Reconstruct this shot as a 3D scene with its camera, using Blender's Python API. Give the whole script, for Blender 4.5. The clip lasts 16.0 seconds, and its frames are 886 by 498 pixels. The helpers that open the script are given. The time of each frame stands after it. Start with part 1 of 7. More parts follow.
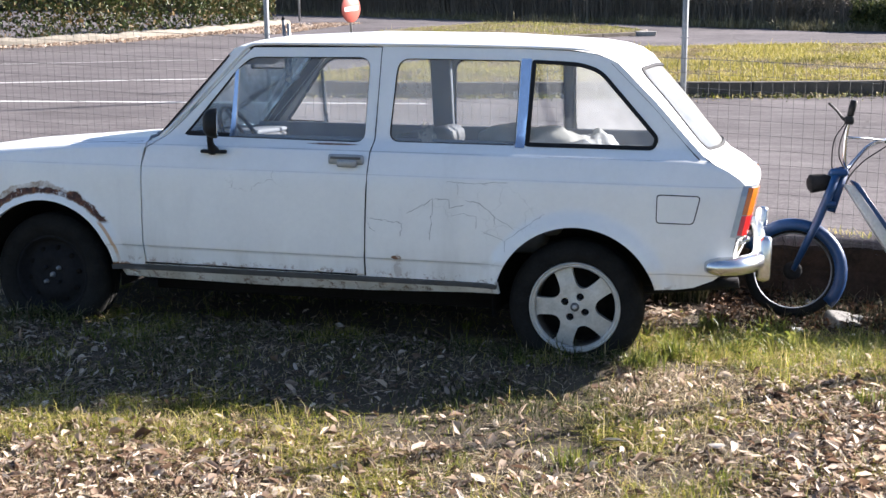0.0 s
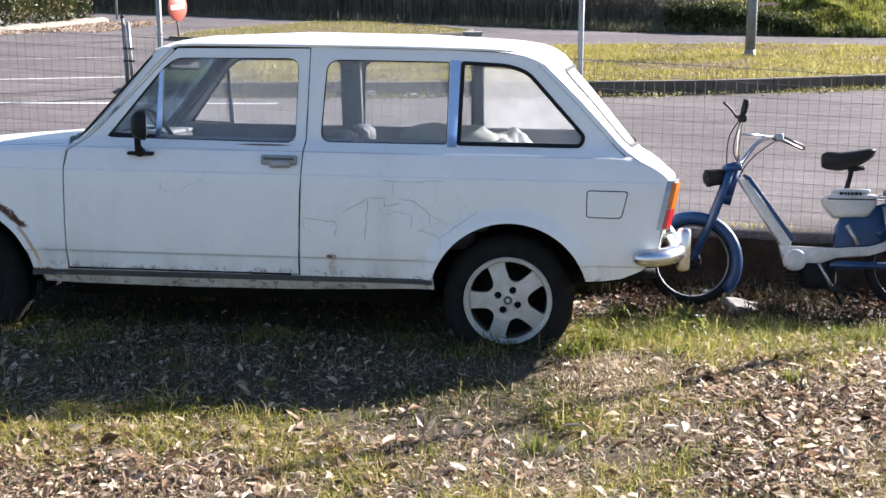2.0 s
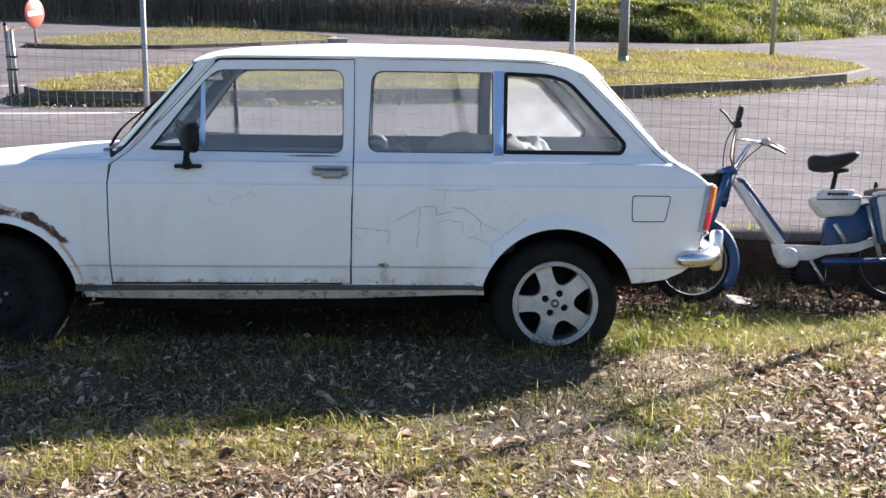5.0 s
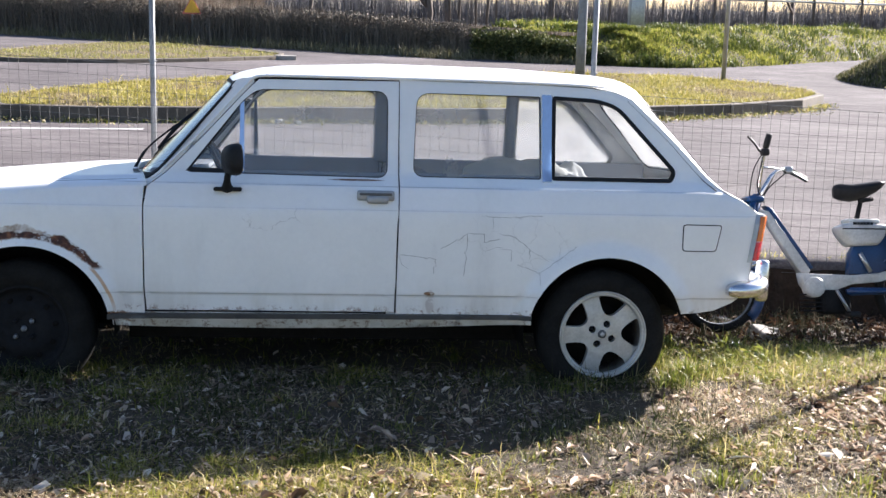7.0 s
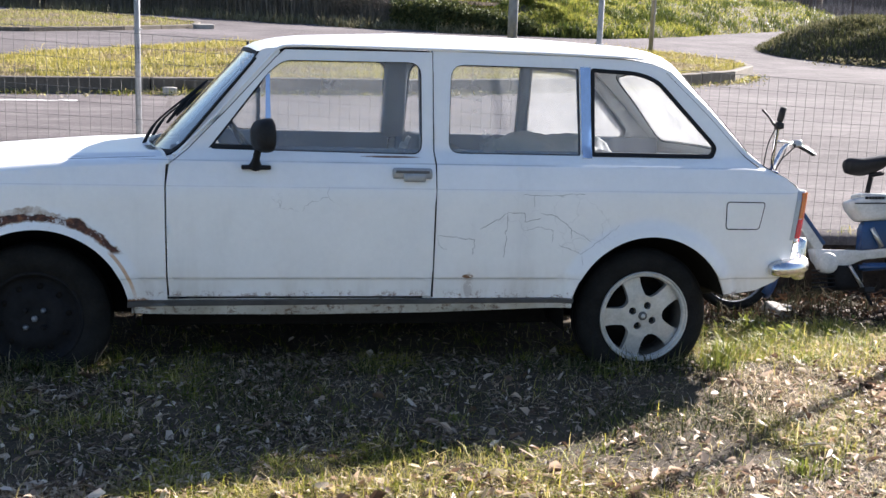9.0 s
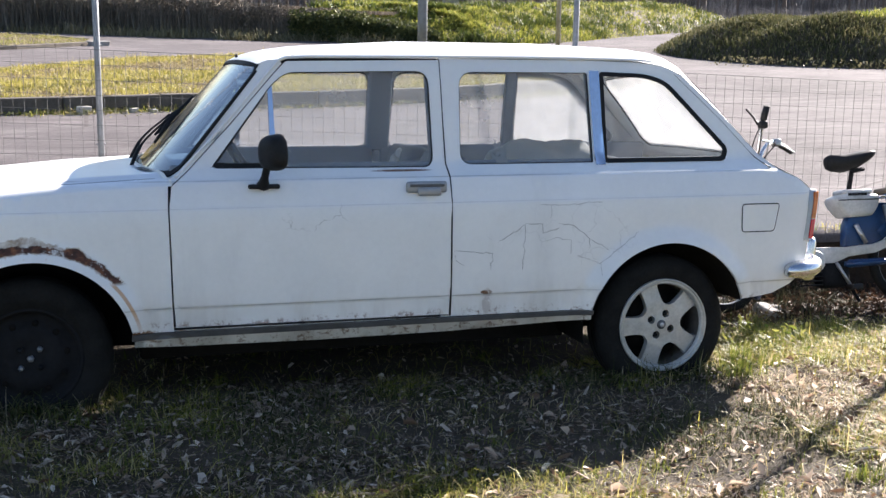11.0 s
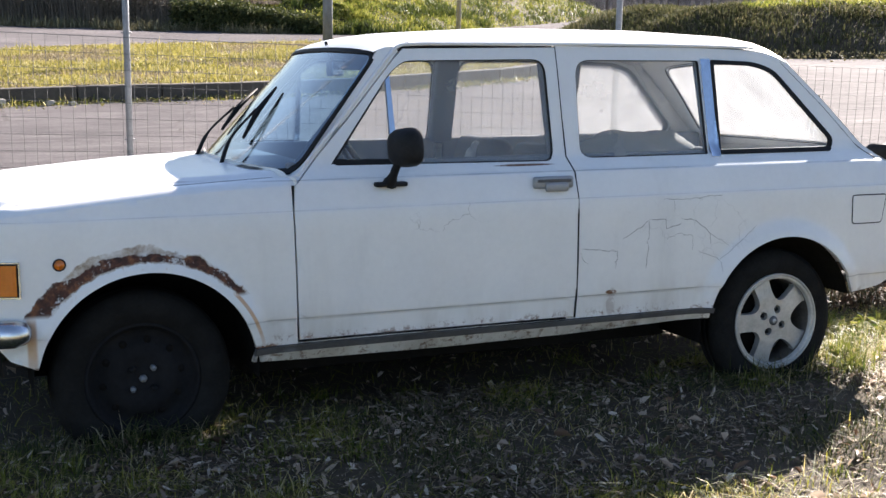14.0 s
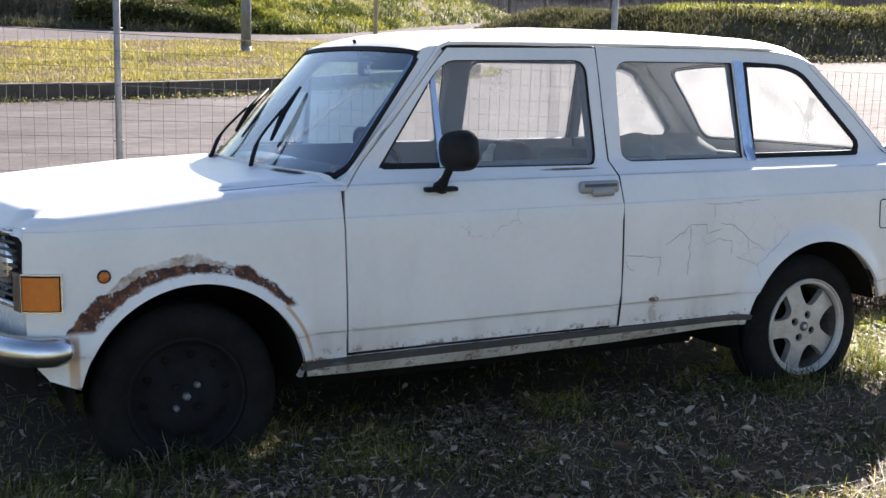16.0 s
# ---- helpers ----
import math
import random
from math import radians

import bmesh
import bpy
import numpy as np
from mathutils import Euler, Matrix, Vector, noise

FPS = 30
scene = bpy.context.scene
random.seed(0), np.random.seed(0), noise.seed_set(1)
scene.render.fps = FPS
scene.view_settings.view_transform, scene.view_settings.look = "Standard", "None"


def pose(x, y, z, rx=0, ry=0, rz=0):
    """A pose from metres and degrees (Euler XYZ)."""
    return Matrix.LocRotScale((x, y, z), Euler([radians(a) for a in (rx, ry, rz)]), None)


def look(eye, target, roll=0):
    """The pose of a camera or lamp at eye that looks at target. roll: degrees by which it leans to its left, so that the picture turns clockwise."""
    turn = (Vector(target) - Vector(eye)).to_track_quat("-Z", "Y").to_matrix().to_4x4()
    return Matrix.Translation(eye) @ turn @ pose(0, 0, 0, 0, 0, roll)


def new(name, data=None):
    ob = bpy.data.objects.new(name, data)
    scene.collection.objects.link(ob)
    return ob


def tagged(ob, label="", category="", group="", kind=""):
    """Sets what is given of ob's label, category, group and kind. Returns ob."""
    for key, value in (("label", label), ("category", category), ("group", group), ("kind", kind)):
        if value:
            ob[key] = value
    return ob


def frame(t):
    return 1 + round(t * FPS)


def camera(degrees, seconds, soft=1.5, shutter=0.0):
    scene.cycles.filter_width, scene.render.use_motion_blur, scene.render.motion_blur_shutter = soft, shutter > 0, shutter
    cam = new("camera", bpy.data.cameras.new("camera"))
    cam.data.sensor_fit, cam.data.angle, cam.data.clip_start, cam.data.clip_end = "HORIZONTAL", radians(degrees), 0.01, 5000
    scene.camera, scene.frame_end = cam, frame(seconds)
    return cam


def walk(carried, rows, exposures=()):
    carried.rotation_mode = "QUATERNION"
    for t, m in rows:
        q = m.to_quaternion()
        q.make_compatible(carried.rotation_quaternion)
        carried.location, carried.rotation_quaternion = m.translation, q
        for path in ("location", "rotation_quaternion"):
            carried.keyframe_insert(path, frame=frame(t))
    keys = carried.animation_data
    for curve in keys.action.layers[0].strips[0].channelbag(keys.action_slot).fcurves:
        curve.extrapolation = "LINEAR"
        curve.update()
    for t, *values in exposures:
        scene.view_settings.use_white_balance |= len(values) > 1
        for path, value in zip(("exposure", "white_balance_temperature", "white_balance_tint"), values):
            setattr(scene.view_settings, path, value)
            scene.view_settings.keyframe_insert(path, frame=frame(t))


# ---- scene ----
cam = camera(39.5, 16.0)
PATH = [
    (0, (0.6766, -4.9282, 1.6405), (0.2036, -3.0340, 1.2066), -0.522),
    (0.5, (0.6106, -5.0689, 1.6464), (0.1515, -3.1710, 1.2134), 0.200),
    (1, (0.4849, -5.1425, 1.6605), (0.1572, -3.2204, 1.2154), 1.141),
    (1.5, (0.2944, -5.1747, 1.6555), (0.0834, -3.2294, 1.2415), -0.228),
    (2, (0.1909, -5.1257, 1.6591), (0.0136, -3.1819, 1.2229), 0.174),
    (2.5, (0.0587, -5.0510, 1.6576), (-0.0812, -3.1059, 1.2136), 0.621),
    (3, (-0.1269, -4.9948, 1.6833), (-0.1802, -3.0390, 1.2687), 0.583),
    (3.5, (-0.3148, -4.9955, 1.6767), (-0.1987, -3.0453, 1.2483), 1.863),
    (4, (-0.4299, -5.1235, 1.6666), (-0.2849, -3.1642, 1.2924), 0.996),
    (4.5, (-0.5610, -5.2340, 1.6717), (-0.4669, -3.2750, 1.2802), 0.122),
    (5, (-0.7414, -5.2603, 1.6847), (-0.6525, -3.3082, 1.2587), 0.504),
    (5.2, (-0.8232, -5.2674, 1.6832), (-0.7138, -3.3125, 1.2755), 0.513),
    (7.3, (-1.3239, -5.0074, 1.6782), (-1.0977, -3.0597, 1.2842), 1.605),
    (7.5, (-1.3928, -4.9801, 1.6638), (-1.1162, -3.0417, 1.2566), 0.804),
    (8, (-1.5226, -4.8807, 1.6436), (-1.1621, -2.9603, 1.2169), 1.465),
    (8.5, (-1.6359, -4.7736, 1.6417), (-1.3049, -2.8441, 1.2323), 0.891),
    (9, (-1.7510, -4.7172, 1.6492), (-1.3918, -2.7985, 1.2136), 2.179),
    (9.2, (-1.7925, -4.7097, 1.6546), (-1.3933, -2.7928, 1.2467), 2.467),
    (11.3, (-2.2429, -4.3594, 1.6126), (-1.6902, -2.4821, 1.2003), 1.159),
    (11.5, (-2.2937, -4.3370, 1.6272), (-1.7143, -2.4652, 1.2262), 1.446),
    (12, (-2.4707, -4.2551, 1.6109), (-1.7853, -2.4173, 1.2199), 1.125),
    (12.5, (-2.6033, -4.1775, 1.6004), (-1.8714, -2.3614, 1.1931), 1.617),
    (13, (-2.7205, -4.0194, 1.5680), (-2.0491, -2.1817, 1.1531), -0.020),
    (13.5, (-2.8221, -3.9120, 1.5745), (-2.1829, -2.0660, 1.1460), 1.189),
    (14, (-3.0075, -3.8172, 1.5714), (-2.2627, -2.0109, 1.1443), 1.175),
    (14.5, (-3.1459, -3.7367, 1.5602), (-2.3420, -1.9542, 1.1406), 0.999),
    (15, (-3.1831, -3.6064, 1.5393), (-2.3504, -1.8382, 1.1153), 1.904),
    (15.5, (-3.2530, -3.5159, 1.5592), (-2.4613, -1.7334, 1.1166), 1.597),
    (16, (-3.4106, -3.4452, 1.5433), (-2.5090, -1.7103, 1.1220), 1.977),
]
walk(cam, [(t, look(eye, target, roll)) for t, eye, target, roll in PATH], [(0, 2.16, 6160, 17), (4, 2.12, 6160, 17), (8.5, 2.22, 6220, 17), (12.5, 2.18, 6380, 17), (16, 2.16, 6480, 17)])

# ---- light ----
SUN_AZ, SUN_EL = 52.7, 25.7
world = bpy.data.worlds.new("world")
scene.world = world
world.use_nodes = True
wt = world.node_tree
sky = wt.nodes.new("ShaderNodeTexSky")
sky.sky_type, sky.sun_disc = "NISHITA", False
sky.sun_elevation, sky.sun_rotation = radians(SUN_EL), radians(SUN_AZ)
sky.air_density, sky.dust_density, sky.ozone_density = 1.0, 0.4, 1.6
wt.links.new(sky.outputs[0], wt.nodes["Background"].inputs[0])
wt.nodes["Background"].inputs[1].default_value = 0.045
sun = new("sun", bpy.data.lights.new("sun", "SUN"))
sun.data.energy, sun.data.angle, sun.data.color = 5.0, radians(0.5), (1.0, 0.93, 0.82)
sd = Vector((math.sin(radians(SUN_AZ)) * math.cos(radians(SUN_EL)), math.cos(radians(SUN_AZ)) * math.cos(radians(SUN_EL)), math.sin(radians(SUN_EL))))
sun.matrix_world = look(sd * 60, (0, 0, 0))


# ---- materials ----
def nodes_of(name):
    m = bpy.data.materials.new(name)
    m.use_nodes = True
    t = m.node_tree
    return m, t, t.nodes["Principled BSDF"], t.nodes["Material Output"]


def tex(t, kind, scale, coord="Object", detail=4.0, rough=0.6, stretch=None):
    c = t.nodes.new("ShaderNodeTexCoord")
    n = t.nodes.new(kind)
    n.inputs["Scale"].default_value = scale
    if kind == "ShaderNodeTexNoise":
        n.inputs["Detail"].default_value, n.inputs["Roughness"].default_value = detail, rough
    src = c.outputs[coord]
    if stretch:
        mp = t.nodes.new("ShaderNodeMapping")
        mp.inputs["Scale"].default_value = stretch
        t.links.new(src, mp.inputs[0])
        src = mp.outputs[0]
    t.links.new(src, n.inputs["Vector"])
    return n


def ramp(t, src, stops):
    r = t.nodes.new("ShaderNodeValToRGB")
    e = r.color_ramp.elements
    while len(e) < len(stops):
        e.new(0.5)
    for el, (p, c) in zip(e, stops):
        el.position, el.color = p, (*c, 1) if len(c) == 3 else c
    t.links.new(src, r.inputs[0])
    return r.outputs[0]


def mixc(t, fac, a, b):
    n = t.nodes.new("ShaderNodeMix")
    n.data_type = "RGBA"
    for sock, v in ((n.inputs[0], fac), (n.inputs[6], a), (n.inputs[7], b)):
        if isinstance(v, bpy.types.NodeSocket):
            t.links.new(v, sock)
        elif isinstance(v, (int, float)):
            sock.default_value = v
        else:
            sock.default_value = (*v, 1)
    return n.outputs[2]


def calc(t, op, a, b=0.0, clamp=False):
    n = t.nodes.new("ShaderNodeMath")
    n.operation, n.use_clamp = op, clamp
    for sock, v in zip(n.inputs, (a, b)):
        if isinstance(v, bpy.types.NodeSocket):
            t.links.new(v, sock)
        else:
            sock.default_value = v
    return n.outputs[0]


def bump(t, bsdf, src, strength, dist):
    b = t.nodes.new("ShaderNodeBump")
    b.inputs["Strength"].default_value, b.inputs["Distance"].default_value = strength, dist
    t.links.new(src, b.inputs["Height"])
    t.links.new(b.outputs[0], bsdf.inputs["Normal"])


def plain(name, col, rough=0.5, metal=0.0, var=0.25, scale=6.0, fine=60.0, bumps=0.0, coat=0.0, coord="Object"):
    """A surface with wear at two scales: broad stains and fine grain."""
    m, t, b, _ = nodes_of(name)
    n1, n2 = tex(t, "ShaderNodeTexNoise", scale, coord), tex(t, "ShaderNodeTexNoise", fine, coord, 6.0)
    dark, light = tuple(c * (1 - var) for c in col), tuple(min(1, c * (1 + var * 0.6)) for c in col)
    both = calc(t, "ADD", calc(t, "MULTIPLY", n1.outputs[0], 0.6), calc(t, "MULTIPLY", n2.outputs[0], 0.4))
    t.links.new(ramp(t, both, [(0.35, dark), (0.65, light)]), b.inputs["Base Color"])
    b.inputs["Roughness"].default_value, b.inputs["Metallic"].default_value = rough, metal
    b.inputs["Coat Weight"].default_value = coat
    if sum(col) < 0.08:
        b.inputs["Specular IOR Level"].default_value = 0.12
    if bumps:
        bump(t, b, n2.outputs[0], bumps, 0.01)
    return m


def by_island(name, stops, rough=0.7, trans=0.0, spec=0.3):
    """Leaves and blades: each loose piece takes a colour of its own."""
    m, t, b, out = nodes_of(name)
    g = t.nodes.new("ShaderNodeNewGeometry")
    col = ramp(t, g.outputs["Random Per Island"], stops)
    t.links.new(col, b.inputs["Base Color"])
    b.inputs["Roughness"].default_value = rough
    b.inputs["Specular IOR Level"].default_value = spec
    if trans:
        tr = t.nodes.new("ShaderNodeBsdfTranslucent")
        t.links.new(col, tr.inputs[0])
        mx = t.nodes.new("ShaderNodeMixShader")
        mx.inputs[0].default_value = trans
        t.links.new(b.outputs[0], mx.inputs[1])
        t.links.new(tr.outputs[0], mx.inputs[2])
        t.links.new(mx.outputs[0], out.inputs[0])
    return m


def glass(name, tint, dust, gloss=0.08, scale=9.0, rough=0.02):
    """Old car glass: clear, a mirror at its gloss, with a film of dust."""
    m, t, b, out = nodes_of(name)
    t.nodes.remove(b)
    tr, gl, df = (t.nodes.new(k) for k in ("ShaderNodeBsdfTransparent", "ShaderNodeBsdfGlossy", "ShaderNodeBsdfDiffuse"))
    tr.inputs[0].default_value, gl.inputs["Roughness"].default_value = (*tint, 1), rough
    df.inputs[0].default_value = (0.75, 0.76, 0.76, 1)
    lw = t.nodes.new("ShaderNodeLayerWeight")
    fr = calc(t, "MULTIPLY", calc(t, "POWER", lw.outputs["Facing"], 4.0), 0.8)
    tl = t.nodes.new("ShaderNodeBsdfTranslucent")
    tl.inputs[0].default_value = (0.8, 0.81, 0.8, 1)
    dm = t.nodes.new("ShaderNodeMixShader")
    t.links.new(df.outputs[0], dm.inputs[1])
    t.links.new(tl.outputs[0], dm.inputs[2])
    m1, m2 = t.nodes.new("ShaderNodeMixShader"), t.nodes.new("ShaderNodeMixShader")
    t.links.new(calc(t, "ADD", fr, gloss, True), m1.inputs[0])
    t.links.new(tr.outputs[0], m1.inputs[1])
    t.links.new(gl.outputs[0], m1.inputs[2])
    n = tex(t, "ShaderNodeTexNoise", scale, "Object", 5.0, 0.7)
    mr = t.nodes.new("ShaderNodeMapRange")
    mr.inputs[1].default_value, mr.inputs[2].default_value, mr.inputs[3].default_value, mr.inputs[4].default_value = 0.3, 0.75, dust * 0.7, dust * 1.3
    t.links.new(n.outputs[0], mr.inputs[0])
    t.links.new(mr.outputs[0], m2.inputs[0])
    t.links.new(m1.outputs[0], m2.inputs[1])
    t.links.new(dm.outputs[0], m2.inputs[2])
    t.links.new(m2.outputs[0], out.inputs[0])
    return m


def span(t, src, lo, hi):
    """1 where src lies between lo and hi, 0 outside, with soft ends."""
    mr = t.nodes.new("ShaderNodeMapRange")
    mr.interpolation_type = "SMOOTHSTEP"
    mr.inputs[1].default_value, mr.inputs[2].default_value = lo, hi
    t.links.new(src, mr.inputs[0])
    return mr.outputs[0]


def car_paint():
    """Old white paint: dulled, streaked low down, crazed on the rear quarter and door, eaten by rust over the front wheel and in spots."""
    m, t, b, _ = nodes_of("old_white_paint")
    c = t.nodes.new("ShaderNodeTexCoord")
    sep = t.nodes.new("ShaderNodeSeparateXYZ")
    t.links.new(c.outputs["Object"], sep.inputs[0])
    x, y, z = sep.outputs
    broad = tex(t, "ShaderNodeTexNoise", 2.2, "Object", 5.0, 0.6).outputs[0]
    streak = tex(t, "ShaderNodeTexNoise", 5.0, "Object", 5.0, 0.65, (1.0, 1.0, 0.18)).outputs[0]
    fine = tex(t, "ShaderNodeTexNoise", 45.0, "Object", 6.0, 0.7).outputs[0]
    col = ramp(t, calc(t, "ADD", calc(t, "MULTIPLY", broad, 0.7), calc(t, "MULTIPLY", fine, 0.3)), [(0.3, (0.72, 0.725, 0.72)), (0.7, (0.84, 0.84, 0.825))])
    # road grime low on the sides
    grime = calc(t, "MULTIPLY", calc(t, "SUBTRACT", 1.0, span(t, z, 0.3, 0.55)), span(t, streak, 0.42, 0.68))
    col = mixc(t, calc(t, "MULTIPLY", grime, 0.45), col, (0.33, 0.28, 0.2))
    col = mixc(t, calc(t, "MULTIPLY", span(t, streak, 0.55, 0.8), 0.22), col, (0.5, 0.5, 0.49))
    # crazing: broken cell edges within patches
    warp = t.nodes.new("ShaderNodeVectorMath")
    warp.operation = "ADD"
    wn = tex(t, "ShaderNodeTexNoise", 9.0, "Object", 3.0)
    sc = t.nodes.new("ShaderNodeVectorMath")
    sc.operation = "SCALE"
    sc.inputs["Scale"].default_value = 0.16
    t.links.new(wn.outputs["Color"], sc.inputs[0])
    t.links.new(c.outputs["Object"], warp.inputs[0])
    t.links.new(sc.outputs[0], warp.inputs[1])
    vo = t.nodes.new("ShaderNodeTexVoronoi")
    vo.feature = "DISTANCE_TO_EDGE"
    vo.inputs["Scale"].default_value = 6.5
    t.links.new(warp.outputs[0], vo.inputs["Vector"])
    edge = calc(t, "SUBTRACT", 1.0, span(t, vo.outputs["Distance"], 0.003, 0.016))
    broken = span(t, tex(t, "ShaderNodeTexNoise", 5.5, "Object", 3.0).outputs[0], 0.40, 0.54)

    def patch(cx, cz, rx, rz):
        dx = calc(t, "DIVIDE", calc(t, "SUBTRACT", x, cx), rx)
        dz = calc(t, "DIVIDE", calc(t, "SUBTRACT", z, cz), rz)
        r = calc(t, "ADD", calc(t, "MULTIPLY", dx, dx), calc(t, "MULTIPLY", dz, dz))
        return calc(t, "SUBTRACT", 1.0, span(t, r, 0.55, 1.0))

    where = calc(t, "MAXIMUM", calc(t, "MULTIPLY", patch(-0.45, 0.67, 0.34, 0.14), 0.3), calc(t, "MULTIPLY", patch(-1.42, 0.77, 0.2, 0.06), 0.5))
    crack = calc(t, "MULTIPLY", calc(t, "MULTIPLY", edge, broken), where)
    col = mixc(t, calc(t, "MULTIPLY", crack, 0.7), col, (0.14, 0.13, 0.12))
    # shade of the pressed creases, painted as thin broken grey lines
    long = tex(t, "ShaderNodeTexNoise", 3.0, "Object", 5.0, 0.7, (1.0, 1.0, 0.2)).outputs[0]
    for zc, half, amount in ((0.449, 0.0035, 0.55), (0.8075, 0.0025, 0.25), (0.9035, 0.0025, 0.5)):
        line = calc(t, "SUBTRACT", 1.0, span(t, calc(t, "ABSOLUTE", calc(t, "SUBTRACT", z, zc)), half * 0.4, half))
        col = mixc(t, calc(t, "MULTIPLY", line, calc(t, "MULTIPLY", span(t, long, 0.3, 0.6), amount)), col, (0.2, 0.2, 0.21))
    # rust round the front wheel arch
    ax, az = calc(t, "SUBTRACT", x, -2.43), calc(t, "SUBTRACT", z, 0.293)
    rad = calc(t, "SQRT", calc(t, "ADD", calc(t, "MULTIPLY", ax, ax), calc(t, "MULTIPLY", az, az)))
    edgy = tex(t, "ShaderNodeTexNoise", 30.0, "Object", 6.0, 0.8).outputs[0]
    wavy = tex(t, "ShaderNodeTexNoise", 9.0, "Object", 3.0, 0.6).outputs[0]
    rj = calc(t, "ADD", rad, calc(t, "ADD", calc(t, "MULTIPLY", calc(t, "SUBTRACT", edgy, 0.5), 0.035), calc(t, "MULTIPLY", calc(t, "SUBTRACT", wavy, 0.5), 0.055)))
    # the peeled edge is ragged: its inner side follows the lip more closely than its outer
    ri = calc(t, "ADD", rad, calc(t, "MULTIPLY", calc(t, "SUBTRACT", edgy, 0.5), 0.03))
    above = span(t, calc(t, "SUBTRACT", az, calc(t, "MULTIPLY", ax, 0.05)), 0.232, 0.25)
    near = calc(t, "SUBTRACT", 1.0, span(t, y, 0.3, 0.35))
    keep = calc(t, "MULTIPLY", above, near)
    bare = calc(t, "MULTIPLY", calc(t, "MULTIPLY", span(t, ri, 0.372, 0.376), calc(t, "SUBTRACT", 1.0, span(t, calc(t, "ADD", rj, calc(t, "MULTIPLY", span(t, ax, -0.05, 0.16), 0.022)), 0.428, 0.436))), keep)
    rj = calc(t, "SUBTRACT", rj, calc(t, "MULTIPLY", span(t, calc(t, "MULTIPLY", ax, -1.0), 0.2, 0.29), 0.03))
    chip = span(t, tex(t, "ShaderNodeTexNoise", 14.0, "Object", 6.0, 0.8).outputs[0], 0.36, 0.44)
    rust = calc(t, "MULTIPLY", calc(t, "MULTIPLY", span(t, ri, 0.376, 0.381), calc(t, "SUBTRACT", 1.0, span(t, rj, 0.404, 0.408))), calc(t, "MULTIPLY", keep, chip))
    bc = ramp(t, tex(t, "ShaderNodeTexNoise", 22.0, "Object", 6.0, 0.75).outputs[0], [(0.36, (0.16, 0.085, 0.05)), (0.5, (0.38, 0.29, 0.2)), (0.64, (0.56, 0.51, 0.44))])
    patchy = span(t, tex(t, "ShaderNodeTexNoise", 7.0, "Object", 5.0, 0.7).outputs[0], 0.38, 0.56)
    col = mixc(t, calc(t, "MULTIPLY", bare, calc(t, "ADD", 0.25, calc(t, "MULTIPLY", patchy, 0.65))), col, bc)
    rc = ramp(t, tex(t, "ShaderNodeTexNoise", 34.0, "Object", 6.0, 0.7).outputs[0], [(0.35, (0.035, 0.018, 0.013)), (0.52, (0.09, 0.036, 0.022)), (0.66, (0.2, 0.08, 0.035)), (0.78, (0.38, 0.17, 0.07))])
    col = mixc(t, rust, col, rc)
    # rust runs: below the band, and down from both its ends
    lipz = calc(t, "MULTIPLY", calc(t, "MULTIPLY", span(t, rad, 0.352, 0.358), calc(t, "SUBTRACT", 1.0, span(t, rad, 0.376, 0.384))), near)
    thin = tex(t, "ShaderNodeTexNoise", 22.0, "Object", 3.0, 0.6, (1.0, 1.0, 0.08)).outputs[0]
    run = calc(t, "MULTIPLY", calc(t, "MULTIPLY", lipz, span(t, thin, 0.56, 0.66)), above)
    right = calc(t, "MULTIPLY", calc(t, "MULTIPLY", calc(t, "MULTIPLY", span(t, rad, 0.366, 0.37), calc(t, "SUBTRACT", 1.0, span(t, rad, 0.378, 0.383))), calc(t, "MULTIPLY", near, span(t, ax, 0.2, 0.22))), calc(t, "MULTIPLY", span(t, az, 0.05, 0.16), calc(t, "SUBTRACT", 1.0, above)))
    left = calc(t, "MULTIPLY", calc(t, "MULTIPLY", span(t, ax, -0.374, -0.366), calc(t, "SUBTRACT", 1.0, span(t, ax, -0.348, -0.338))), calc(t, "MULTIPLY", calc(t, "MULTIPLY", span(t, az, 0.02, 0.12), calc(t, "SUBTRACT", 1.0, span(t, az, 0.2, 0.23))), near))
    run = calc(t, "MAXIMUM", calc(t, "MULTIPLY", run, 0.7), calc(t, "MAXIMUM", right, left))
    col = mixc(t, calc(t, "MULTIPLY", run, calc(t, "ADD", 0.45, calc(t, "MULTIPLY", wavy, 0.6)), True), col, (0.5, 0.25, 0.07))
    spots = calc(t, "MAXIMUM", calc(t, "MAXIMUM", calc(t, "MULTIPLY", patch(-2.06, 0.348, 0.06, 0.03), span(t, edgy, 0.44, 0.5)), patch(-0.765, 0.458, 0.026, 0.009)), calc(t, "MAXIMUM", patch(-1.08, 0.927, 0.13, 0.0045), calc(t, "MULTIPLY", patch(-0.76, 0.42, 0.022, 0.06), 0.35)))
    low = calc(t, "MULTIPLY", calc(t, "SUBTRACT", 1.0, span(t, z, 0.375, 0.41)), span(t, edgy, 0.52, 0.62))
    spots = calc(t, "MAXIMUM", calc(t, "MULTIPLY", spots, span(t, edgy, 0.36, 0.5)), calc(t, "MULTIPLY", low, 0.8))
    col = mixc(t, spots, col, (0.16, 0.075, 0.035))
    t.links.new(col, b.inputs["Base Color"])
    rough = t.nodes.new("ShaderNodeMapRange")
    rough.inputs[3].default_value, rough.inputs[4].default_value = 0.2, 0.42
    t.links.new(broad, rough.inputs[0])
    t.links.new(calc(t, "MAXIMUM", rough.outputs[0], calc(t, "MULTIPLY", bare, 0.85)), b.inputs["Roughness"])
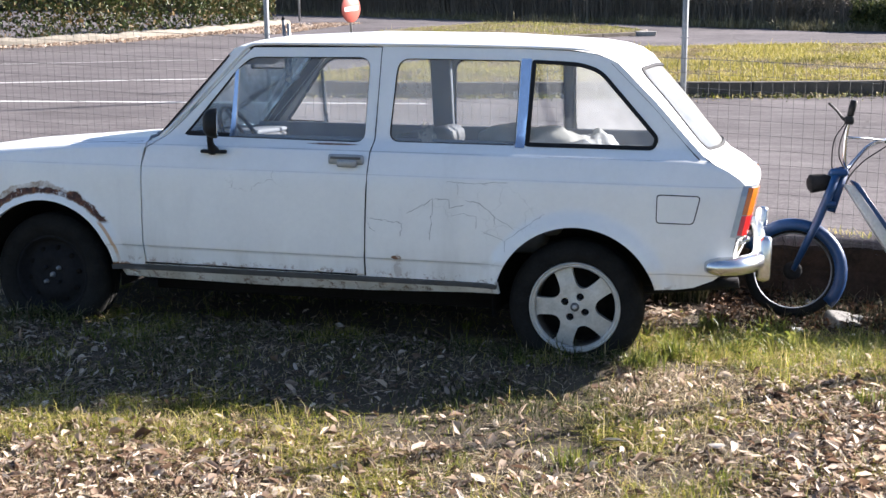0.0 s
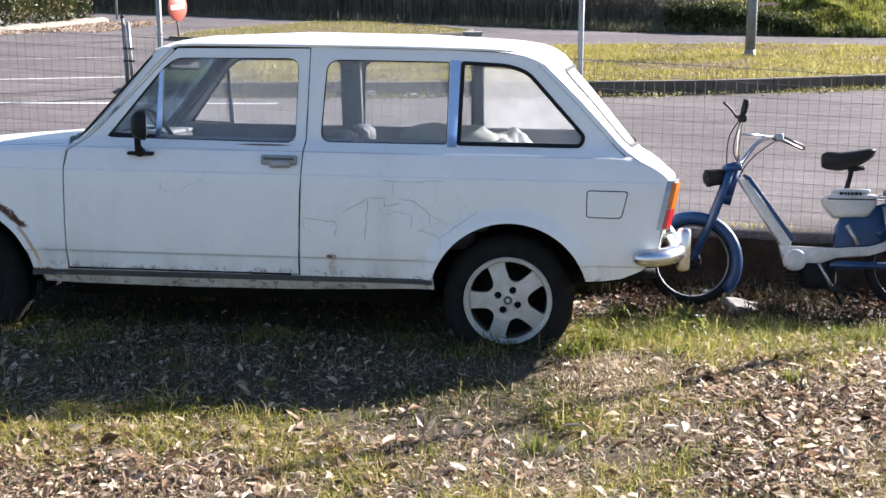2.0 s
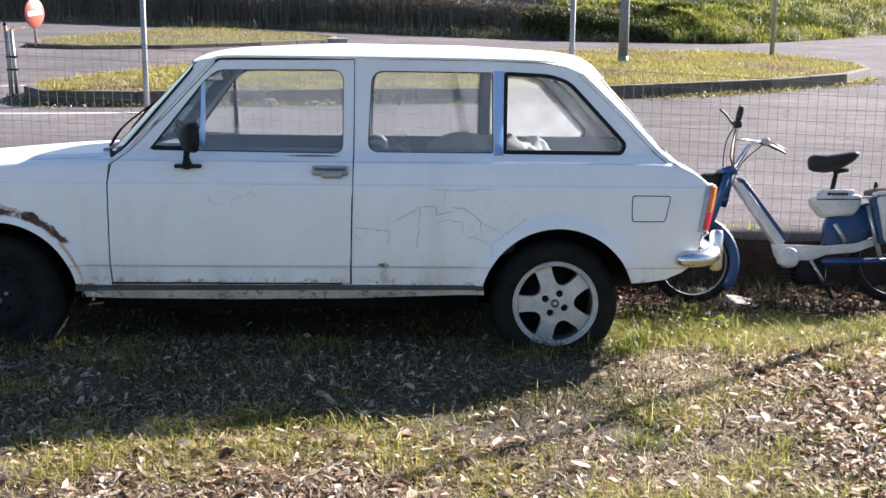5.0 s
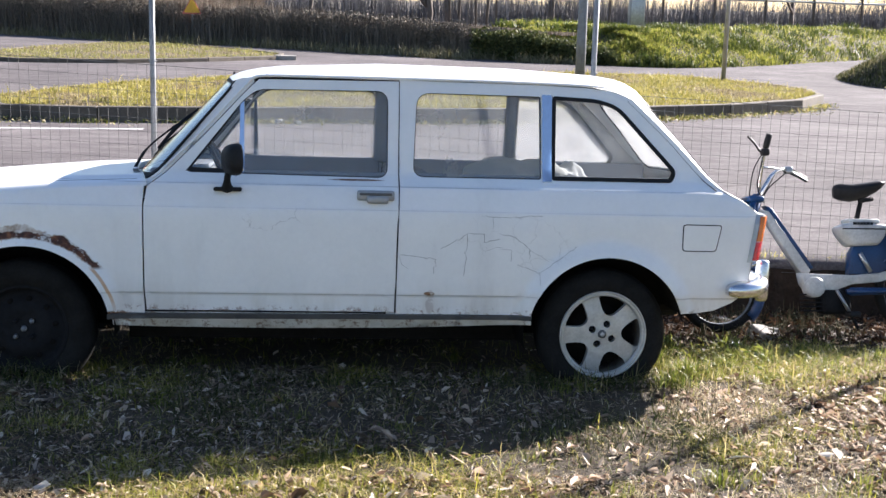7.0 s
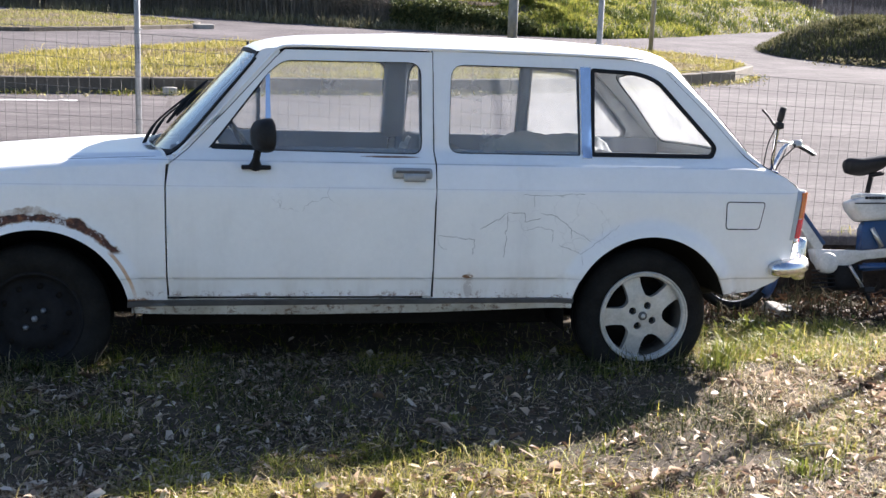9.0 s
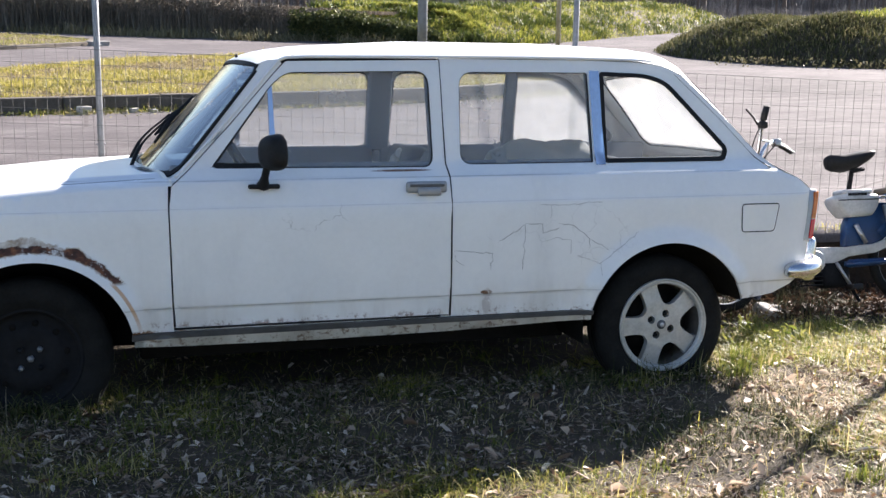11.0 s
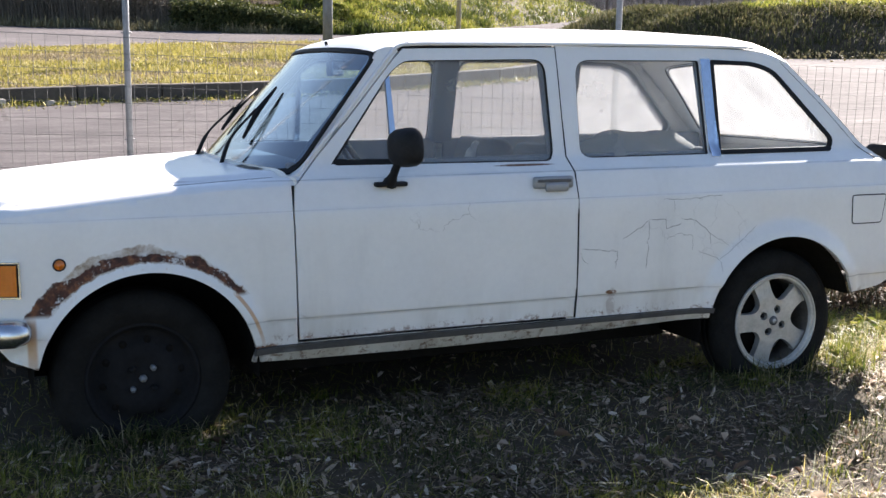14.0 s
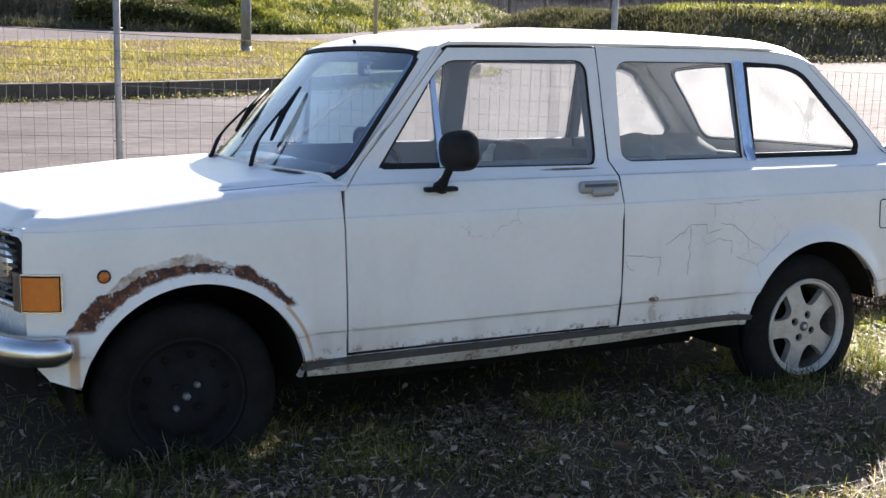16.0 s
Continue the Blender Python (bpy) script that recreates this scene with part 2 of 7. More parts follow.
    hgt = calc(t, "ADD", calc(t, "MULTIPLY", crack, -0.6), calc(t, "MULTIPLY", calc(t, "MULTIPLY", rust, fine), 1.2))
    bump(t, b, calc(t, "ADD", hgt, calc(t, "MULTIPLY", broad, 0.25)), 0.5, 0.004)
    return m


def ground_mat():
    m, t, b, _ = nodes_of("earth")
    n1, n2 = tex(t, "ShaderNodeTexNoise", 1.3, "Object", 5.0), tex(t, "ShaderNodeTexNoise", 60.0, "Object", 8.0, 0.8)
    v = calc(t, "ADD", calc(t, "MULTIPLY", n1.outputs[0], 0.5), calc(t, "MULTIPLY", n2.outputs[0], 0.5))
    t.links.new(ramp(t, v, [(0.33, (0.026, 0.019, 0.012)), (0.5, (0.065, 0.049, 0.03)), (0.66, (0.125, 0.097, 0.062))]), b.inputs["Base Color"])
    b.inputs["Roughness"].default_value = 0.95
    bump(t, b, n2.outputs[0], 0.8, 0.02)
    return m


def asphalt_mat():
    m, t, b, _ = nodes_of("asphalt")
    n0 = tex(t, "ShaderNodeTexNoise", 0.25, "Object", 4.0)
    n1 = tex(t, "ShaderNodeTexNoise", 2.2, "Object", 6.0, 0.7, (0.5, 1.6, 1.0))
    n2 = tex(t, "ShaderNodeTexNoise", 42.0, "Object", 5.0, 0.85)
    v = calc(t, "ADD", calc(t, "ADD", calc(t, "MULTIPLY", n0.outputs[0], 0.28), calc(t, "MULTIPLY", n1.outputs[0], 0.3)), calc(t, "MULTIPLY", n2.outputs[0], 0.42))
    col = ramp(t, v, [(0.41, (0.062, 0.057, 0.058)), (0.51, (0.118, 0.107, 0.109)), (0.61, (0.195, 0.178, 0.178))])
    vo = t.nodes.new("ShaderNodeTexVoronoi")
    vo.feature = "DISTANCE_TO_EDGE"
    vo.inputs["Scale"].default_value = 0.45
    c = t.nodes.new("ShaderNodeTexCoord")
    t.links.new(c.outputs["Object"], vo.inputs["Vector"])
    crack = calc(t, "SUBTRACT", 1.0, span(t, vo.outputs["Distance"], 0.004, 0.012))
    col = mixc(t, calc(t, "MULTIPLY", crack, calc(t, "MULTIPLY", span(t, n1.outputs[0], 0.45, 0.6), 0.7)), col, (0.06, 0.055, 0.05))
    t.links.new(col, b.inputs["Base Color"])
    b.inputs["Roughness"].default_value = 0.9
    b.inputs["Specular IOR Level"].default_value = 0.08
    bump(t, b, n2.outputs[0], 0.6, 0.01)
    return m


M_PAINT = car_paint()
M_EARTH = ground_mat()
M_ASPH = asphalt_mat()
M_GLASS = glass("window_glass", (0.92, 0.94, 0.95), 0.25, 0.06, 4.0)
M_CLEAR = glass("cleaner_window_glass", (0.94, 0.955, 0.96), 0.09, 0.05, 4.0)
# the windscreen's blue tint stands in part for the sky it mirrors
M_SCREEN = glass("windscreen_glass", (0.34, 0.54, 0.7), 0.005, 0.3, 4.0, 0.1)
M_HAZY = glass("hazy_rear_glass", (0.9, 0.92, 0.93), 0.13, 0.05, 4.0)
M_REARGL = glass("dusty_tailgate_glass", (0.72, 0.76, 0.8), 0.36, 0.05, 5.0)
M_RUBBER = plain("black_rubber", (0.018, 0.018, 0.019), 0.6, 0, 0.4, 12, 90, 0.15)
M_CRACK = plain("broken_paint", (0.2, 0.195, 0.19), 0.8, 0, 0.4, 30, 120)
# the trim's blue tint stands for sky reflected in the metal
M_BRIGHT = plain("sky_tinted_trim", (0.62, 0.68, 0.76), 0.16, 1.0, 0.15, 9, 70, 0.02)
M_TYRE = plain("tyre_rubber", (0.015, 0.0147, 0.0142), 0.85, 0, 0.4, 14, 80, 0.3)
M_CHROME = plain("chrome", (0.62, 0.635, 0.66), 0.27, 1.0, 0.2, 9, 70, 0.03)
M_ALLOY = plain("alloy", (0.48, 0.475, 0.455), 0.42, 0.35, 0.25, 14, 90, 0.08)
M_HANDLE = plain("handle_grey", (0.3, 0.31, 0.32), 0.35, 0.2, 0.2, 12, 70, 0.05)
M_RIMDIRT = plain("brake_dust_alloy", (0.13, 0.115, 0.1), 0.7, 0.2, 0.4, 18, 90, 0.1)
M_SOIL = plain("dark_soil", (0.035, 0.025, 0.018), 0.95, 0, 0.5, 9, 50, 0.8)
M_STEELB = plain("black_steel", (0.016, 0.016, 0.0175), 0.85, 0.0, 0.4, 10, 60, 0.1)
M_GALV = plain("galvanised_steel", (0.42, 0.43, 0.43), 0.4, 0.75, 0.25, 12, 70, 0.05)
M_POST = plain("weathered_galvanised", (0.19, 0.2, 0.215), 0.5, 0.25, 0.3, 12, 70, 0.05)
M_GREYTRIM = plain("grey_trim", (0.09, 0.09, 0.092), 0.5, 0.0, 0.3, 10, 60, 0.05)
M_BLACKP = plain("black_plastic", (0.02, 0.02, 0.021), 0.5, 0, 0.3, 10, 80, 0.1)
M_AMBER = plain("amber_lens", (0.62, 0.16, 0.012), 0.2, 0, 0.15, 20, 90, 0.1, 0.5)
M_RED = plain("red_lens", (0.6, 0.02, 0.02), 0.2, 0, 0.15, 20, 90, 0.1, 0.5)
M_CLOTH = plain("white_cloth", (0.68, 0.67, 0.64), 0.9, 0, 0.2, 8, 60, 0.4)
M_LINER = plain("headliner", (0.5, 0.5, 0.49), 0.85, 0, 0.15, 5, 80, 0.2)
M_TRIMGREY = plain("interior_trim", (0.17, 0.19, 0.22), 0.6, 0, 0.2, 6, 70, 0.15)
M_SEAT = plain("seat_vinyl", (0.1, 0.105, 0.115), 0.55, 0, 0.25, 6, 70, 0.2)
M_DARK = plain("underbody", (0.012, 0.0105, 0.0095), 0.95, 0, 0.4, 8, 50, 0.3)
M_BLUE = plain("blue_paint", (0.004, 0.036, 0.12), 0.4, 0, 0.35, 8, 70, 0.05)
M_MWHITE = plain("white_moped_paint", (0.5, 0.5, 0.49), 0.4, 0, 0.3, 8, 70, 0.05)
M_CONC = plain("kerb_concrete", (0.26, 0.25, 0.23), 0.9, 0, 0.35, 3, 40, 0.4)
# brown kerb stone, its colour taken darker for the shaded face
M_KERB = plain("brown_shaded_kerb", (0.1, 0.085, 0.068), 0.9, 0, 0.4, 3, 40, 0.4)
M_WALL = plain("low_wall_stone", (0.2, 0.18, 0.145), 0.9, 0, 0.3, 3, 30, 0.5)
M_BLANKET = plain("beige_blanket", (0.46, 0.45, 0.41), 0.9, 0, 0.2, 6, 60, 0.3)
M_WHITEPAINT = plain("road_paint", (0.6, 0.6, 0.58), 0.7, 0, 0.3, 3, 50, 0.2)
M_SIGNRED = plain("sign_red", (0.5, 0.12, 0.09), 0.4, 0, 0.2, 5, 40)
M_SIGNWHITE = plain("sign_white", (0.8, 0.8, 0.78), 0.4, 0, 0.1, 5, 40)
M_SIGNYEL = plain("sign_yellow", (0.75, 0.4, 0.02), 0.4, 0, 0.15, 5, 40)
M_SIGNBACK = plain("sign_back_grey", (0.3, 0.3, 0.3), 0.5, 0.4, 0.2, 5, 40)
M_BARK = plain("bark", (0.1, 0.08, 0.065), 0.9, 0, 0.35, 6, 40, 0.5)
M_STONE = plain("pale_stone", (0.42, 0.4, 0.36), 0.9, 0, 0.3, 3, 30, 0.5)
M_GRASS = by_island("grass_blades", [(0.0, (0.08, 0.11, 0.014)), (0.35, (0.22, 0.24, 0.03)), (0.6, (0.38, 0.35, 0.06)), (0.75, (0.44, 0.36, 0.13)), (1.0, (0.54, 0.44, 0.22))], 0.5, 0.5, 0.3)
M_GREEN = by_island("green_grass", [(0.0, (0.06, 0.09, 0.014)), (0.5, (0.15, 0.17, 0.03)), (1.0, (0.28, 0.27, 0.07))], 0.45, 0.45, 0.4)
M_LITTER = by_island("dry_leaves", [(0.0, (0.05, 0.03, 0.02)), (0.26, (0.17, 0.105, 0.068)), (0.46, (0.36, 0.255, 0.18)), (0.75, (0.58, 0.46, 0.35)), (0.93, (0.7, 0.6, 0.49)), (1.0, (0.84, 0.76, 0.66))], 0.5, 0.4, 0.35)
M_HEDGE = by_island("dark_hedge_leaves", [(0.0, (0.085, 0.077, 0.064)), (0.5, (0.145, 0.13, 0.108)), (1.0, (0.24, 0.205, 0.165))], 0.7, 0.0, 0.1)
M_BRUSH = by_island("dry_brush", [(0.0, (0.08, 0.062, 0.048)), (0.6, (0.155, 0.125, 0.098)), (1.0, (0.24, 0.2, 0.155))], 0.8, 0.25)
M_HEDGE2 = by_island("leafy_hedge", [(0.0, (0.025, 0.04, 0.012)), (0.5, (0.06, 0.085, 0.025)), (0.8, (0.12, 0.1, 0.04)), (1.0, (0.2, 0.13, 0.06))], 0.5, 0.2)
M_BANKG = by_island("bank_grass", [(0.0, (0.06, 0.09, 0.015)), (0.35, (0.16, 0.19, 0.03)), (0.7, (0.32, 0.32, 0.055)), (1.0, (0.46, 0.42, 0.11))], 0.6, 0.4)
M_SCRUB = by_island("grey_scrub", [(0.0, (0.08, 0.076, 0.078)), (0.6, (0.15, 0.145, 0.148)), (1.0, (0.26, 0.25, 0.25))], 0.9, 0.1, 0.1)
M_THICKET = by_island("dark_thicket", [(0.0, (0.02, 0.025, 0.012)), (0.5, (0.045, 0.05, 0.024)), (0.8, (0.1, 0.085, 0.05)), (1.0, (0.16, 0.13, 0.08))], 0.8, 0.1, 0.1)
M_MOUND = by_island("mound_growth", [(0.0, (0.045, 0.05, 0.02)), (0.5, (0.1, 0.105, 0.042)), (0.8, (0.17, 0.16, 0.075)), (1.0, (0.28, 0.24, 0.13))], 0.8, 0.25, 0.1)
M_VERGE = by_island("verge_grass", [(0, (0.1, 0.095, 0.045)), (0.6, (0.2, 0.18, 0.09)), (1, (0.34, 0.29, 0.18))], 0.7, 0.2)
M_DRYGRASS = by_island("dry_island_grass", [(0.0, (0.13, 0.1, 0.05)), (0.5, (0.3, 0.24, 0.12)), (1.0, (0.46, 0.38, 0.2))], 0.7, 0.3)
M_YGRASS = by_island("yellow_green_grass", [(0.0, (0.17, 0.165, 0.03)), (0.5, (0.36, 0.32, 0.065)), (1.0, (0.52, 0.43, 0.16))], 0.6, 0.35)


# ---- tools ----
def mesh_of(bm, name):
    me = bpy.data.meshes.new(name)
    bm.normal_update()
    bm.to_mesh(me)
    bm.free()
    return me


def part(name, bm, material, parent=None, label="", smooth=True):
    """Link a bmesh, or a mesh, as one object under its thing."""
    me = mesh_of(bm, name) if isinstance(bm, bmesh.types.BMesh) else bm
    if not me.materials:
        me.materials.append(material)
    if smooth:
        me.shade_smooth()
    ob = new(name, me)
    if parent:
        ob.parent = parent
    if label:
        ob["label"] = label
    return ob


def thing(name, m=None, label="", category="", group="", kind=""):
    e = new(name)
    e.empty_display_size = 0.1
    if m is not None:
        e.matrix_world = m
    return tagged(e, label, category, group, kind)


def add_box(bm, x0, x1, y0, y1, z0, z1, bev=0.0, m=None):
    r = bmesh.ops.create_cube(bm, size=1)
    vs = r["verts"]
    for v in vs:
        v.co = Vector(((x0 + x1) / 2 + v.co.x * (x1 - x0), (y0 + y1) / 2 + v.co.y * (y1 - y0), (z0 + z1) / 2 + v.co.z * (z1 - z0)))
    if bev:
        es = list({e for v in vs for e in v.link_edges})
        r = bmesh.ops.bevel(bm, geom=es, offset=bev, segments=2, affect="EDGES", profile=0.5)
        vs = list({v for f in r["faces"] for v in f.verts} | {v for v in vs if v.is_valid})
    if m is not None:
        bmesh.ops.transform(bm, matrix=m, verts=vs)
    return bm


def boxed(x0, x1, y0, y1, z0, z1, bev=0.0, m=None):
    return add_box(bmesh.new(), x0, x1, y0, y1, z0, z1, bev, m)


def add_tube(bm, pts, r, n=8, close=True):
    """A round bar along points; r is one radius or one for each point."""
    pts = [Vector(p) for p in pts]
    rs = r if isinstance(r, (list, tuple)) else [r] * len(pts)
    rings, side = [], None
    for i, p in enumerate(pts):
        d = (pts[min(i + 1, len(pts) - 1)] - pts[max(i - 1, 0)]).normalized()
        if side is None:
            side = d.orthogonal().normalized()
        side = (side - d * side.dot(d)).normalized()
        up = d.cross(side)
        rings.append([bm.verts.new(p + (side * math.cos(a) + up * math.sin(a)) * rs[i]) for a in (2 * math.pi * k / n for k in range(n))])
    for a, b in zip(rings, rings[1:]):
        for k in range(n):
            bm.faces.new((a[k], a[(k + 1) % n], b[(k + 1) % n], b[k]))
    if close:
        bm.faces.new(rings[0][::-1])
        bm.faces.new(rings[-1])
    return bm


def tube(pts, r, n=8):
    return add_tube(bmesh.new(), pts, r, n)


def bend(pts, n=6):
    """A smooth line through points (Catmull-Rom)."""
    p = [Vector(q) for q in pts]
    p = [p[0] * 2 - p[1]] + p + [p[-1] * 2 - p[-2]]
    out = []
    for i in range(1, len(p) - 2):
        for k in range(n):
            t = k / n
            a, b, c, d = p[i - 1:i + 3]
            out.append(0.5 * ((2 * b) + (c - a) * t + (2 * a - 5 * b + 4 * c - d) * t * t + (3 * b - a - 3 * c + d) * t ** 3))
    return out + [p[-2]]


def add_lathe(bm, prof, n=48, axis="y", centre=(0, 0, 0), closed=False):
    """Turn a profile of (radius, along) round an axis."""
    c = Vector(centre)
    rings = []
    for r, h in prof:
        ring = []
        for k in range(n):
            a = 2 * math.pi * k / n
            u, w = r * math.cos(a), r * math.sin(a)
            ring.append(bm.verts.new(c + Vector((u, h, w) if axis == "y" else (h, u, w) if axis == "x" else (u, w, h))))
        rings.append(ring)
    seq = list(zip(rings, rings[1:])) + ([(rings[-1], rings[0])] if closed else [])
    for a, b in seq:
        for k in range(n):
            bm.faces.new((a[k], b[k], b[(k + 1) % n], a[(k + 1) % n]))
    return bm


def lathe(prof, n=48, axis="y", centre=(0, 0, 0), closed=False):
    bm = add_lathe(bmesh.new(), prof, n, axis, centre, closed)
    bmesh.ops.recalc_face_normals(bm, faces=bm.faces)
    return bm


def rounded(pts, radii, n=5):
    """A polygon with its corners rounded."""
    out, k = [], len(pts)
    for i, p in enumerate(pts):
        r = radii[i] if isinstance(radii, (list, tuple)) else radii
        p, a, b = Vector(p), Vector(pts[i - 1]), Vector(pts[(i + 1) % k])
        if r <= 0:
            out.append(tuple(p))
            continue
        da, db = (a - p), (b - p)
        r1 = min(r, da.length * 0.45, db.length * 0.45)
        s, e = p + da.normalized() * r1, p + db.normalized() * r1
        for j in range(n + 1):
            t = j / n
            out.append(tuple((1 - t) ** 2 * s + 2 * t * (1 - t) * p + t * t * e))
    return out


def inside(poly, px, py):
    q = np.array(poly)
    a, b = q, np.roll(q, -1, 0)
    hit = np.zeros(np.shape(px), bool)
    for (x1, y1), (x2, y2) in zip(a, b):
        if y1 == y2:
            continue
        c = ((y1 > py) != (y2 > py)) & (px < (x2 - x1) * (py - y1) / (y2 - y1) + x1)
        hit ^= c
    return hit


def dense(poly, step):
    out = []
    for (x1, y1), (x2, y2) in zip(poly, poly[1:] + poly[:1]):
        k = max(1, int(math.hypot(x2 - x1, y2 - y1) / step))
        out += [(x1 + (x2 - x1) * i / k, y1 + (y2 - y1) * i / k) for i in range(k)]
    return out


from mathutils.geometry import delaunay_2d_cdt


def sheet(outline, holes, place, us, vs, step=0.05, lip=None, flip=False, more=()):
    """A curved panel: a flat outline with holes, filled with a net at us x vs, then laid on the surface place(u, v).
    lip: the vector by which its rims turn in; more: further points of the net."""
    loops = [dense(list(outline), step)] + [dense(list(h), step) for h in holes]
    pts, edges = [], []
    for lp in loops:
        s = len(pts)
        pts += lp
        edges += [(s + i, s + (i + 1) % len(lp)) for i in range(len(lp))]
    gu, gv = np.meshgrid(us, vs)
    gu, gv = np.r_[gu.ravel(), [p[0] for p in more]], np.r_[gv.ravel(), [p[1] for p in more]]
    ok = inside(loops[0], gu, gv)
    for h in loops[1:]:
        ok &= ~inside(h, gu, gv)
    rim = np.array(pts)
    for u, v in zip(gu[ok], gv[ok]):
        if np.min((rim[:, 0] - u) ** 2 + (rim[:, 1] - v) ** 2) > (0.006) ** 2:
            pts.append((u, v))
    vo, _, fo, *_ = delaunay_2d_cdt([Vector(p) for p in pts], edges, [], 0, 1e-6)
    v2 = np.array([tuple(v) for v in vo])
    f2 = np.array([f for f in fo if len(f) == 3])
    mid = v2[f2].mean(1)
    ok = inside(loops[0], mid[:, 0], mid[:, 1])
    for h in loops[1:]:
        ok &= ~inside(h, mid[:, 0], mid[:, 1])
    f2 = f2[ok]
    bm = bmesh.new()
    verts = [bm.verts.new(place(*p)) for p in v2]
    for f in f2:
        f = f[::-1] if flip else f
        try:
            bm.faces.new([verts[i] for i in f])
        except ValueError:
            pass
    if lip is not None:
        for e in [e for e in bm.edges if len(e.link_faces) == 1]:
            a, b = e.verts
            lf = e.link_faces[0]
            order = [(l.vert, l.link_loop_next.vert) for l in lf.loops]
            if (a, b) in order:
                a, b = b, a
            q = [bm.verts.new(p) for p in (a.co, b.co, b.co + lip, a.co + lip)]
            bm.faces.new(q)
    bmesh.ops.delete(bm, geom=[v for v in bm.verts if not v.link_faces], context="VERTS")
    return bm
# ---- the car ----
YC = 0.725                      # the car's middle, from its near side
CAR = thing("station_wagon", pose(0, 0, 0, -4.2, 0.4, 0), "old white three-door station wagon with rusty arch, on grass", "car")
KZ = [0.27, 0.30, 0.335, 0.36, 0.438, 0.4435, 0.4515, 0.457, 0.60, 0.75, 0.800, 0.806, 0.812, 0.86, 0.897, 0.9015, 0.9065, 0.92, 0.94, 0.955, 1.30, 1.345, 1.40]
KY = [0.075, 0.035, 0.0, -0.012, -0.019, -0.0195, -0.0285, -0.029, -0.031, -0.027, -0.0255, -0.024, -0.019, -0.003, 0.013, 0.0155, 0.031, 0.047, 0.074, 0.09, 0.172, 0.186, 0.205]
REAR, FRONT = (0.003, 0.283, 0.342), (-2.43, 0.293, 0.345)


def side_y(x, z):
    y = float(np.interp(z, KZ, KY))
    if x < -2.68:
        y += 0.5 * (-2.68 - x) ** 2 + 2.5 * max(0, -2.80 - x) ** 2
    if x > 0.4:
        y += 0.35 * (x - 0.4) ** 2 + 4.0 * max(0, x - 0.6) ** 2
    for cx, cz, r in (REAR, FRONT):
        d = math.hypot(x - cx, z - cz) - r
        if -0.02 < d < 0.075 and z > 0.3:
            s = 1 - max(d, 0) / 0.075
            y -= 0.027 * s * s * (3 - 2 * s)
    return y


def skin(far, out=0.0):
    """The side's surface; out: how far it stands in from the paint."""
    def place(x, z):
        y = side_y(x, z) + out
        return Vector((x, 2 * YC - y if far else y, z))
    return place


def arc(c, a0, a1, n=22, grow=0.0):
    return [(c[0] + (c[2] + grow) * math.cos(radians(a)), c[1] + (c[2] + grow) * math.sin(radians(a))) for a in np.linspace(a0, a1, n)]


ROWS_Z = [0.3, 0.335, 0.36, 0.4, 0.438, 0.4435, 0.4515, 0.457, 0.5, 0.55, 0.6, 0.65, 0.7, 0.75, 0.800, 0.806, 0.812, 0.817, 0.84, 0.86, 0.88, 0.897, 0.9015, 0.9065, 0.912, 0.92, 0.94, 0.955, 1.0, 1.08, 1.16, 1.24, 1.3, 1.325]


def round_arch(c):
    """Rings of points round a wheel arch, close enough for its rolled flare."""
    return [p for g in (0.008, 0.017, 0.027, 0.038, 0.05, 0.062, 0.074, 0.085) for p in arc(c, 5, 175, 56, g)]


def cols(x0, x1, step=0.06):
    return np.arange(x0, x1, step)


FENDER = [(-1.946, 0.362), (-2.088, 0.362)] + arc(FRONT, 11, 161, 56) + [(-2.772, 0.352), (-2.85, 0.378), (-2.893, 0.43), (-2.905, 0.52), (-2.908, 0.70), (-2.903, 0.816),
          (-2.78, 0.830), (-2.655, 0.842), (-2.50, 0.857), (-2.339, 0.870), (-2.15, 0.882), (-1.953, 0.889), (-1.957, 0.81), (-1.951, 0.46)]
DOOR = [(-1.938, 0.376), (-1.945, 0.47), (-1.951, 0.81), (-1.940, 0.888), (-1.925, 0.899), (-1.872, 0.940), (-1.722, 1.094), (-1.537, 1.298), (-1.495, 1.338), (-0.8995, 1.345), (-0.8995, 1.2), (-0.900, 0.9), (-0.905, 0.65), (-0.909, 0.376)]
DOORWIN = rounded([(-1.795, 0.944), (-1.56, 1.248), (-1.50, 1.297), (-0.945, 1.303), (-0.945, 0.936)], [0.03, 0.03, 0.06, 0.055, 0.045])
QUARTER = [(-0.896, 1.350), (-0.3, 1.347), (-0.08, 1.340), (0.02, 1.330), (0.085, 1.312), (0.135, 1.285), (0.30, 1.128), (0.45, 0.968), (0.515, 0.908), (0.60, 0.868), (0.68, 0.815),
           (0.668, 0.72), (0.640, 0.60), (0.628, 0.52), (0.605, 0.47), (0.56, 0.43), (0.48, 0.396), (0.41, 0.385), (0.334, 0.384)] + arc(REAR, 17, 167, 56) + [(-0.335, 0.368), (-0.905, 0.368), (-0.904, 0.45), (-0.901, 0.65), (-0.896, 0.9)]
SIDEWIN = rounded([(-0.838, 0.943), (-0.822, 1.300), (-0.282, 1.298), (-0.282, 0.943)], [0.05, 0.06, 0.012, 0.012])
REARWIN = rounded([(-0.236, 0.945), (-0.228, 1.298), (-0.03, 1.290), (0.06, 1.262), (0.312, 0.99), (0.295, 0.945)], [0.01, 0.012, 0.06, 0.08, 0.04, 0.05])

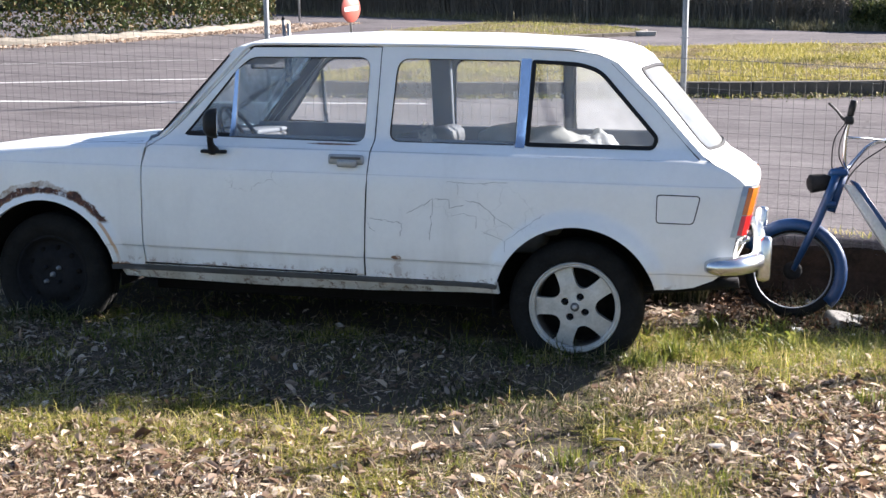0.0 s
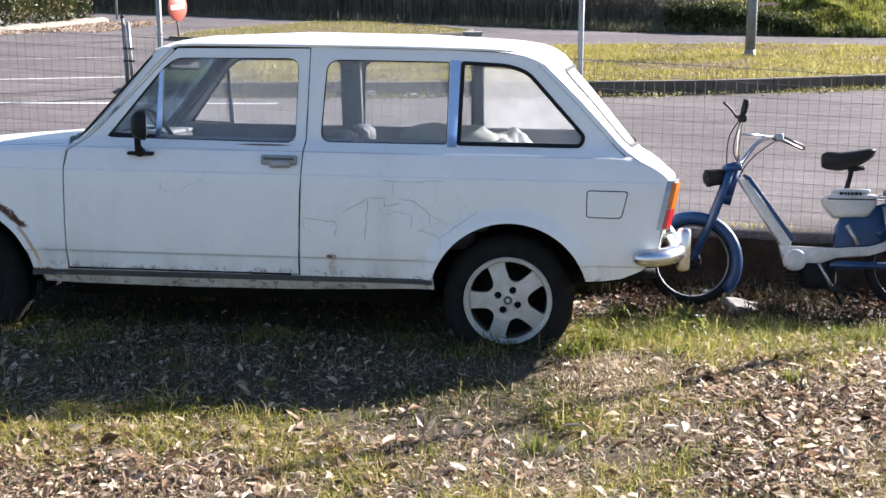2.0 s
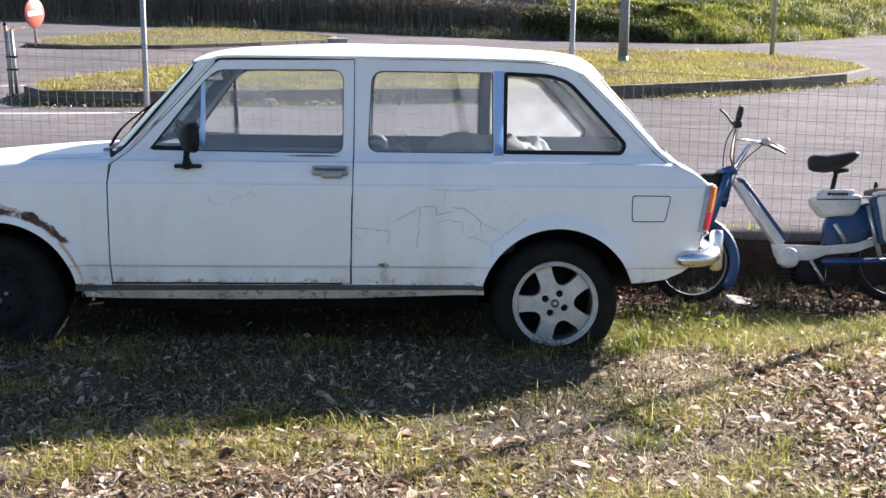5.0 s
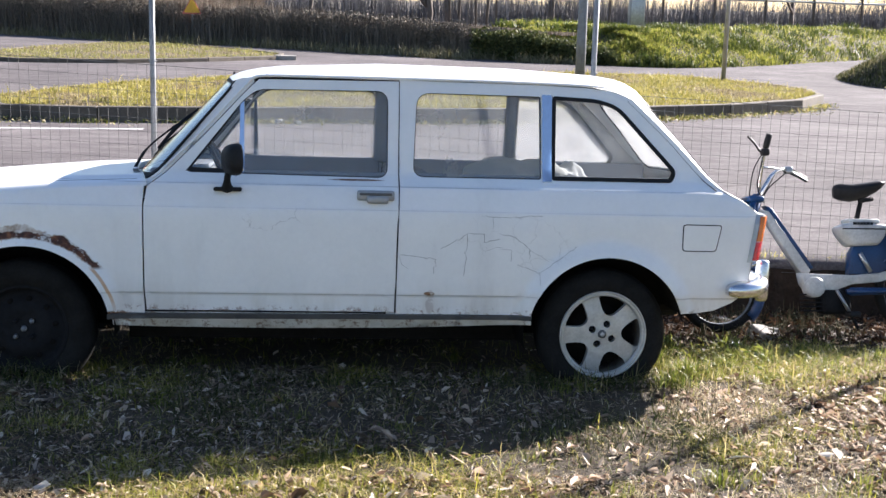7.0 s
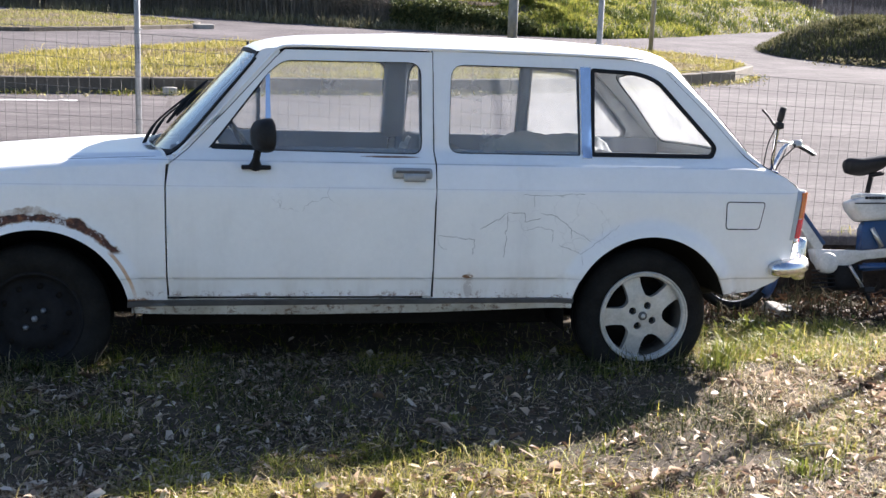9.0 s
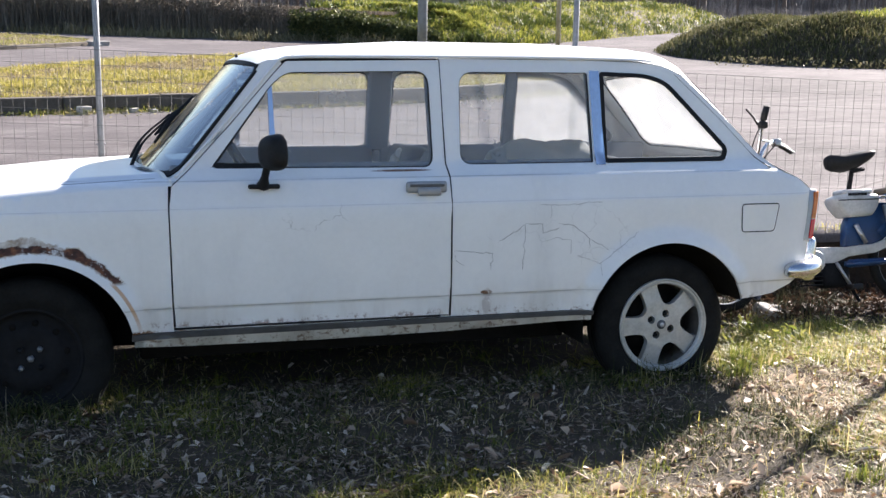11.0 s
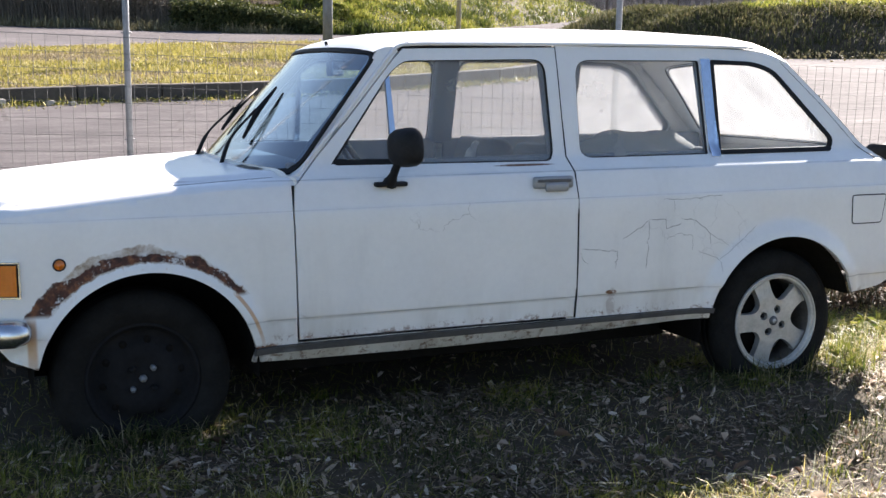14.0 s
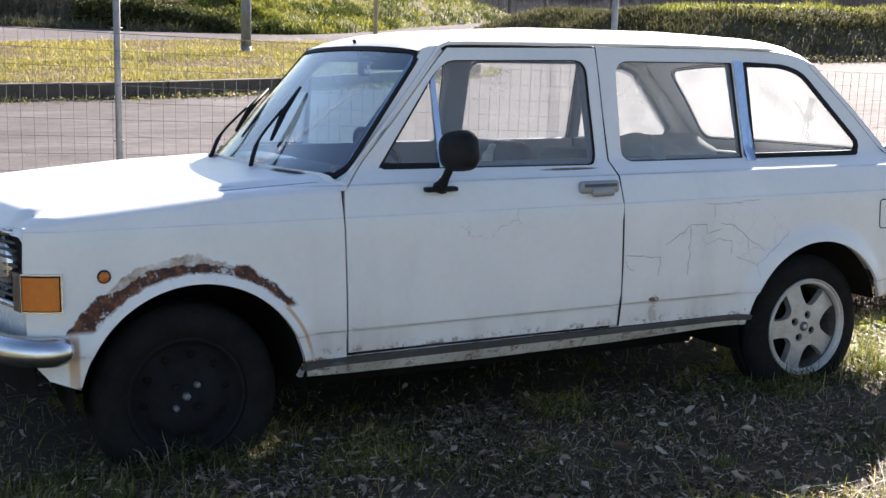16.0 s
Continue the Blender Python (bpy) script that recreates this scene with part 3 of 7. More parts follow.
# the far side's openings, a little further back
SIDEWIN_FAR = rounded([(-0.838, 0.943), (-0.822, 1.300), (-0.258, 1.298), (-0.258, 0.943)], [0.05, 0.06, 0.012, 0.012])
REARWIN_FAR = rounded([(-0.206, 0.945), (-0.206, 1.298), (-0.01, 1.290), (0.075, 1.262), (0.335, 0.99), (0.315, 0.945)], [0.01, 0.012, 0.05, 0.07, 0.04, 0.05])


def shrink(poly, d):
    """The outline drawn in (d > 0) or out by d."""
    q = np.array(poly)
    a, b = np.roll(q, 1, 0), np.roll(q, -1, 0)
    t = b - a
    t /= np.linalg.norm(t, axis=1)[:, None] + 1e-9
    n = np.stack([-t[:, 1], t[:, 0]], 1)
    area = np.sum(q[:, 0] * b[:, 1] - b[:, 0] * q[:, 1])
    return [tuple(p) for p in q + n * d * (1 if area > 0 else -1)]


def side_of_car(far):
    s = skin(far)
    lip = Vector((0, -0.014 if far else 0.014, 0))
    fl = far
    side_hole, rear_hole = (SIDEWIN_FAR, REARWIN_FAR) if far else (SIDEWIN, REARWIN)
    part("front_fender", sheet(FENDER, [], s, cols(-2.9, -1.94, 0.045), ROWS_Z, 0.04, lip * 1.6, fl, round_arch(FRONT)), M_PAINT, CAR, "white front wing with flaking rust over the arch" if not far else "white front wing")
    door = part("door", sheet(DOOR, [DOORWIN], s, cols(-1.92, -0.92), ROWS_Z, 0.05, lip, fl), M_PAINT, CAR, "white front door, closed")
    quarter = part("rear_quarter_panel", sheet(QUARTER, [side_hole, rear_hole], s, cols(-0.88, 0.68), ROWS_Z, 0.05, lip, fl, round_arch(REAR)), M_PAINT, CAR, "white rear quarter panel with cracked paint" if not far else "white rear quarter panel")
    # glass and its seals
    for name, hole, par, mt in (("door_window", DOORWIN, door, M_CLEAR if far else M_GLASS), ("side_window", side_hole, quarter, M_CLEAR if far else M_GLASS), ("rear_side_window", rear_hole, quarter, M_REARGL if far else M_HAZY)):
        g = part(name, sheet(shrink(hole, -0.004), [], skin(far, 0.011), cols(-1.8, 0.4, 0.2), np.arange(0.9, 1.35, 0.1), 0.08, None, fl), mt, par)
        wide = 0.013 if name == "rear_side_window" else 0.0035
        part("window_seal", sheet(shrink(hole, -0.004), [shrink(hole, wide)], skin(far, -0.004 if wide > 0.01 else 0.004), [], [], 0.04, lip * 0.8, fl),
             M_RUBBER, par, "black rubber window seal")
    # vent window post and its black corner
    post = [(-1.572, 0.945), (-1.548, 0.945), (-1.555, 1.246), (-1.571, 1.23)]
    part("vent_post", sheet(post, [], skin(far, -0.002), [], np.arange(0.96, 1.25, 0.05), 0.05, lip, fl), M_BRIGHT, door, "bright quarter light post")
    vent = [(-1.795, 0.944), (-1.56, 1.248), (-1.572, 1.243), (-1.585, 1.205), (-1.768, 0.965), (-1.572, 0.96), (-1.572, 0.944)]
    part("vent_seal", sheet(vent, [], skin(far, 0.002), [], [], 0.05, lip * 0.6, fl), M_RUBBER, door)
    bar = [(-0.254, 0.935), (-0.21, 0.935), (-0.21, 1.305), (-0.254, 1.305)] if far else [(-0.279, 0.935), (-0.239, 0.935), (-0.234, 1.305), (-0.278, 1.305)]
    part("pillar_trim", sheet(bar, [], skin(far, -0.006), [-0.258], np.arange(0.95, 1.3, 0.05), 0.05, lip, fl), M_BRIGHT, quarter, "bright metal pillar trim between the side windows")
    # fuel flap outline and handle
    if not far:
        flap = rounded([(0.322, 0.655), (0.322, 0.772), (0.497, 0.771), (0.472, 0.655)], 0.018)
        part("fuel_flap", sheet(shrink(flap, 0.004), [], skin(far, -0.003), cols(0.33, 0.49, 0.04), [0.68, 0.71, 0.74], 0.03, lip * 0.3, fl), M_PAINT, quarter)
        part("flap_gap", sheet(shrink(flap, -0.0005), [shrink(flap, 0.004)], skin(far, -0.0012), [], [], 0.03, None, fl), M_RUBBER, quarter, "dark gap round the fuel flap")
    hy = side_y(-1.0, 0.86)
    w = (lambda y: 2 * YC - y) if far else (lambda y: y)
    bm = bmesh.new()
    add_box(bm, -1.077, -0.919, *sorted((w(hy - 0.018), w(hy + 0.006))), 0.846, 0.889, 0.009)
    h = part("door_handle", bm, M_HANDLE, door, "grey metal door handle")
    bm = bmesh.new()
    add_box(bm, -1.035, -0.945, *sorted((w(hy - 0.03), w(hy - 0.012))), 0.835, 0.867, 0.008)
    part("handle_lever", bm, M_HANDLE, h)
    part("handle_recess", add_box(bmesh.new(), -1.066, -0.93, *sorted((w(hy - 0.0195), w(hy - 0.01))), 0.868, 0.88, 0.003), M_GREYTRIM, h)
    # sill and its rubbing strip
    sill = [(-2.085, 0.298), (-1.9, 0.292), (-1.4, 0.288), (-0.9, 0.296), (-0.32, 0.322), (-0.326, 0.372), (-2.08, 0.372)]
    part("sill", sheet(sill, [], skin(far, 0.008), cols(-2.0, -0.34, 0.12), [0.3, 0.32, 0.34], 0.06, lip * 2, fl), M_PAINT, CAR, "white sill with rust and grime")
    strip = [(-2.096, 0.337), (-0.327, 0.347), (-0.325, 0.366), (-2.094, 0.360)]
    part("sill_strip", sheet(strip, [], skin(far, -0.013), cols(-2.0, -0.34, 0.15), [0.35], 0.06, lip * 2, fl), M_GREYTRIM, CAR, "dull grey rubbing strip along the sill")
    shut = [Vector((x, w(side_y(x, 0.372) - 0.001), 0.3715)) for x in np.arange(-1.945, -0.9, 0.1)]
    part("door_shut_line", tube(shut, [0.004, 0.0035, 0.003, 0.0026, 0.003, 0.0034, 0.003, 0.0026, 0.003, 0.0036, 0.004][:len(shut)], 5), M_RUBBER, CAR, "dark gap under the door")
    gap = [Vector((x, w(side_y(x, z) + 0.0005), z)) for x, z in [(-0.907, 0.372), (-0.907, 0.45), (-0.905, 0.6), (-0.9025, 0.75), (-0.901, 0.815), (-0.8985, 0.9), (-0.898, 0.95), (-0.898, 1.1), (-0.8975, 1.25), (-0.8975, 1.345)]]
    part("door_gap", tube(gap, [0.0042, 0.0036, 0.0034, 0.0034, 0.0034, 0.003, 0.0026, 0.0022, 0.0022, 0.0022], 5), M_RUBBER, door, "dark gap behind the door")
    # gutter over the doors
    pts = [Vector((x, w(side_y(x, z) - 0.004), z + 0.004)) for x, z in [(-1.925, 0.915), (-1.89, 0.946), (-1.735, 1.105), (-1.558, 1.302), (-1.513, 1.342), (-1.45, 1.350), (-1.3, 1.352), (-0.6, 1.353), (-0.1, 1.346), (0.03, 1.334), (0.10, 1.312)]]
    part("rain_gutter", tube(bend(pts, 5), [0.0065] * 40 + [0.006, 0.005, 0.004, 0.003, 0.002, 0.0015, 0.001, 0.001, 0.001, 0.001, 0.001], 6), M_PAINT, CAR)
    seam = [Vector((x, w(side_y(x, z) + 0.003), z - 0.006)) for x, z in [(-1.515, 1.338), (-1.47, 1.349), (-1.3, 1.352), (-0.9, 1.352)]]
    part("gutter_seal", tube(bend(seam, 4), 0.0055, 6), M_RUBBER, CAR, "dark seal along the gutter")
    seam = [Vector((x, w(side_y(x, z) - 0.0005), z)) for x, z in [(0.10, 1.292), (0.275, 1.125), (0.35, 1.045), (0.425, 0.965), (0.455, 0.935), (0.483, 0.911)]]
    part("tailgate_seam", tube(bend(seam, 4), [0.0008] * 9 + [0.0012] * 4 + [0.0025] * 4 + [0.004] * 4, 5), M_GREYTRIM, quarter, "grimy seam beside the tailgate")
    # windscreen pillar
    ins = [(-1.950, 0.889), (-1.928, 0.9015), (-1.875, 0.9425), (-1.725, 1.0965), (-1.540, 1.3005), (-1.499, 1.343), (-1.56, 1.343), (-1.588, 1.334), (-1.602, 1.316), (-1.75, 1.13), (-1.905, 0.942), (-1.965, 0.897)]
    part("windscreen_pillar", sheet(ins, [], skin(far, 0.002), [], np.arange(0.93, 1.34, 0.05), 0.05, lip * 3, fl), M_PAINT, CAR)
    # inner wall below the windows, inner pillars and well over the rear wheel
    for x0, x1, z0, z1 in ((-1.94, -0.92, 0.35, 0.957), (-0.88, -0.25, 0.66, 0.957), (-0.245, 0.5 if far else 0.33, 0.66, 0.957)):
        bm = bmesh.new()
        add_box(bm, x0, x1, *sorted((w(0.105), w(0.14))), z0, z1, 0.01)
        part("inner_panel", bm, M_TRIMGREY, CAR)
    for x0, x1, wd in ((-0.95, -0.84, 0.05), (-0.256, -0.208, 0.012) if far else (-0.285, -0.232, 0.03)):
        bm = bmesh.new()
        for v in add_box(bm, x0, x1, 0, wd, 0.93, 1.35, 0.012).verts:
            v.co.y = w(v.co.y + side_y(v.co.x, v.co.z) + 0.018)
        if far:
            bmesh.ops.reverse_faces(bm, faces=bm.faces)
        part("inner_pillar", bm, M_TRIMGREY, CAR)
    cp = [(0.05, 1.325), (0.10, 1.30), (0.51, 0.915), (0.33, 0.93), (0.335, 0.99), (0.075, 1.28), (0.0, 1.305), (-0.2, 1.318), (-0.2, 1.335)]
    part("inner_rear_pillar", sheet(cp, [], skin(far, 0.03), [], np.arange(0.95, 1.3, 0.06), 0.06, None, fl), M_LINER, CAR)
    ap = [(-1.93, 0.93), (-1.56, 1.335), (-1.50, 1.335), (-1.85, 0.93)]
    part("inner_windscreen_pillar", sheet(ap, [], skin(far, 0.035), [], np.arange(0.95, 1.3, 0.06), 0.06, lip * 2, fl), M_SEAT, CAR)
    # wheel well liners
    for c in (REAR, FRONT):
        bm = bmesh.new()
        y0, y1 = w(0.0), w(0.30)
        r = c[2] + 0.012
        ring = [(c[0] + r * math.cos(radians(a)), c[1] + r * math.sin(radians(a))) for a in (range(14, 196, 8) if c is REAR else range(-6, 187, 8))]
        va, vb = [bm.verts.new((x, y0, z)) for x, z in ring], [bm.verts.new((x, y1, z)) for x, z in ring]
        for i in range(len(ring) - 1):
            bm.faces.new((va[i], va[i + 1], vb[i + 1], vb[i]))
        bm.faces.new(vb)
        part("wheel_well", bm, M_DARK, CAR, "dark wheel well")


side_of_car(False)
side_of_car(True)


# fine breaks in the old paint of the rear quarter, wandering between their ends
def paint_crack(ends, seed, wide=0.0016):
    r = random.Random(seed)
    pts = []
    for (x0, z0), (x1, z1) in zip(ends, ends[1:]):
        k = max(2, int(math.hypot(x1 - x0, z1 - z0) / 0.012))
        pts += [(x0 + (x1 - x0) * i / k + r.gauss(0, 0.0022), z0 + (z1 - z0) * i / k + r.gauss(0, 0.0022)) for i in range(k)]
    pts.append(ends[-1])
    bm = bmesh.new()
    rows = []
    for i, (x, z) in enumerate(pts):
        (ax, az), (bx, bz) = pts[max(i - 1, 0)], pts[min(i + 1, len(pts) - 1)]
        d = math.hypot(bx - ax, bz - az) + 1e-9
        h = wide * r.uniform(0.35, 1.0) * (0.35 if i in (0, len(pts) - 1) else 1) / 2
        nx, nz = -(bz - az) / d * h, (bx - ax) / d * h
        rows.append([bm.verts.new((x + k * nx, side_y(x, z) - 0.0009, z + k * nz)) for k in (-1, 1)])
    for a, b in zip(rows, rows[1:]):
        bm.faces.new((a[0], b[0], b[1], a[1]))
    part("paint_crack", bm, M_CRACK, CAR, "thin grey break in the old paint")


for k, ends in enumerate((
        [(-0.895, 0.624), (-0.74, 0.608), (-0.749, 0.543)], [(-0.895, 0.61), (-0.883, 0.583), (-0.854, 0.566)],
        [(-0.726, 0.65), (-0.675, 0.675), (-0.61, 0.714), (-0.605, 0.687), (-0.621, 0.535)], [(-0.61, 0.716), (-0.54, 0.715), (-0.535, 0.681), (-0.47, 0.697)],
        [(-0.5, 0.791), (-0.503, 0.737)], [(-0.471, 0.72), (-0.406, 0.705), (-0.341, 0.653), (-0.344, 0.608)], [(-0.534, 0.645), (-0.479, 0.658), (-0.419, 0.648), (-0.422, 0.595)],
        [(-0.394, 0.588), (-0.297, 0.552), (-0.248, 0.586), (-0.133, 0.672)], [(-0.297, 0.552), (-0.293, 0.502)], [(-0.546, 0.789), (-0.426, 0.787), (-0.289, 0.795)], [(-0.341, 0.653), (-0.258, 0.603)])):
    paint_crack(ends, k, 0.0024 if k in (0, 2, 3, 5, 9) else 0.0017)


# roof: from gutter to gutter
def roof_at(u, v):
    """u from -1 (near) to 1 (far), v along from 0 (front) to 1 (rear)."""
    s = math.sin(u * math.pi / 2)
    x = -1.605 + v * 1.735 + -0.045 * (1 - v) * (1 - s * s) + 0.085 * v * (1 - abs(s) ** 3)
    xm = -1.605 + v * 1.735
    ze = float(np.interp(xm, [-1.61, -1.55, -1.4, -0.3, -0.05, 0.06, 0.13], [1.325, 1.345, 1.350, 1.352, 1.343, 1.325, 1.292]))
    zc = float(np.interp(xm, [-1.61, -1.57, -1.50, -1.385, -0.977, -0.431, -0.05, 0.05, 0.10, 0.13], [1.345, 1.368, 1.389, 1.405, 1.428, 1.424, 1.404, 1.388, 1.368, 1.345]))
    k = 1 - abs(s) ** 3.2
    ye = side_y(min(xm, 0.4), ze)
    return Vector((x, YC + s * (YC - ye), ze + (zc - ze) * k))


def net(at, us, vs, flip=False):
    bm = bmesh.new()
    g = [[bm.verts.new(at(u, v)) for u in us] for v in vs]
    for i in range(len(vs) - 1):
        for j in range(len(us) - 1):
            q = (g[i][j], g[i][j + 1], g[i + 1][j + 1], g[i + 1][j])
            bm.faces.new(q[::-1] if flip else q)
    return bm


part("roof", net(roof_at, np.linspace(-1, 1, 33), np.linspace(0, 1, 41), True), M_PAINT, CAR, "white roof panel")
part("headliner", net(lambda u, v: roof_at(u * 0.985, 0.02 + v * 0.96) - Vector((0, 0, 0.03)), np.linspace(-1, 1, 13), np.linspace(0, 1, 13)), M_LINER, CAR, "pale grey headliner")


# bonnet, with its rolled edges and raised middle
def top_z(x):
    return float(np.interp(x, [-3.0, -2.903, -2.655, -2.339, -1.94], [0.80, 0.818, 0.842, 0.870, 0.889]))


def hood_at(u, v):
    s = math.sin(u * math.pi / 2)
    x = -2.905 + v * 0.965 + (-0.075 * (1 - v) - 0.11 * v) * (1 - s * s)
    a = 1 - abs(s)
    z = top_z(x) + 0.022 * (1 - (1 - min(a / 0.06, 1)) ** 2) + 0.016 * span01(a, 0.13, 0.19) + 0.012 * a
    if v < 0.08:
        z -= 0.05 * (1 - v / 0.08) ** 2
    ye = side_y(x if x > -2.9 else -2.9, top_z(x))
    return Vector((x, YC + s * (YC - ye), z))


def span01(a, lo, hi):
    t = min(1, max(0, (a - lo) / (hi - lo)))
    return t * t * (3 - 2 * t)


part("bonnet", net(hood_at, np.linspace(-1, 1, 61), np.concatenate([np.linspace(0, 0.1, 7), np.linspace(0.13, 1, 22)]), True), M_PAINT, CAR, "white bonnet")
gap = [hood_at(-0.68, v) + Vector((0, 0, 0.0002)) for v in np.linspace(0.06, 0.97, 20)]
part("bonnet_gap", tube(gap, 0.0014, 5), M_GREYTRIM, CAR, "thin shut line of the bonnet")
gap = [hood_at(0.68, v) + Vector((0, 0, 0.0002)) for v in np.linspace(0.06, 0.97, 20)]
part("bonnet_gap", tube(gap, 0.0014, 5), M_GREYTRIM, CAR, "thin shut line of the bonnet")


# windscreen
def screen_at(u, v):
    """u from -1 (near) to 1, v from 0 (bottom) to 1 (top)."""
    z = 0.925 + v * 0.405
    x = -1.915 + v * 0.333 - (0.125 - 0.068 * v) * (1 - abs(u) ** 3.4)
    ye = 0.06 + 0.112 * v
    return Vector((x, YC + u * (YC - ye), z - (0.012 - 0.03 * v) * (1 - u * u)))


SCREEN = rounded([(-0.985, 0.0), (0.985, 0.0), (0.985, 1.0), (-0.985, 1.0)], [0.1, 0.1, 0.1, 0.1])
g = part("windscreen", sheet(SCREEN, [], screen_at, np.linspace(-0.95, 0.95, 21), np.linspace(0.05, 0.95, 11), 0.08, None, False), M_SCREEN, CAR, "dusty windscreen")
part("windscreen_seal", sheet(rounded([(-0.987, -0.03), (0.987, -0.03), (0.987, 0.995), (-0.987, 0.995)], 0.11), [rounded([(-0.972, 0.025), (0.972, 0.025), (0.972, 0.965), (-0.972, 0.965)], 0.1)],
     lambda u, v: screen_at(u, v) + Vector((-0.004, 0, 0.003)), [], [], 0.04, Vector((0.008, 0, -0.005)), False), M_RUBBER, CAR, "black rubber windscreen seal")


def cowl_at(u, v):
    a, b = hood_at(u, 1.0), screen_at(u, -0.02)
    p = a.lerp(b, v)
    p.z -= 0.012 * math.sin(v * math.pi) + 0.004
    return p


part("cowl", net(cowl_at, np.linspace(-1, 1, 33), np.linspace(-0.25, 1.1, 8), True), M_PAINT, CAR, "white scuttle panel under the windscreen")
for u0, u1 in ((-0.50, -0.30), (0.30, 0.50)):
    part("air_vent", net(lambda u, v: hood_at(u0 + (u1 - u0) * u, 0.972 + 0.03 * v) + Vector((0, 0, 0.004)), np.linspace(0, 1, 9), np.linspace(0, 1, 4), True), M_BLACKP, CAR, "black air intake grille")
# wipers: arm and blade, resting part way up the glass
for u0, u1, v1, u2, v2 in ((-0.27, -0.06, 0.42, 0.06, 0.63), (0.50, 0.70, 0.42, 0.84, 0.61)):
    a = screen_at(u0, -0.04) + Vector((-0.02, 0, 0.012))
    b = screen_at(u1, v1) + Vector((-0.03, 0, 0.022))
    arm = part("wiper", tube(bend([a, a.lerp(b, 0.45) + Vector((-0.02, 0, 0.012)), b], 5), [0.008] * 5 + [0.005] * 6, 6), M_BLACKP, CAR, "black windscreen wiper")
    c, d = screen_at(u1 * 2 - u2, v1 * 2 - v2) + Vector((-0.014, 0, 0.011)), screen_at(u2, v2) + Vector((-0.014, 0, 0.011))
    part("wiper_blade", tube([c, c.lerp(d, 0.5) + Vector((-0.008, 0, 0.006)), d], [0.006, 0.012, 0.005], 6), M_RUBBER, arm)
    part("wiper_pivot", tube([a + Vector((0, 0, -0.03)), a + Vector((0, 0, 0.012))], 0.014, 8), M_BLACKP, arm)

# tailgate
TGX = [(1.292, 0.13), (1.285, 0.138), (1.128, 0.302), (0.968, 0.452), (0.908, 0.517), (0.868, 0.602), (0.815, 0.682), (0.72, 0.672), (0.60, 0.646), (0.52, 0.63), (0.47, 0.607), (0.43, 0.562)]
TD = np.cumsum([0] + [math.hypot(TGX[i + 1][0] - TGX[i][0], TGX[i + 1][1] - TGX[i][1]) for i in range(len(TGX) - 1)])
TD = TD / TD[-1]


def gate_at(u, v):
    z, x = float(np.interp(v, TD, [p[0] for p in TGX])), float(np.interp(v, TD, [p[1] for p in TGX]))
    lift = max(0.0, 1 - v / 0.45)
    ye = side_y(x, z)
    bow = float(np.interp(z, [0.8, 0.93], [0.045, 0.085]))
    return Vector((x + bow * (1 - abs(u) ** 3), YC + u * (YC - ye), z + 0.053 * lift * (1 - abs(u) ** 3.2)))


VB = float(TD[4])
part("tailgate", sheet([(-1, 0), (1, 0), (1, 1), (-1, 1)], [rounded([(-0.83, 0.06), (0.83, 0.06), (0.87, VB - 0.05), (-0.87, VB - 0.05)], 0.06)], gate_at, np.linspace(-0.97, 0.97, 25), np.unique(np.concatenate([TD, np.linspace(0.02, 0.98, 14)])), 0.05, None, False),
     M_PAINT, CAR, "white tailgate and rear panel")
g = part("rear_window", sheet(rounded([(-0.83, 0.06), (0.83, 0.06), (0.87, VB - 0.05), (-0.87, VB - 0.05)], 0.06), [], lambda u, v: gate_at(u, v) + Vector((-0.004, 0, -0.003)), np.linspace(-0.8, 0.8, 11), np.linspace(0.08, VB, 6), 0.08, None, False), M_REARGL, CAR, "dusty rear window")
part("rear_window_seal", sheet(rounded([(-0.84, 0.052), (0.84, 0.052), (0.88, VB - 0.042), (-0.88, VB - 0.042)], 0.06), [rounded([(-0.826, 0.064), (0.826, 0.064), (0.866, VB - 0.054), (-0.866, VB - 0.054)], 0.06)],
     lambda u, v: gate_at(u, v) + Vector((0.003, 0, 0.0025)), [], [], 0.04, Vector((-0.008, 0, -0.006)), False), M_RUBBER, CAR, "thin dark seal round the rear window")

# rear lamps, wrapped round the corners
for far in (False, True):
    w = (lambda y: 2 * YC - y) if far else (lambda y: y)
    lamp = None
    for name, z0, z1, mt, lab in (("tail_lamp", 0.61, 0.815, M_GALV, "rear lamp with grey metal surround, amber above red"), ("amber_lens", 0.70, 0.808, M_AMBER, "amber indicator lens"), ("red_lens", 0.618, 0.697, M_RED, "red tail lens")):
        bm = bmesh.new()
        rows = []
        for z in np.linspace(z0, z1, 6):
            x = float(np.interp(z, [0.60, 0.815], [0.628, 0.672]))
            y = side_y(x, z)
            grow = 0.0 if name == "tail_lamp" else 0.008
            xs = [(x - (0.012 if name == "tail_lamp" else -0.012), y - 0.006 - grow * 0.2), (x + 0.022 + grow, y - 0.002 - grow * 0.4), (x + 0.04 + grow, y + 0.022), (x + 0.048 + grow, y + 0.12), (x + 0.02, y + 0.12), (x, y + 0.03)]
            rows.append([bm.verts.new((a, w(b), z)) for a, b in xs])
        for p, q in zip(rows, rows[1:]):
            for k in range(6):
                bm.faces.new((p[k], p[(k + 1) % 6], q[(k + 1) % 6], q[k]))
        bm.faces.new(rows[0][::-1]), bm.faces.new(rows[-1])
        bmesh.ops.recalc_face_normals(bm, faces=bm.faces)
        ob = part(name, bm, mt, lamp or CAR, lab, False)
        lamp = lamp or ob


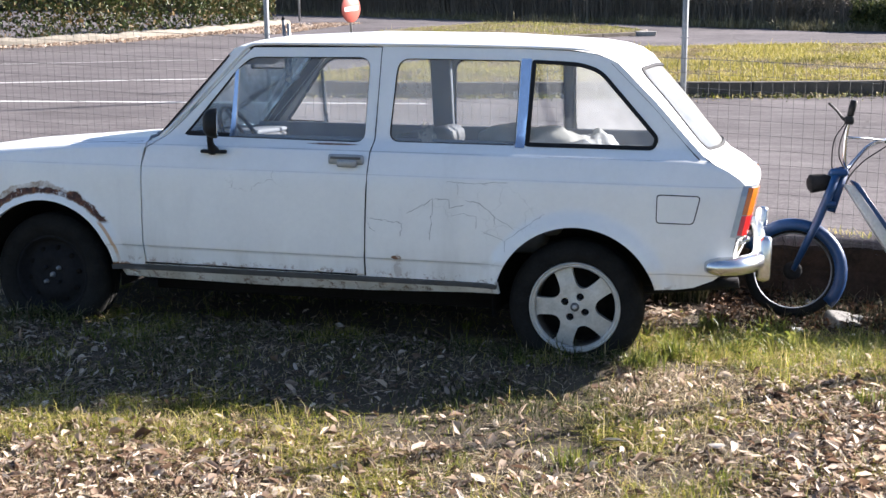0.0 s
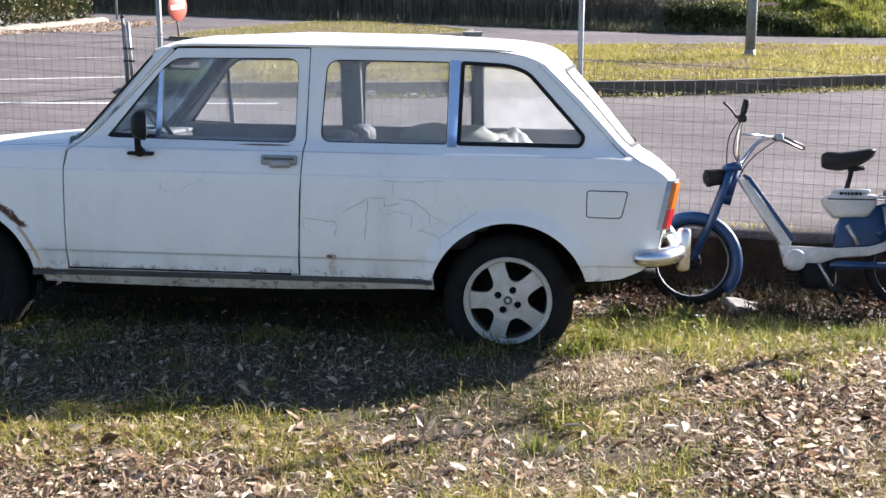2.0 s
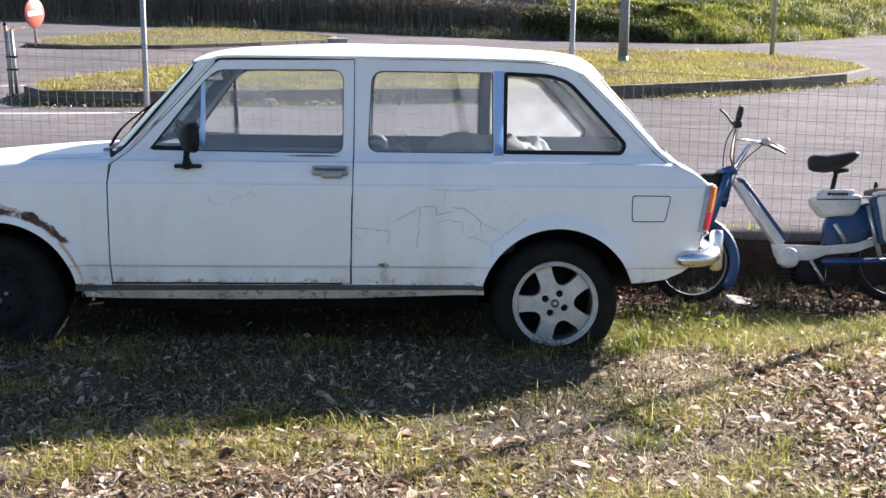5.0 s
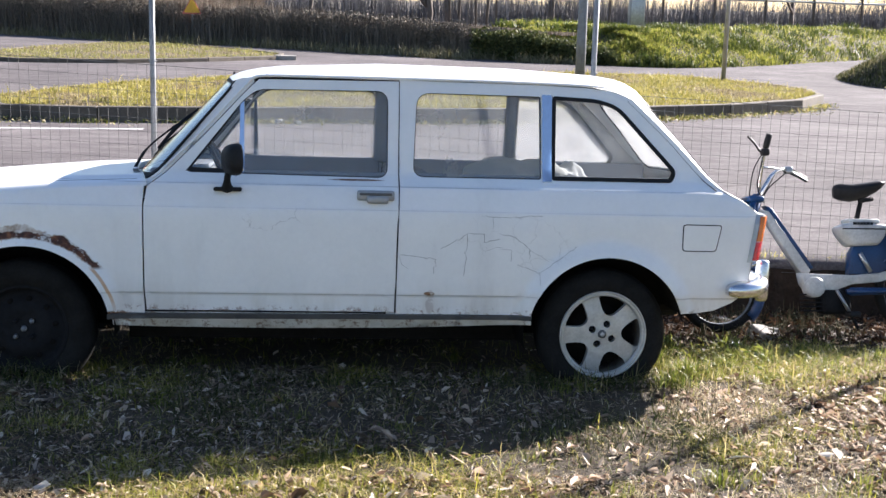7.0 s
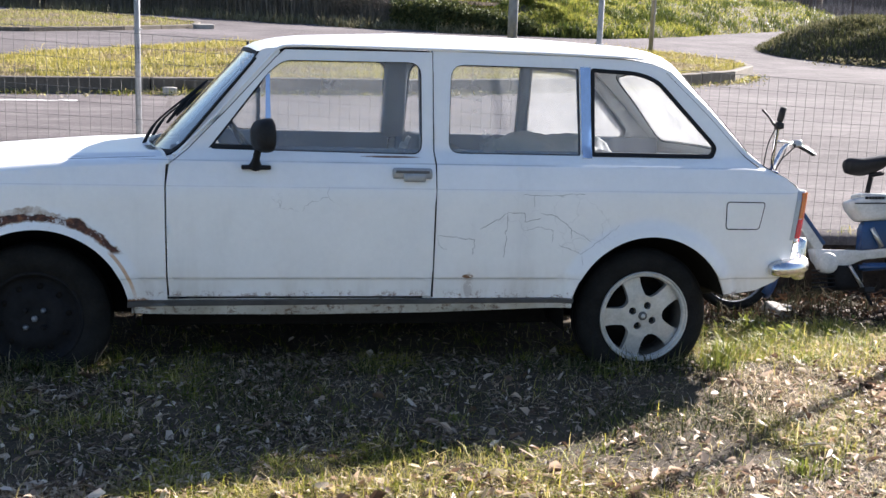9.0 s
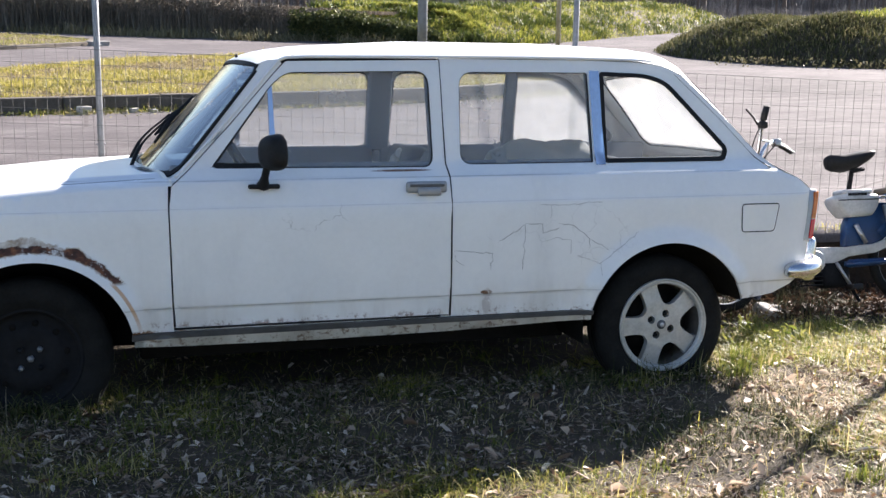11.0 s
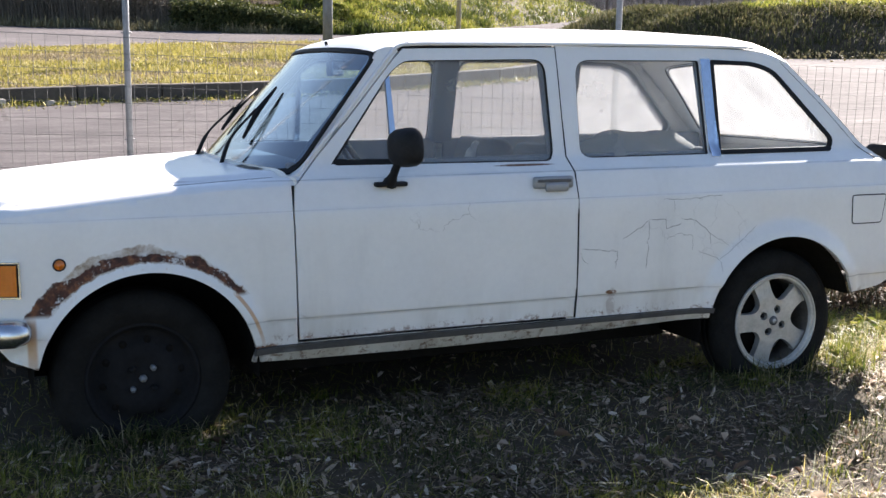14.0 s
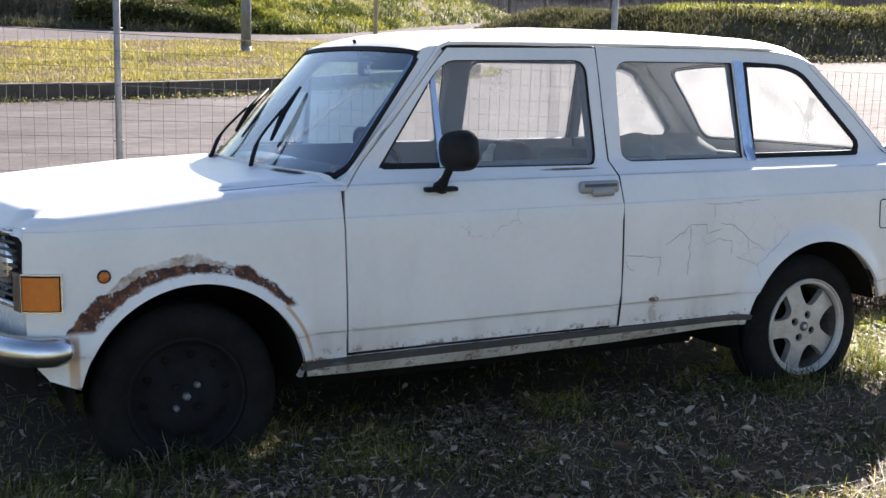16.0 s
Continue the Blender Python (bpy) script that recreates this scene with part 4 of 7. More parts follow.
# bumpers: a rounded chrome blade with ends turned round the corner
def bumper(name, xs, sign, label, tall=1.0):
    path = bend([Vector(p) for p in xs], 6)
    bm = bmesh.new()
    prof = [(0.0, -0.05), (0.028, -0.046), (0.048, -0.025), (0.052, 0.0), (0.046, 0.03), (0.024, 0.048), (0.0, 0.05), (-0.006, 0.0)]
    rings = []
    for i, p in enumerate(path):
        d = (path[min(i + 1, len(path) - 1)] - path[max(i - 1, 0)]).normalized()
        o = Vector((d.y, -d.x, 0)).normalized() * sign
        e = min(i, len(path) - 1 - i) / 5
        k = 0.45 + 0.55 * min(1, e) ** 0.5
        rings.append([bm.verts.new(p + o * a * k + Vector((0, 0, b * k * tall))) for a, b in prof])
    for a, b in zip(rings, rings[1:]):
        for k in range(len(prof)):
            bm.faces.new((a[k], a[(k + 1) % len(prof)], b[(k + 1) % len(prof)], b[k]))
    bm.faces.new(rings[0]), bm.faces.new(rings[-1][::-1])
    bmesh.ops.recalc_face_normals(bm, faces=bm.faces)
    return part(name, bm, M_CHROME, CAR, label)


F2 = 2 * YC
rb = bumper("rear_bumper", [(0.525, -0.03, 0.490), (0.60, -0.032, 0.494), (0.66, 0.0, 0.498), (0.705, 0.10, 0.50), (0.715, 0.3, 0.50), (0.72, YC, 0.50), (0.715, F2 - 0.3, 0.50), (0.705, F2 - 0.10, 0.50), (0.67, F2, 0.498), (0.60, F2 + 0.032, 0.494), (0.525, F2 + 0.03, 0.490)], 1, "dented chrome rear bumper", 0.75)
for y in (0.16, F2 - 0.16):
    part("overrider", add_box(bmesh.new(), 0.725, 0.785, y - 0.024, y + 0.024, 0.41, 0.60, 0.02), M_CHROME, rb, "chrome bumper overrider")
part("bumper_iron", tube([(0.60, 0.1, 0.47), (0.66, 0.08, 0.58), (0.69, 0.07, 0.60)], 0.012, 6), M_CHROME, rb)
bumper("front_bumper", [(-2.79, -0.028, 0.474), (-2.845, -0.03, 0.472), (-2.905, 0.01, 0.47), (-2.96, 0.11, 0.468), (-2.995, 0.3, 0.466), (-3.01, YC, 0.466), (-2.995, F2 - 0.3, 0.466), (-2.96, F2 - 0.11, 0.468), (-2.905, F2 - 0.01, 0.47), (-2.845, F2 + 0.03, 0.472), (-2.79, F2 + 0.028, 0.474)], -1, "chrome front bumper", 0.85)


# nose: grille panel, lamps
def nose_at(u, v):
    z = 0.40 + 0.40 * v
    c = 1 - abs(u) ** 3
    return Vector((-2.905 - 0.075 * c + 0.03 * (1 - v), YC + u * (YC - 0.13), z))


part("front_panel", net(nose_at, np.linspace(-1, 1, 25), np.linspace(0, 0.45, 4)), M_PAINT, CAR)
# dark sheet added below the nose, in place of shade, against sunlit ground
part("nose_shade_sheet", net(nose_at, np.linspace(-1, 1, 25), np.linspace(-0.25, -0.01, 4)), M_DARK, CAR, "dark sheet added under the nose for shade")
gr = part("grille", net(lambda u, v: nose_at(u * 0.97, 0.45 + 0.55 * v) + Vector((0.03, 0, 0)), np.linspace(-1, 1, 17), np.linspace(0, 1, 3)), M_BLACKP, CAR, "black grille with horizontal bars")
for k in range(9):
    v = 0.50 + 0.46 * k / 8
    part("grille_bar", tube([nose_at(u * 0.97, v) for u in np.linspace(-1, 1, 17)], 0.005, 5), M_GREYTRIM, gr)
part("grille_frame", tube([nose_at(u, 0.985) + Vector((-0.01, 0, 0.0)) for u in np.linspace(-1, 1, 21)] , 0.010, 6), M_CHROME, gr, "bright grille frame")
part("grille_frame", tube([nose_at(u, 0.44) + Vector((-0.01, 0, 0.0)) for u in np.linspace(-1, 1, 21)] , 0.010, 6), M_CHROME, gr, "bright grille frame")
for u in (-0.72, 0.72):
    c = nose_at(u, 0.72)
    hl = part("headlamp", lathe([(0.0, -0.035), (0.05, -0.03), (0.082, -0.012), (0.088, 0.02)], 24, "x", c + Vector((0.035, 0, 0))), M_GALV, CAR, "round headlamp")
    part("headlamp_ring", lathe([(0.083, -0.018), (0.092, -0.02), (0.096, 0.0), (0.09, 0.02)], 24, "x", c + Vector((0.035, 0, 0))), M_CHROME, hl)
for far in (False, True):
    w = (lambda y: 2 * YC - y) if far else (lambda y: y)

    def wrap(z0, z1, x0, x1, out):
        bm = bmesh.new()
        cols_ = []
        for x in np.linspace(x1, x0, 7):
            y = side_y(x, 0.65)
            cols_.append((x, y - out))
        cols_.append((x0 - 0.012, side_y(x0, 0.65) + 0.05))
        va, vb = [bm.verts.new((a, w(b), z0)) for a, b in cols_], [bm.verts.new((a, w(b), z1)) for a, b in cols_]
        for i in range(len(cols_) - 1):
            bm.faces.new((va[i], va[i + 1], vb[i + 1], vb[i]))
        back = [bm.verts.new((x1 - 0.02, w(0.09), z)) for z in (z0, z1)]
        bm.faces.new(va + [back[0]]), bm.faces.new(vb + [back[1]])
        bm.faces.new((va[0], vb[0], back[1], back[0]))
        bmesh.ops.recalc_face_normals(bm, faces=bm.faces)
        return bm
    il = part("front_indicator", wrap(0.578, 0.690, -2.918, -2.812, 0.008), M_CHROME, CAR, "amber front indicator in a chrome and black frame", False)
    part("indicator_frame", wrap(0.583, 0.685, -2.916, -2.818, 0.011), M_BLACKP, il, "black frame", False)
    part("indicator_lens", wrap(0.587, 0.681, -2.914, -2.823, 0.017), M_AMBER, il, "amber lens", False)
    c = Vector((-2.697, w(side_y(-2.697, 0.675)), 0.675))
    sgn = 1 if far else -1
    part("side_marker", lathe([(0.0, sgn * 0.014), (0.010, sgn * 0.012), (0.0145, sgn * 0.006), (0.016, sgn * 0.002), (0.018, -sgn * 0.002)], 20, "y", c), M_AMBER, CAR, "small round amber side marker")
    part("marker_ring", lathe([(0.0155, sgn * 0.001), (0.0165, sgn * 0.005), (0.0195, sgn * 0.003), (0.0205, -sgn * 0.003)], 20, "y", c), M_BLACKP, CAR)


# wheels
def tyre_bm(r=0.292, wdt=0.165):
    h = wdt / 2
    prof = [(0.186, -h + 0.012), (0.20, -h + 0.004), (0.225, -h - 0.004), (0.25, -h), (0.272, -h + 0.012), (0.284, -h + 0.026), (r, -h + 0.042), (r + 0.001, -0.02), (r - 0.006, -0.019), (r - 0.006, -0.014), (r + 0.001, -0.013),
            (r + 0.001, 0.013), (r - 0.006, 0.014), (r - 0.006, 0.019), (r + 0.001, 0.02), (r, h - 0.042), (0.284, h - 0.026), (0.25, h), (0.2, h - 0.004), (0.186, h - 0.012)]
    return lathe(prof, 56, "y")


def alloy_wheel(name, at, flip, turn=0.0):
    wh = part(name, tyre_bm(), M_TYRE, CAR, "black tyre on a five-spoke alloy wheel")
    wh.matrix_basis = Matrix.Translation(at) @ (Matrix.Rotation(math.pi, 4, "Z") if flip else Matrix.Identity(4)) @ Matrix.Rotation(turn, 4, "Y") @ Matrix.Diagonal((0.97, 1.0, 0.97, 1.0))
    part("rim", lathe([(0.191, -0.070), (0.198, -0.078), (0.197, -0.085), (0.192, -0.087), (0.1885, -0.083), (0.1875, -0.078), (0.184, -0.083), (0.177, -0.080), (0.173, -0.066)], 56, "y"), M_ALLOY, wh, "worn silver alloy rim")
    part("rim_barrel", lathe([(0.1815, -0.072), (0.177, -0.055), (0.174, -0.03), (0.170, 0.05), (0.19, 0.07)], 56, "y"), M_RIMDIRT, wh, "rim barrel brown with brake dust")
    part("brake_drum", lathe([(0.0, 0.005), (0.12, 0.005), (0.125, 0.04), (0.172, 0.05)], 32, "y"), M_DARK, wh)
    # spokes: one star-shaped casting with openings between, each spoke wide at the rim
    out = []
    for k in range(5):
        a = radians(90 + 72 * k)
        for da, r in ((-15.5, 0.176), (-8, 0.178), (8, 0.178), (15.5, 0.176), (13.5, 0.166), (14.2, 0.15), (16.5, 0.125), (20.5, 0.104), (26, 0.092), (36, 0.087), (46, 0.092), (51.5, 0.104), (55.5, 0.125), (57.8, 0.15), (58.5, 0.166)):
            out.append((r * math.cos(a + radians(da)), r * math.sin(a + radians(da))))
    holes = [[(0.049 * math.cos(radians(45 + 90 * k)) + 0.0165 * math.cos(b), 0.049 * math.sin(radians(45 + 90 * k)) + 0.0165 * math.sin(b)) for b in np.linspace(0, 2 * math.pi, 13)[:-1]] for k in range(4)]

    def face(a, b):
        r = math.hypot(a, b)
        return Vector((a, -0.066 + 0.020 * (1 - math.cos(min(1, r / 0.18) * math.pi)) * 0.5 - 0.008 * span01(r, 0.06, 0.1), b))
    gx = np.linspace(-0.17, 0.17, 16)
    part("spokes", sheet(out, holes, face, gx, gx, 0.02, Vector((0, 0.03, 0)), False), M_ALLOY, wh, "silver five-spoke wheel centre")
    for k in range(4):
        a = radians(45 + 90 * k)
        part("wheel_bolt", lathe([(0.0, -0.056), (0.0085, -0.056), (0.009, -0.03)], 8, "y", (0.049 * math.cos(a), 0, 0.049 * math.sin(a))), M_STEELB, wh)
    cap = part("centre_cap", lathe([(0.0, -0.074), (0.012, -0.0735), (0.019, -0.069), (0.021, -0.06)], 24, "y"), M_GREYTRIM, wh, "dark round centre cap")
    part("cap_badge", lathe([(0.0, -0.0755), (0.009, -0.075), (0.010, -0.073)], 16, "y"), M_ALLOY, cap)
    return wh


def steel_wheel(name, at, flip):
    wh = part(name, tyre_bm(0.288), M_TYRE, CAR, "black tyre on a black steel wheel")
    wh.matrix_basis = Matrix.Translation(at) @ (Matrix.Rotation(math.pi, 4, "Z") if flip else Matrix.Identity(4))
    part("rim", lathe([(0.186, -0.066), (0.178, -0.073), (0.172, -0.066), (0.166, -0.045), (0.155, -0.03), (0.138, -0.034), (0.118, -0.046), (0.108, -0.056), (0.06, -0.060), (0.05, -0.052), (0.032, -0.054), (0.0, -0.054)], 48, "y"), M_STEELB, wh, "dull black steel wheel")
    for k in range(10):
        a = radians(36 * k + 9)
        part("wheel_slot", lathe([(0.0, -0.0475), (0.0115, -0.0475), (0.013, -0.036)], 10, "y", (0.126 * math.cos(a), 0.0, 0.126 * math.sin(a))), M_DARK, wh)
    for k in range(4):
        a = radians(45 + 90 * k)
        part("wheel_nut", lathe([(0.0, -0.074), (0.008, -0.073), (0.0105, -0.066), (0.011, -0.052)], 6, "y", (0.047 * math.cos(a), 0, 0.047 * math.sin(a))), M_POST if k in (0, 2) else M_STEELB, wh)
    part("hub_nut", lathe([(0.0, -0.072), (0.011, -0.071), (0.013, -0.06), (0.014, -0.05)], 6, "y"), M_POST, wh)
    return wh


alloy_wheel("rear_wheel", (0.0, 0.085, 0.281), False, radians(-20))
alloy_wheel("rear_wheel", (0.0, F2 - 0.085, 0.281), True, radians(40))
steel_wheel("front_wheel", (-2.448, 0.10, 0.279), False)
steel_wheel("front_wheel", (-2.448, F2 - 0.10, 0.279), True)

# floor, engine bay mass and axle: all that closes the car below
# pans are shaped extra low and wide to block sunlit ground beyond
for x0, x1, z0, z1, y, y1 in ((-2.06, -0.31, 0.19, 0.355, 0.32, F2 - 0.06), (-0.30, 0.16, 0.22, 0.47, 0.34, F2 - 0.18), (0.17, 0.5, 0.33, 0.47, 0.34, F2 - 0.3), (-2.76, -2.07, 0.27, 0.74, 0.33, F2 - 0.33)):
    part("floor_pan", add_box(bmesh.new(), x0, x1, y, y1, z0, z1, 0.01), M_DARK, CAR, "dark underbody")
part("rear_axle", tube([(0, 0.12, 0.281), (0, F2 - 0.12, 0.281)], 0.04, 10), M_DARK, CAR)
part("exhaust", tube(bend([(-1.8, 0.5, 0.25), (-0.6, 0.45, 0.25), (0.2, 0.42, 0.30), (0.66, 0.40, 0.36)], 5), 0.024, 8), M_STEELB, CAR, "rusty exhaust pipe")

# inside: dashboard, wheel, seats, mirror, load bay
dash = part("dashboard", add_box(bmesh.new(), -1.90, -1.74, 0.13, F2 - 0.13, 0.70, 0.915, 0.05), M_SEAT, CAR, "dark dashboard")
part("dash_top", add_box(bmesh.new(), -1.90, -1.76, 0.12, F2 - 0.12, 0.905, 0.93, 0.01), M_TRIMGREY, dash)
steer = part("steering_wheel", lathe([(0.178 + 0.011 * math.cos(a), 0.011 * math.sin(a)) for a in np.linspace(0, 2 * math.pi, 9)[:-1]], 32, "x", (0, 0, 0), True), M_BLACKP, CAR, "thin black steering wheel")
steer.matrix_basis = Matrix.Translation((-1.63, 0.375, 0.905)) @ Matrix.Rotation(radians(-30), 4, "Y")
for a in (radians(-160), radians(-20), radians(90)):
    part("wheel_spoke", tube([(0.02, 0, 0), (0.0, 0.17 * math.cos(a), 0.17 * math.sin(a))], 0.009, 6), M_GREYTRIM, steer)
part("steering_column", tube([(0.02, 0, 0), (-0.2, 0, 0.0)], 0.028, 8), M_BLACKP, steer)
mm = Matrix.Translation((-1.6, 0.62, 1.27)) @ Matrix.Rotation(radians(-30), 4, "Z")
inm = part("inside_mirror", add_box(bmesh.new(), -0.02, 0.004, -0.1, 0.1, -0.03, 0.03, 0.01, mm), M_BLACKP, CAR, "black framed rear-view mirror")
part("mirror_face", add_box(bmesh.new(), 0.002, 0.006, -0.092, 0.092, -0.023, 0.023, 0.001, mm), M_CHROME, inm, "mirror glass")
part("mirror_stalk", tube([(-1.612, 0.625, 1.29), (-1.63, 0.66, 1.37)], 0.007, 6), M_BLACKP, inm)
for y in (0.42, F2 - 0.42):
    part("sun_visor", add_box(bmesh.new(), -1.60, -1.44, y - 0.2, y + 0.2, 1.315, 1.335, 0.008, Matrix.Translation((-1.5, 0, 1.32)) @ Matrix.Rotation(radians(-34 if y < YC else 10), 4, "Y") @ Matrix.Translation((1.5, 0, -1.32))), M_TRIMGREY, CAR, "grey sun visor")


def seat(y0, y1, x0, back, label):
    s = part("front_seat" if x0 < -1 else "rear_bench", add_box(bmesh.new(), x0, x0 + 0.46, y0, y1, 0.47, 0.62, 0.05), M_SEAT, CAR, label)
    part("seat_back", add_box(bmesh.new(), x0 + 0.40, x0 + 0.52, y0 + 0.01, y1 - 0.01, 0.55, back, 0.05, Matrix.Translation((x0 + 0.46, 0, 0.55)) @ Matrix.Rotation(radians(14), 4, "Y") @ Matrix.Translation((-x0 - 0.46, 0, -0.55))), M_SEAT, s)


seat(0.2, 0.66, -1.36, 0.985, "dark vinyl front seat")
seat(F2 - 0.66, F2 - 0.2, -1.36, 0.985, "dark vinyl front seat")
seat(0.16, F2 - 0.16, -0.62, 0.955, "dark vinyl rear bench")
part("load_floor", add_box(bmesh.new(), -0.1, 0.56, 0.13, F2 - 0.13, 0.70, 0.735, 0.008), M_TRIMGREY, CAR)

# door mirror
my = side_y(-1.60, 0.885)
mir = part("door_mirror", add_box(bmesh.new(), -1.668, -1.553, my - 0.03, my + 0.012, 0.874, 0.890, 0.006), M_BLACKP, CAR, "black plastic door mirror")
part("mirror_stem", tube(bend([(-1.613, my - 0.012, 0.886), (-1.611, my - 0.045, 0.92), (-1.603, my - 0.07, 0.965)], 4), [0.026, 0.021, 0.018, 0.016, 0.014, 0.014, 0.014, 0.014, 0.015], 10), M_BLACKP, mir)
mh = Matrix.Translation((-1.59, my - 0.085, 1.003)) @ Matrix.Rotation(radians(-68), 4, "Z") @ Matrix.Rotation(radians(-6), 4, "Y")
secs = [(0.3, 0.2, -0.034), (0.62, 0.55, -0.03), (0.85, 0.82, -0.018), (0.97, 0.96, 0.0), (1.0, 1.0, 0.02), (0.97, 0.96, 0.026)]
bm = bmesh.new()
rings = [[bm.verts.new(mh @ Vector((0.073 * a * math.copysign(abs(math.cos(q)) ** 0.6, math.cos(q)), y, 0.06 * b * math.copysign(abs(math.sin(q)) ** 0.75, math.sin(q)) + (0.012 if math.sin(q) > 0 else 0.0)))) for q in np.linspace(0, 2 * math.pi, 24, endpoint=False)] for a, b, y in secs]
for p, q in zip(rings, rings[1:]):
    for k in range(24):
        bm.faces.new((p[k], p[(k + 1) % 24], q[(k + 1) % 24], q[k]))
bm.faces.new(rings[0]), bm.faces.new(rings[-1])
bmesh.ops.recalc_face_normals(bm, faces=bm.faces)
head = part("mirror_head", bm, M_BLACKP, mir)
part("mirror_glass", add_box(bmesh.new(), -0.062, 0.062, 0.024, 0.029, -0.044, 0.044, 0.002, mh), M_CHROME, head)
# ---- ground and road ----
def ground_z(x, y):
    """The grass bank: falls gently to the ditch by the fence."""
    z = np.interp(y, [-30, -6, -2.5, -1.0, -0.6, -0.3, 0.0, 0.15, 0.4, 1.2, 1.75, 2.1, 2.6], [0.3, 0.16, 0.10, 0.068, 0.072, 0.075, 0.07, 0.05, 0.01, -0.055, -0.075, -0.06, -0.3])
    return z + 0.03 * np.clip((-0.3 - x) / 2.0, 0, 1.5)


def rough_z(x, y):
    return ground_z(x, y) + 0.016 * noise.noise(Vector((x * 1.7, y * 1.7, 3.1))) + 0.007 * noise.noise(Vector((x * 6, y * 6, 7.7)))


def fence_y(x):
    return 1.905 - 0.0944 * (x - 0.32)


def road_z(x, y):
    return np.interp(y, [1.8, 9.0, 60], [0.235, 0.0, 0.0])


xs = np.concatenate([np.linspace(-900, -12, 12), np.linspace(-10, 9, 96), np.linspace(12, 900, 12)])
ys = np.concatenate([np.linspace(-600, -9, 8), np.linspace(-7, 2.6, 66), [4, 8, 20, 60, 200, 600, 1500]])
bm = bmesh.new()
grid = [[bm.verts.new((x, y, (rough_z(x, y) if -11 < x < 10 and -8 < y < 2.6 else float(ground_z(x, y)) if y < 2.6 else -0.3 if y < 50 else -0.06))) for x in xs] for y in ys]
for i in range(len(ys) - 1):
    for j in range(len(xs) - 1):
        bm.faces.new((grid[i][j], grid[i][j + 1], grid[i + 1][j + 1], grid[i + 1][j]))
ground = tagged(part("ground", bm, M_EARTH), "earth bank with dead leaves and patchy grass", "ground", kind="structure")

bm = bmesh.new()
xr = np.concatenate([[-300, -100, -40], np.linspace(-20, 20, 41), [40, 100, 300]])
edge = lambda x: fence_y(max(-12, min(12, x))) + 0.0 + 0.03 * noise.noise(Vector((x * 1.3, 0, 0))) + 0.02 * noise.noise(Vector((x * 5, 2, 0)))
rows = []
for k, y in enumerate([0.0, 0.0, 0.4, 3, 6.9, 12, 25, 60, 90]):
    rows.append([bm.verts.new((x, (edge(x) if k < 2 else edge(x) + 0.4 if k == 2 else y + 2.1), 0.19 if k == 0 else float(road_z(x, edge(x) if k < 2 else y + 2.1)) + (0.008 * noise.noise(Vector((x, y, 0))) if k < 3 else 0))) for x in xr])
for a, b in zip(rows, rows[1:]):
    for j in range(len(xr) - 1):
        bm.faces.new((a[j], a[j + 1], b[j + 1], b[j]))
tagged(part("road", bm, M_ASPH), "worn grey asphalt yard and road with painted lines", "road", kind="structure")


def stripe(p, q, wdt):
    p, q = Vector((*p, 0)), Vector((*q, 0))
    n = Vector((-(q - p).y, (q - p).x, 0)).normalized() * wdt / 2
    bm = bmesh.new()
    k = 24
    vs = [[bm.verts.new((c.x, c.y, float(road_z(c.x, c.y)) + 0.006)) for c in (p.lerp(q, i / k) - n * (1 + 0.15 * noise.noise(Vector((i, 1, 0)))), p.lerp(q, i / k) + n * (1 + 0.15 * noise.noise(Vector((i, 9, 0)))))] for i in range(k + 1)]
    for a, b in zip(vs, vs[1:]):
        bm.faces.new((a[0], b[0], b[1], a[1]))
    return tagged(part("road_line", bm, M_WHITEPAINT), "worn white painted line on the asphalt", "road marking", kind="structure")


stripe((-15.0, 11.2), (-6.35, 14.6), 0.12)
stripe((-14.0, 16.5), (-8.3, 19.2), 0.05)
stripe((-16.0, 9.4), (-3.4, 10.62), 0.12)

bm = bmesh.new()
rows = []
for x in np.arange(-14, 14, 0.06):
    e = edge(x)
    f = lambda s, a: s * noise.noise(Vector((x * 4.3, a * 3.1, 5.0))) + 0.6 * s * noise.noise(Vector((x * 13, a * 9, 1.0)))
    rows.append([bm.verts.new(p) for p in ((x, e - 0.30 + f(0.06, 1), -0.11), (x, e - 0.13 + f(0.07, 2), -0.03 + f(0.04, 3)), (x, e - 0.06 + f(0.05, 4), 0.10 + f(0.03, 5)), (x, e - 0.02 + f(0.03, 6), 0.19 + f(0.015, 7)), (x, e + 0.05, 0.222), (x, e + 0.06, 0.1))])
for a, b in zip(rows, rows[1:]):
    for k in range(5):
        bm.faces.new((a[k], b[k], b[k + 1], a[k + 1]))
bmesh.ops.recalc_face_normals(bm, faces=bm.faces)
tagged(part("road_bank", bm, M_SOIL, None, "", False), "crumbling dark earth edge under the asphalt", "bank", kind="structure")

bm = bmesh.new()
# dark soil sheet whose colour also stands for the shade below the bank
soil = [(0.62, 0.95), (0.8, 0.80), (1.0, 0.86), (1.25, 0.78), (1.5, 0.85), (1.75, 0.78), (2.0, 0.86), (2.3, 0.80), (2.7, 0.88), (3.2, 0.83), (3.2, 1.75), (0.4, 1.85), (0.35, 1.4)]
tagged(part("bare_soil", sheet(soil, [], lambda x, y: Vector((x, y, rough_z(x, y) + 0.006 + 0.012 * noise.noise(Vector((x * 9, y * 9, 2))))), np.arange(0.4, 3.2, 0.06), np.arange(0.78, 1.9, 0.06), 0.06), M_SOIL), "bare dark soil beside the fence, darkened further for shade", "soil", kind="structure")

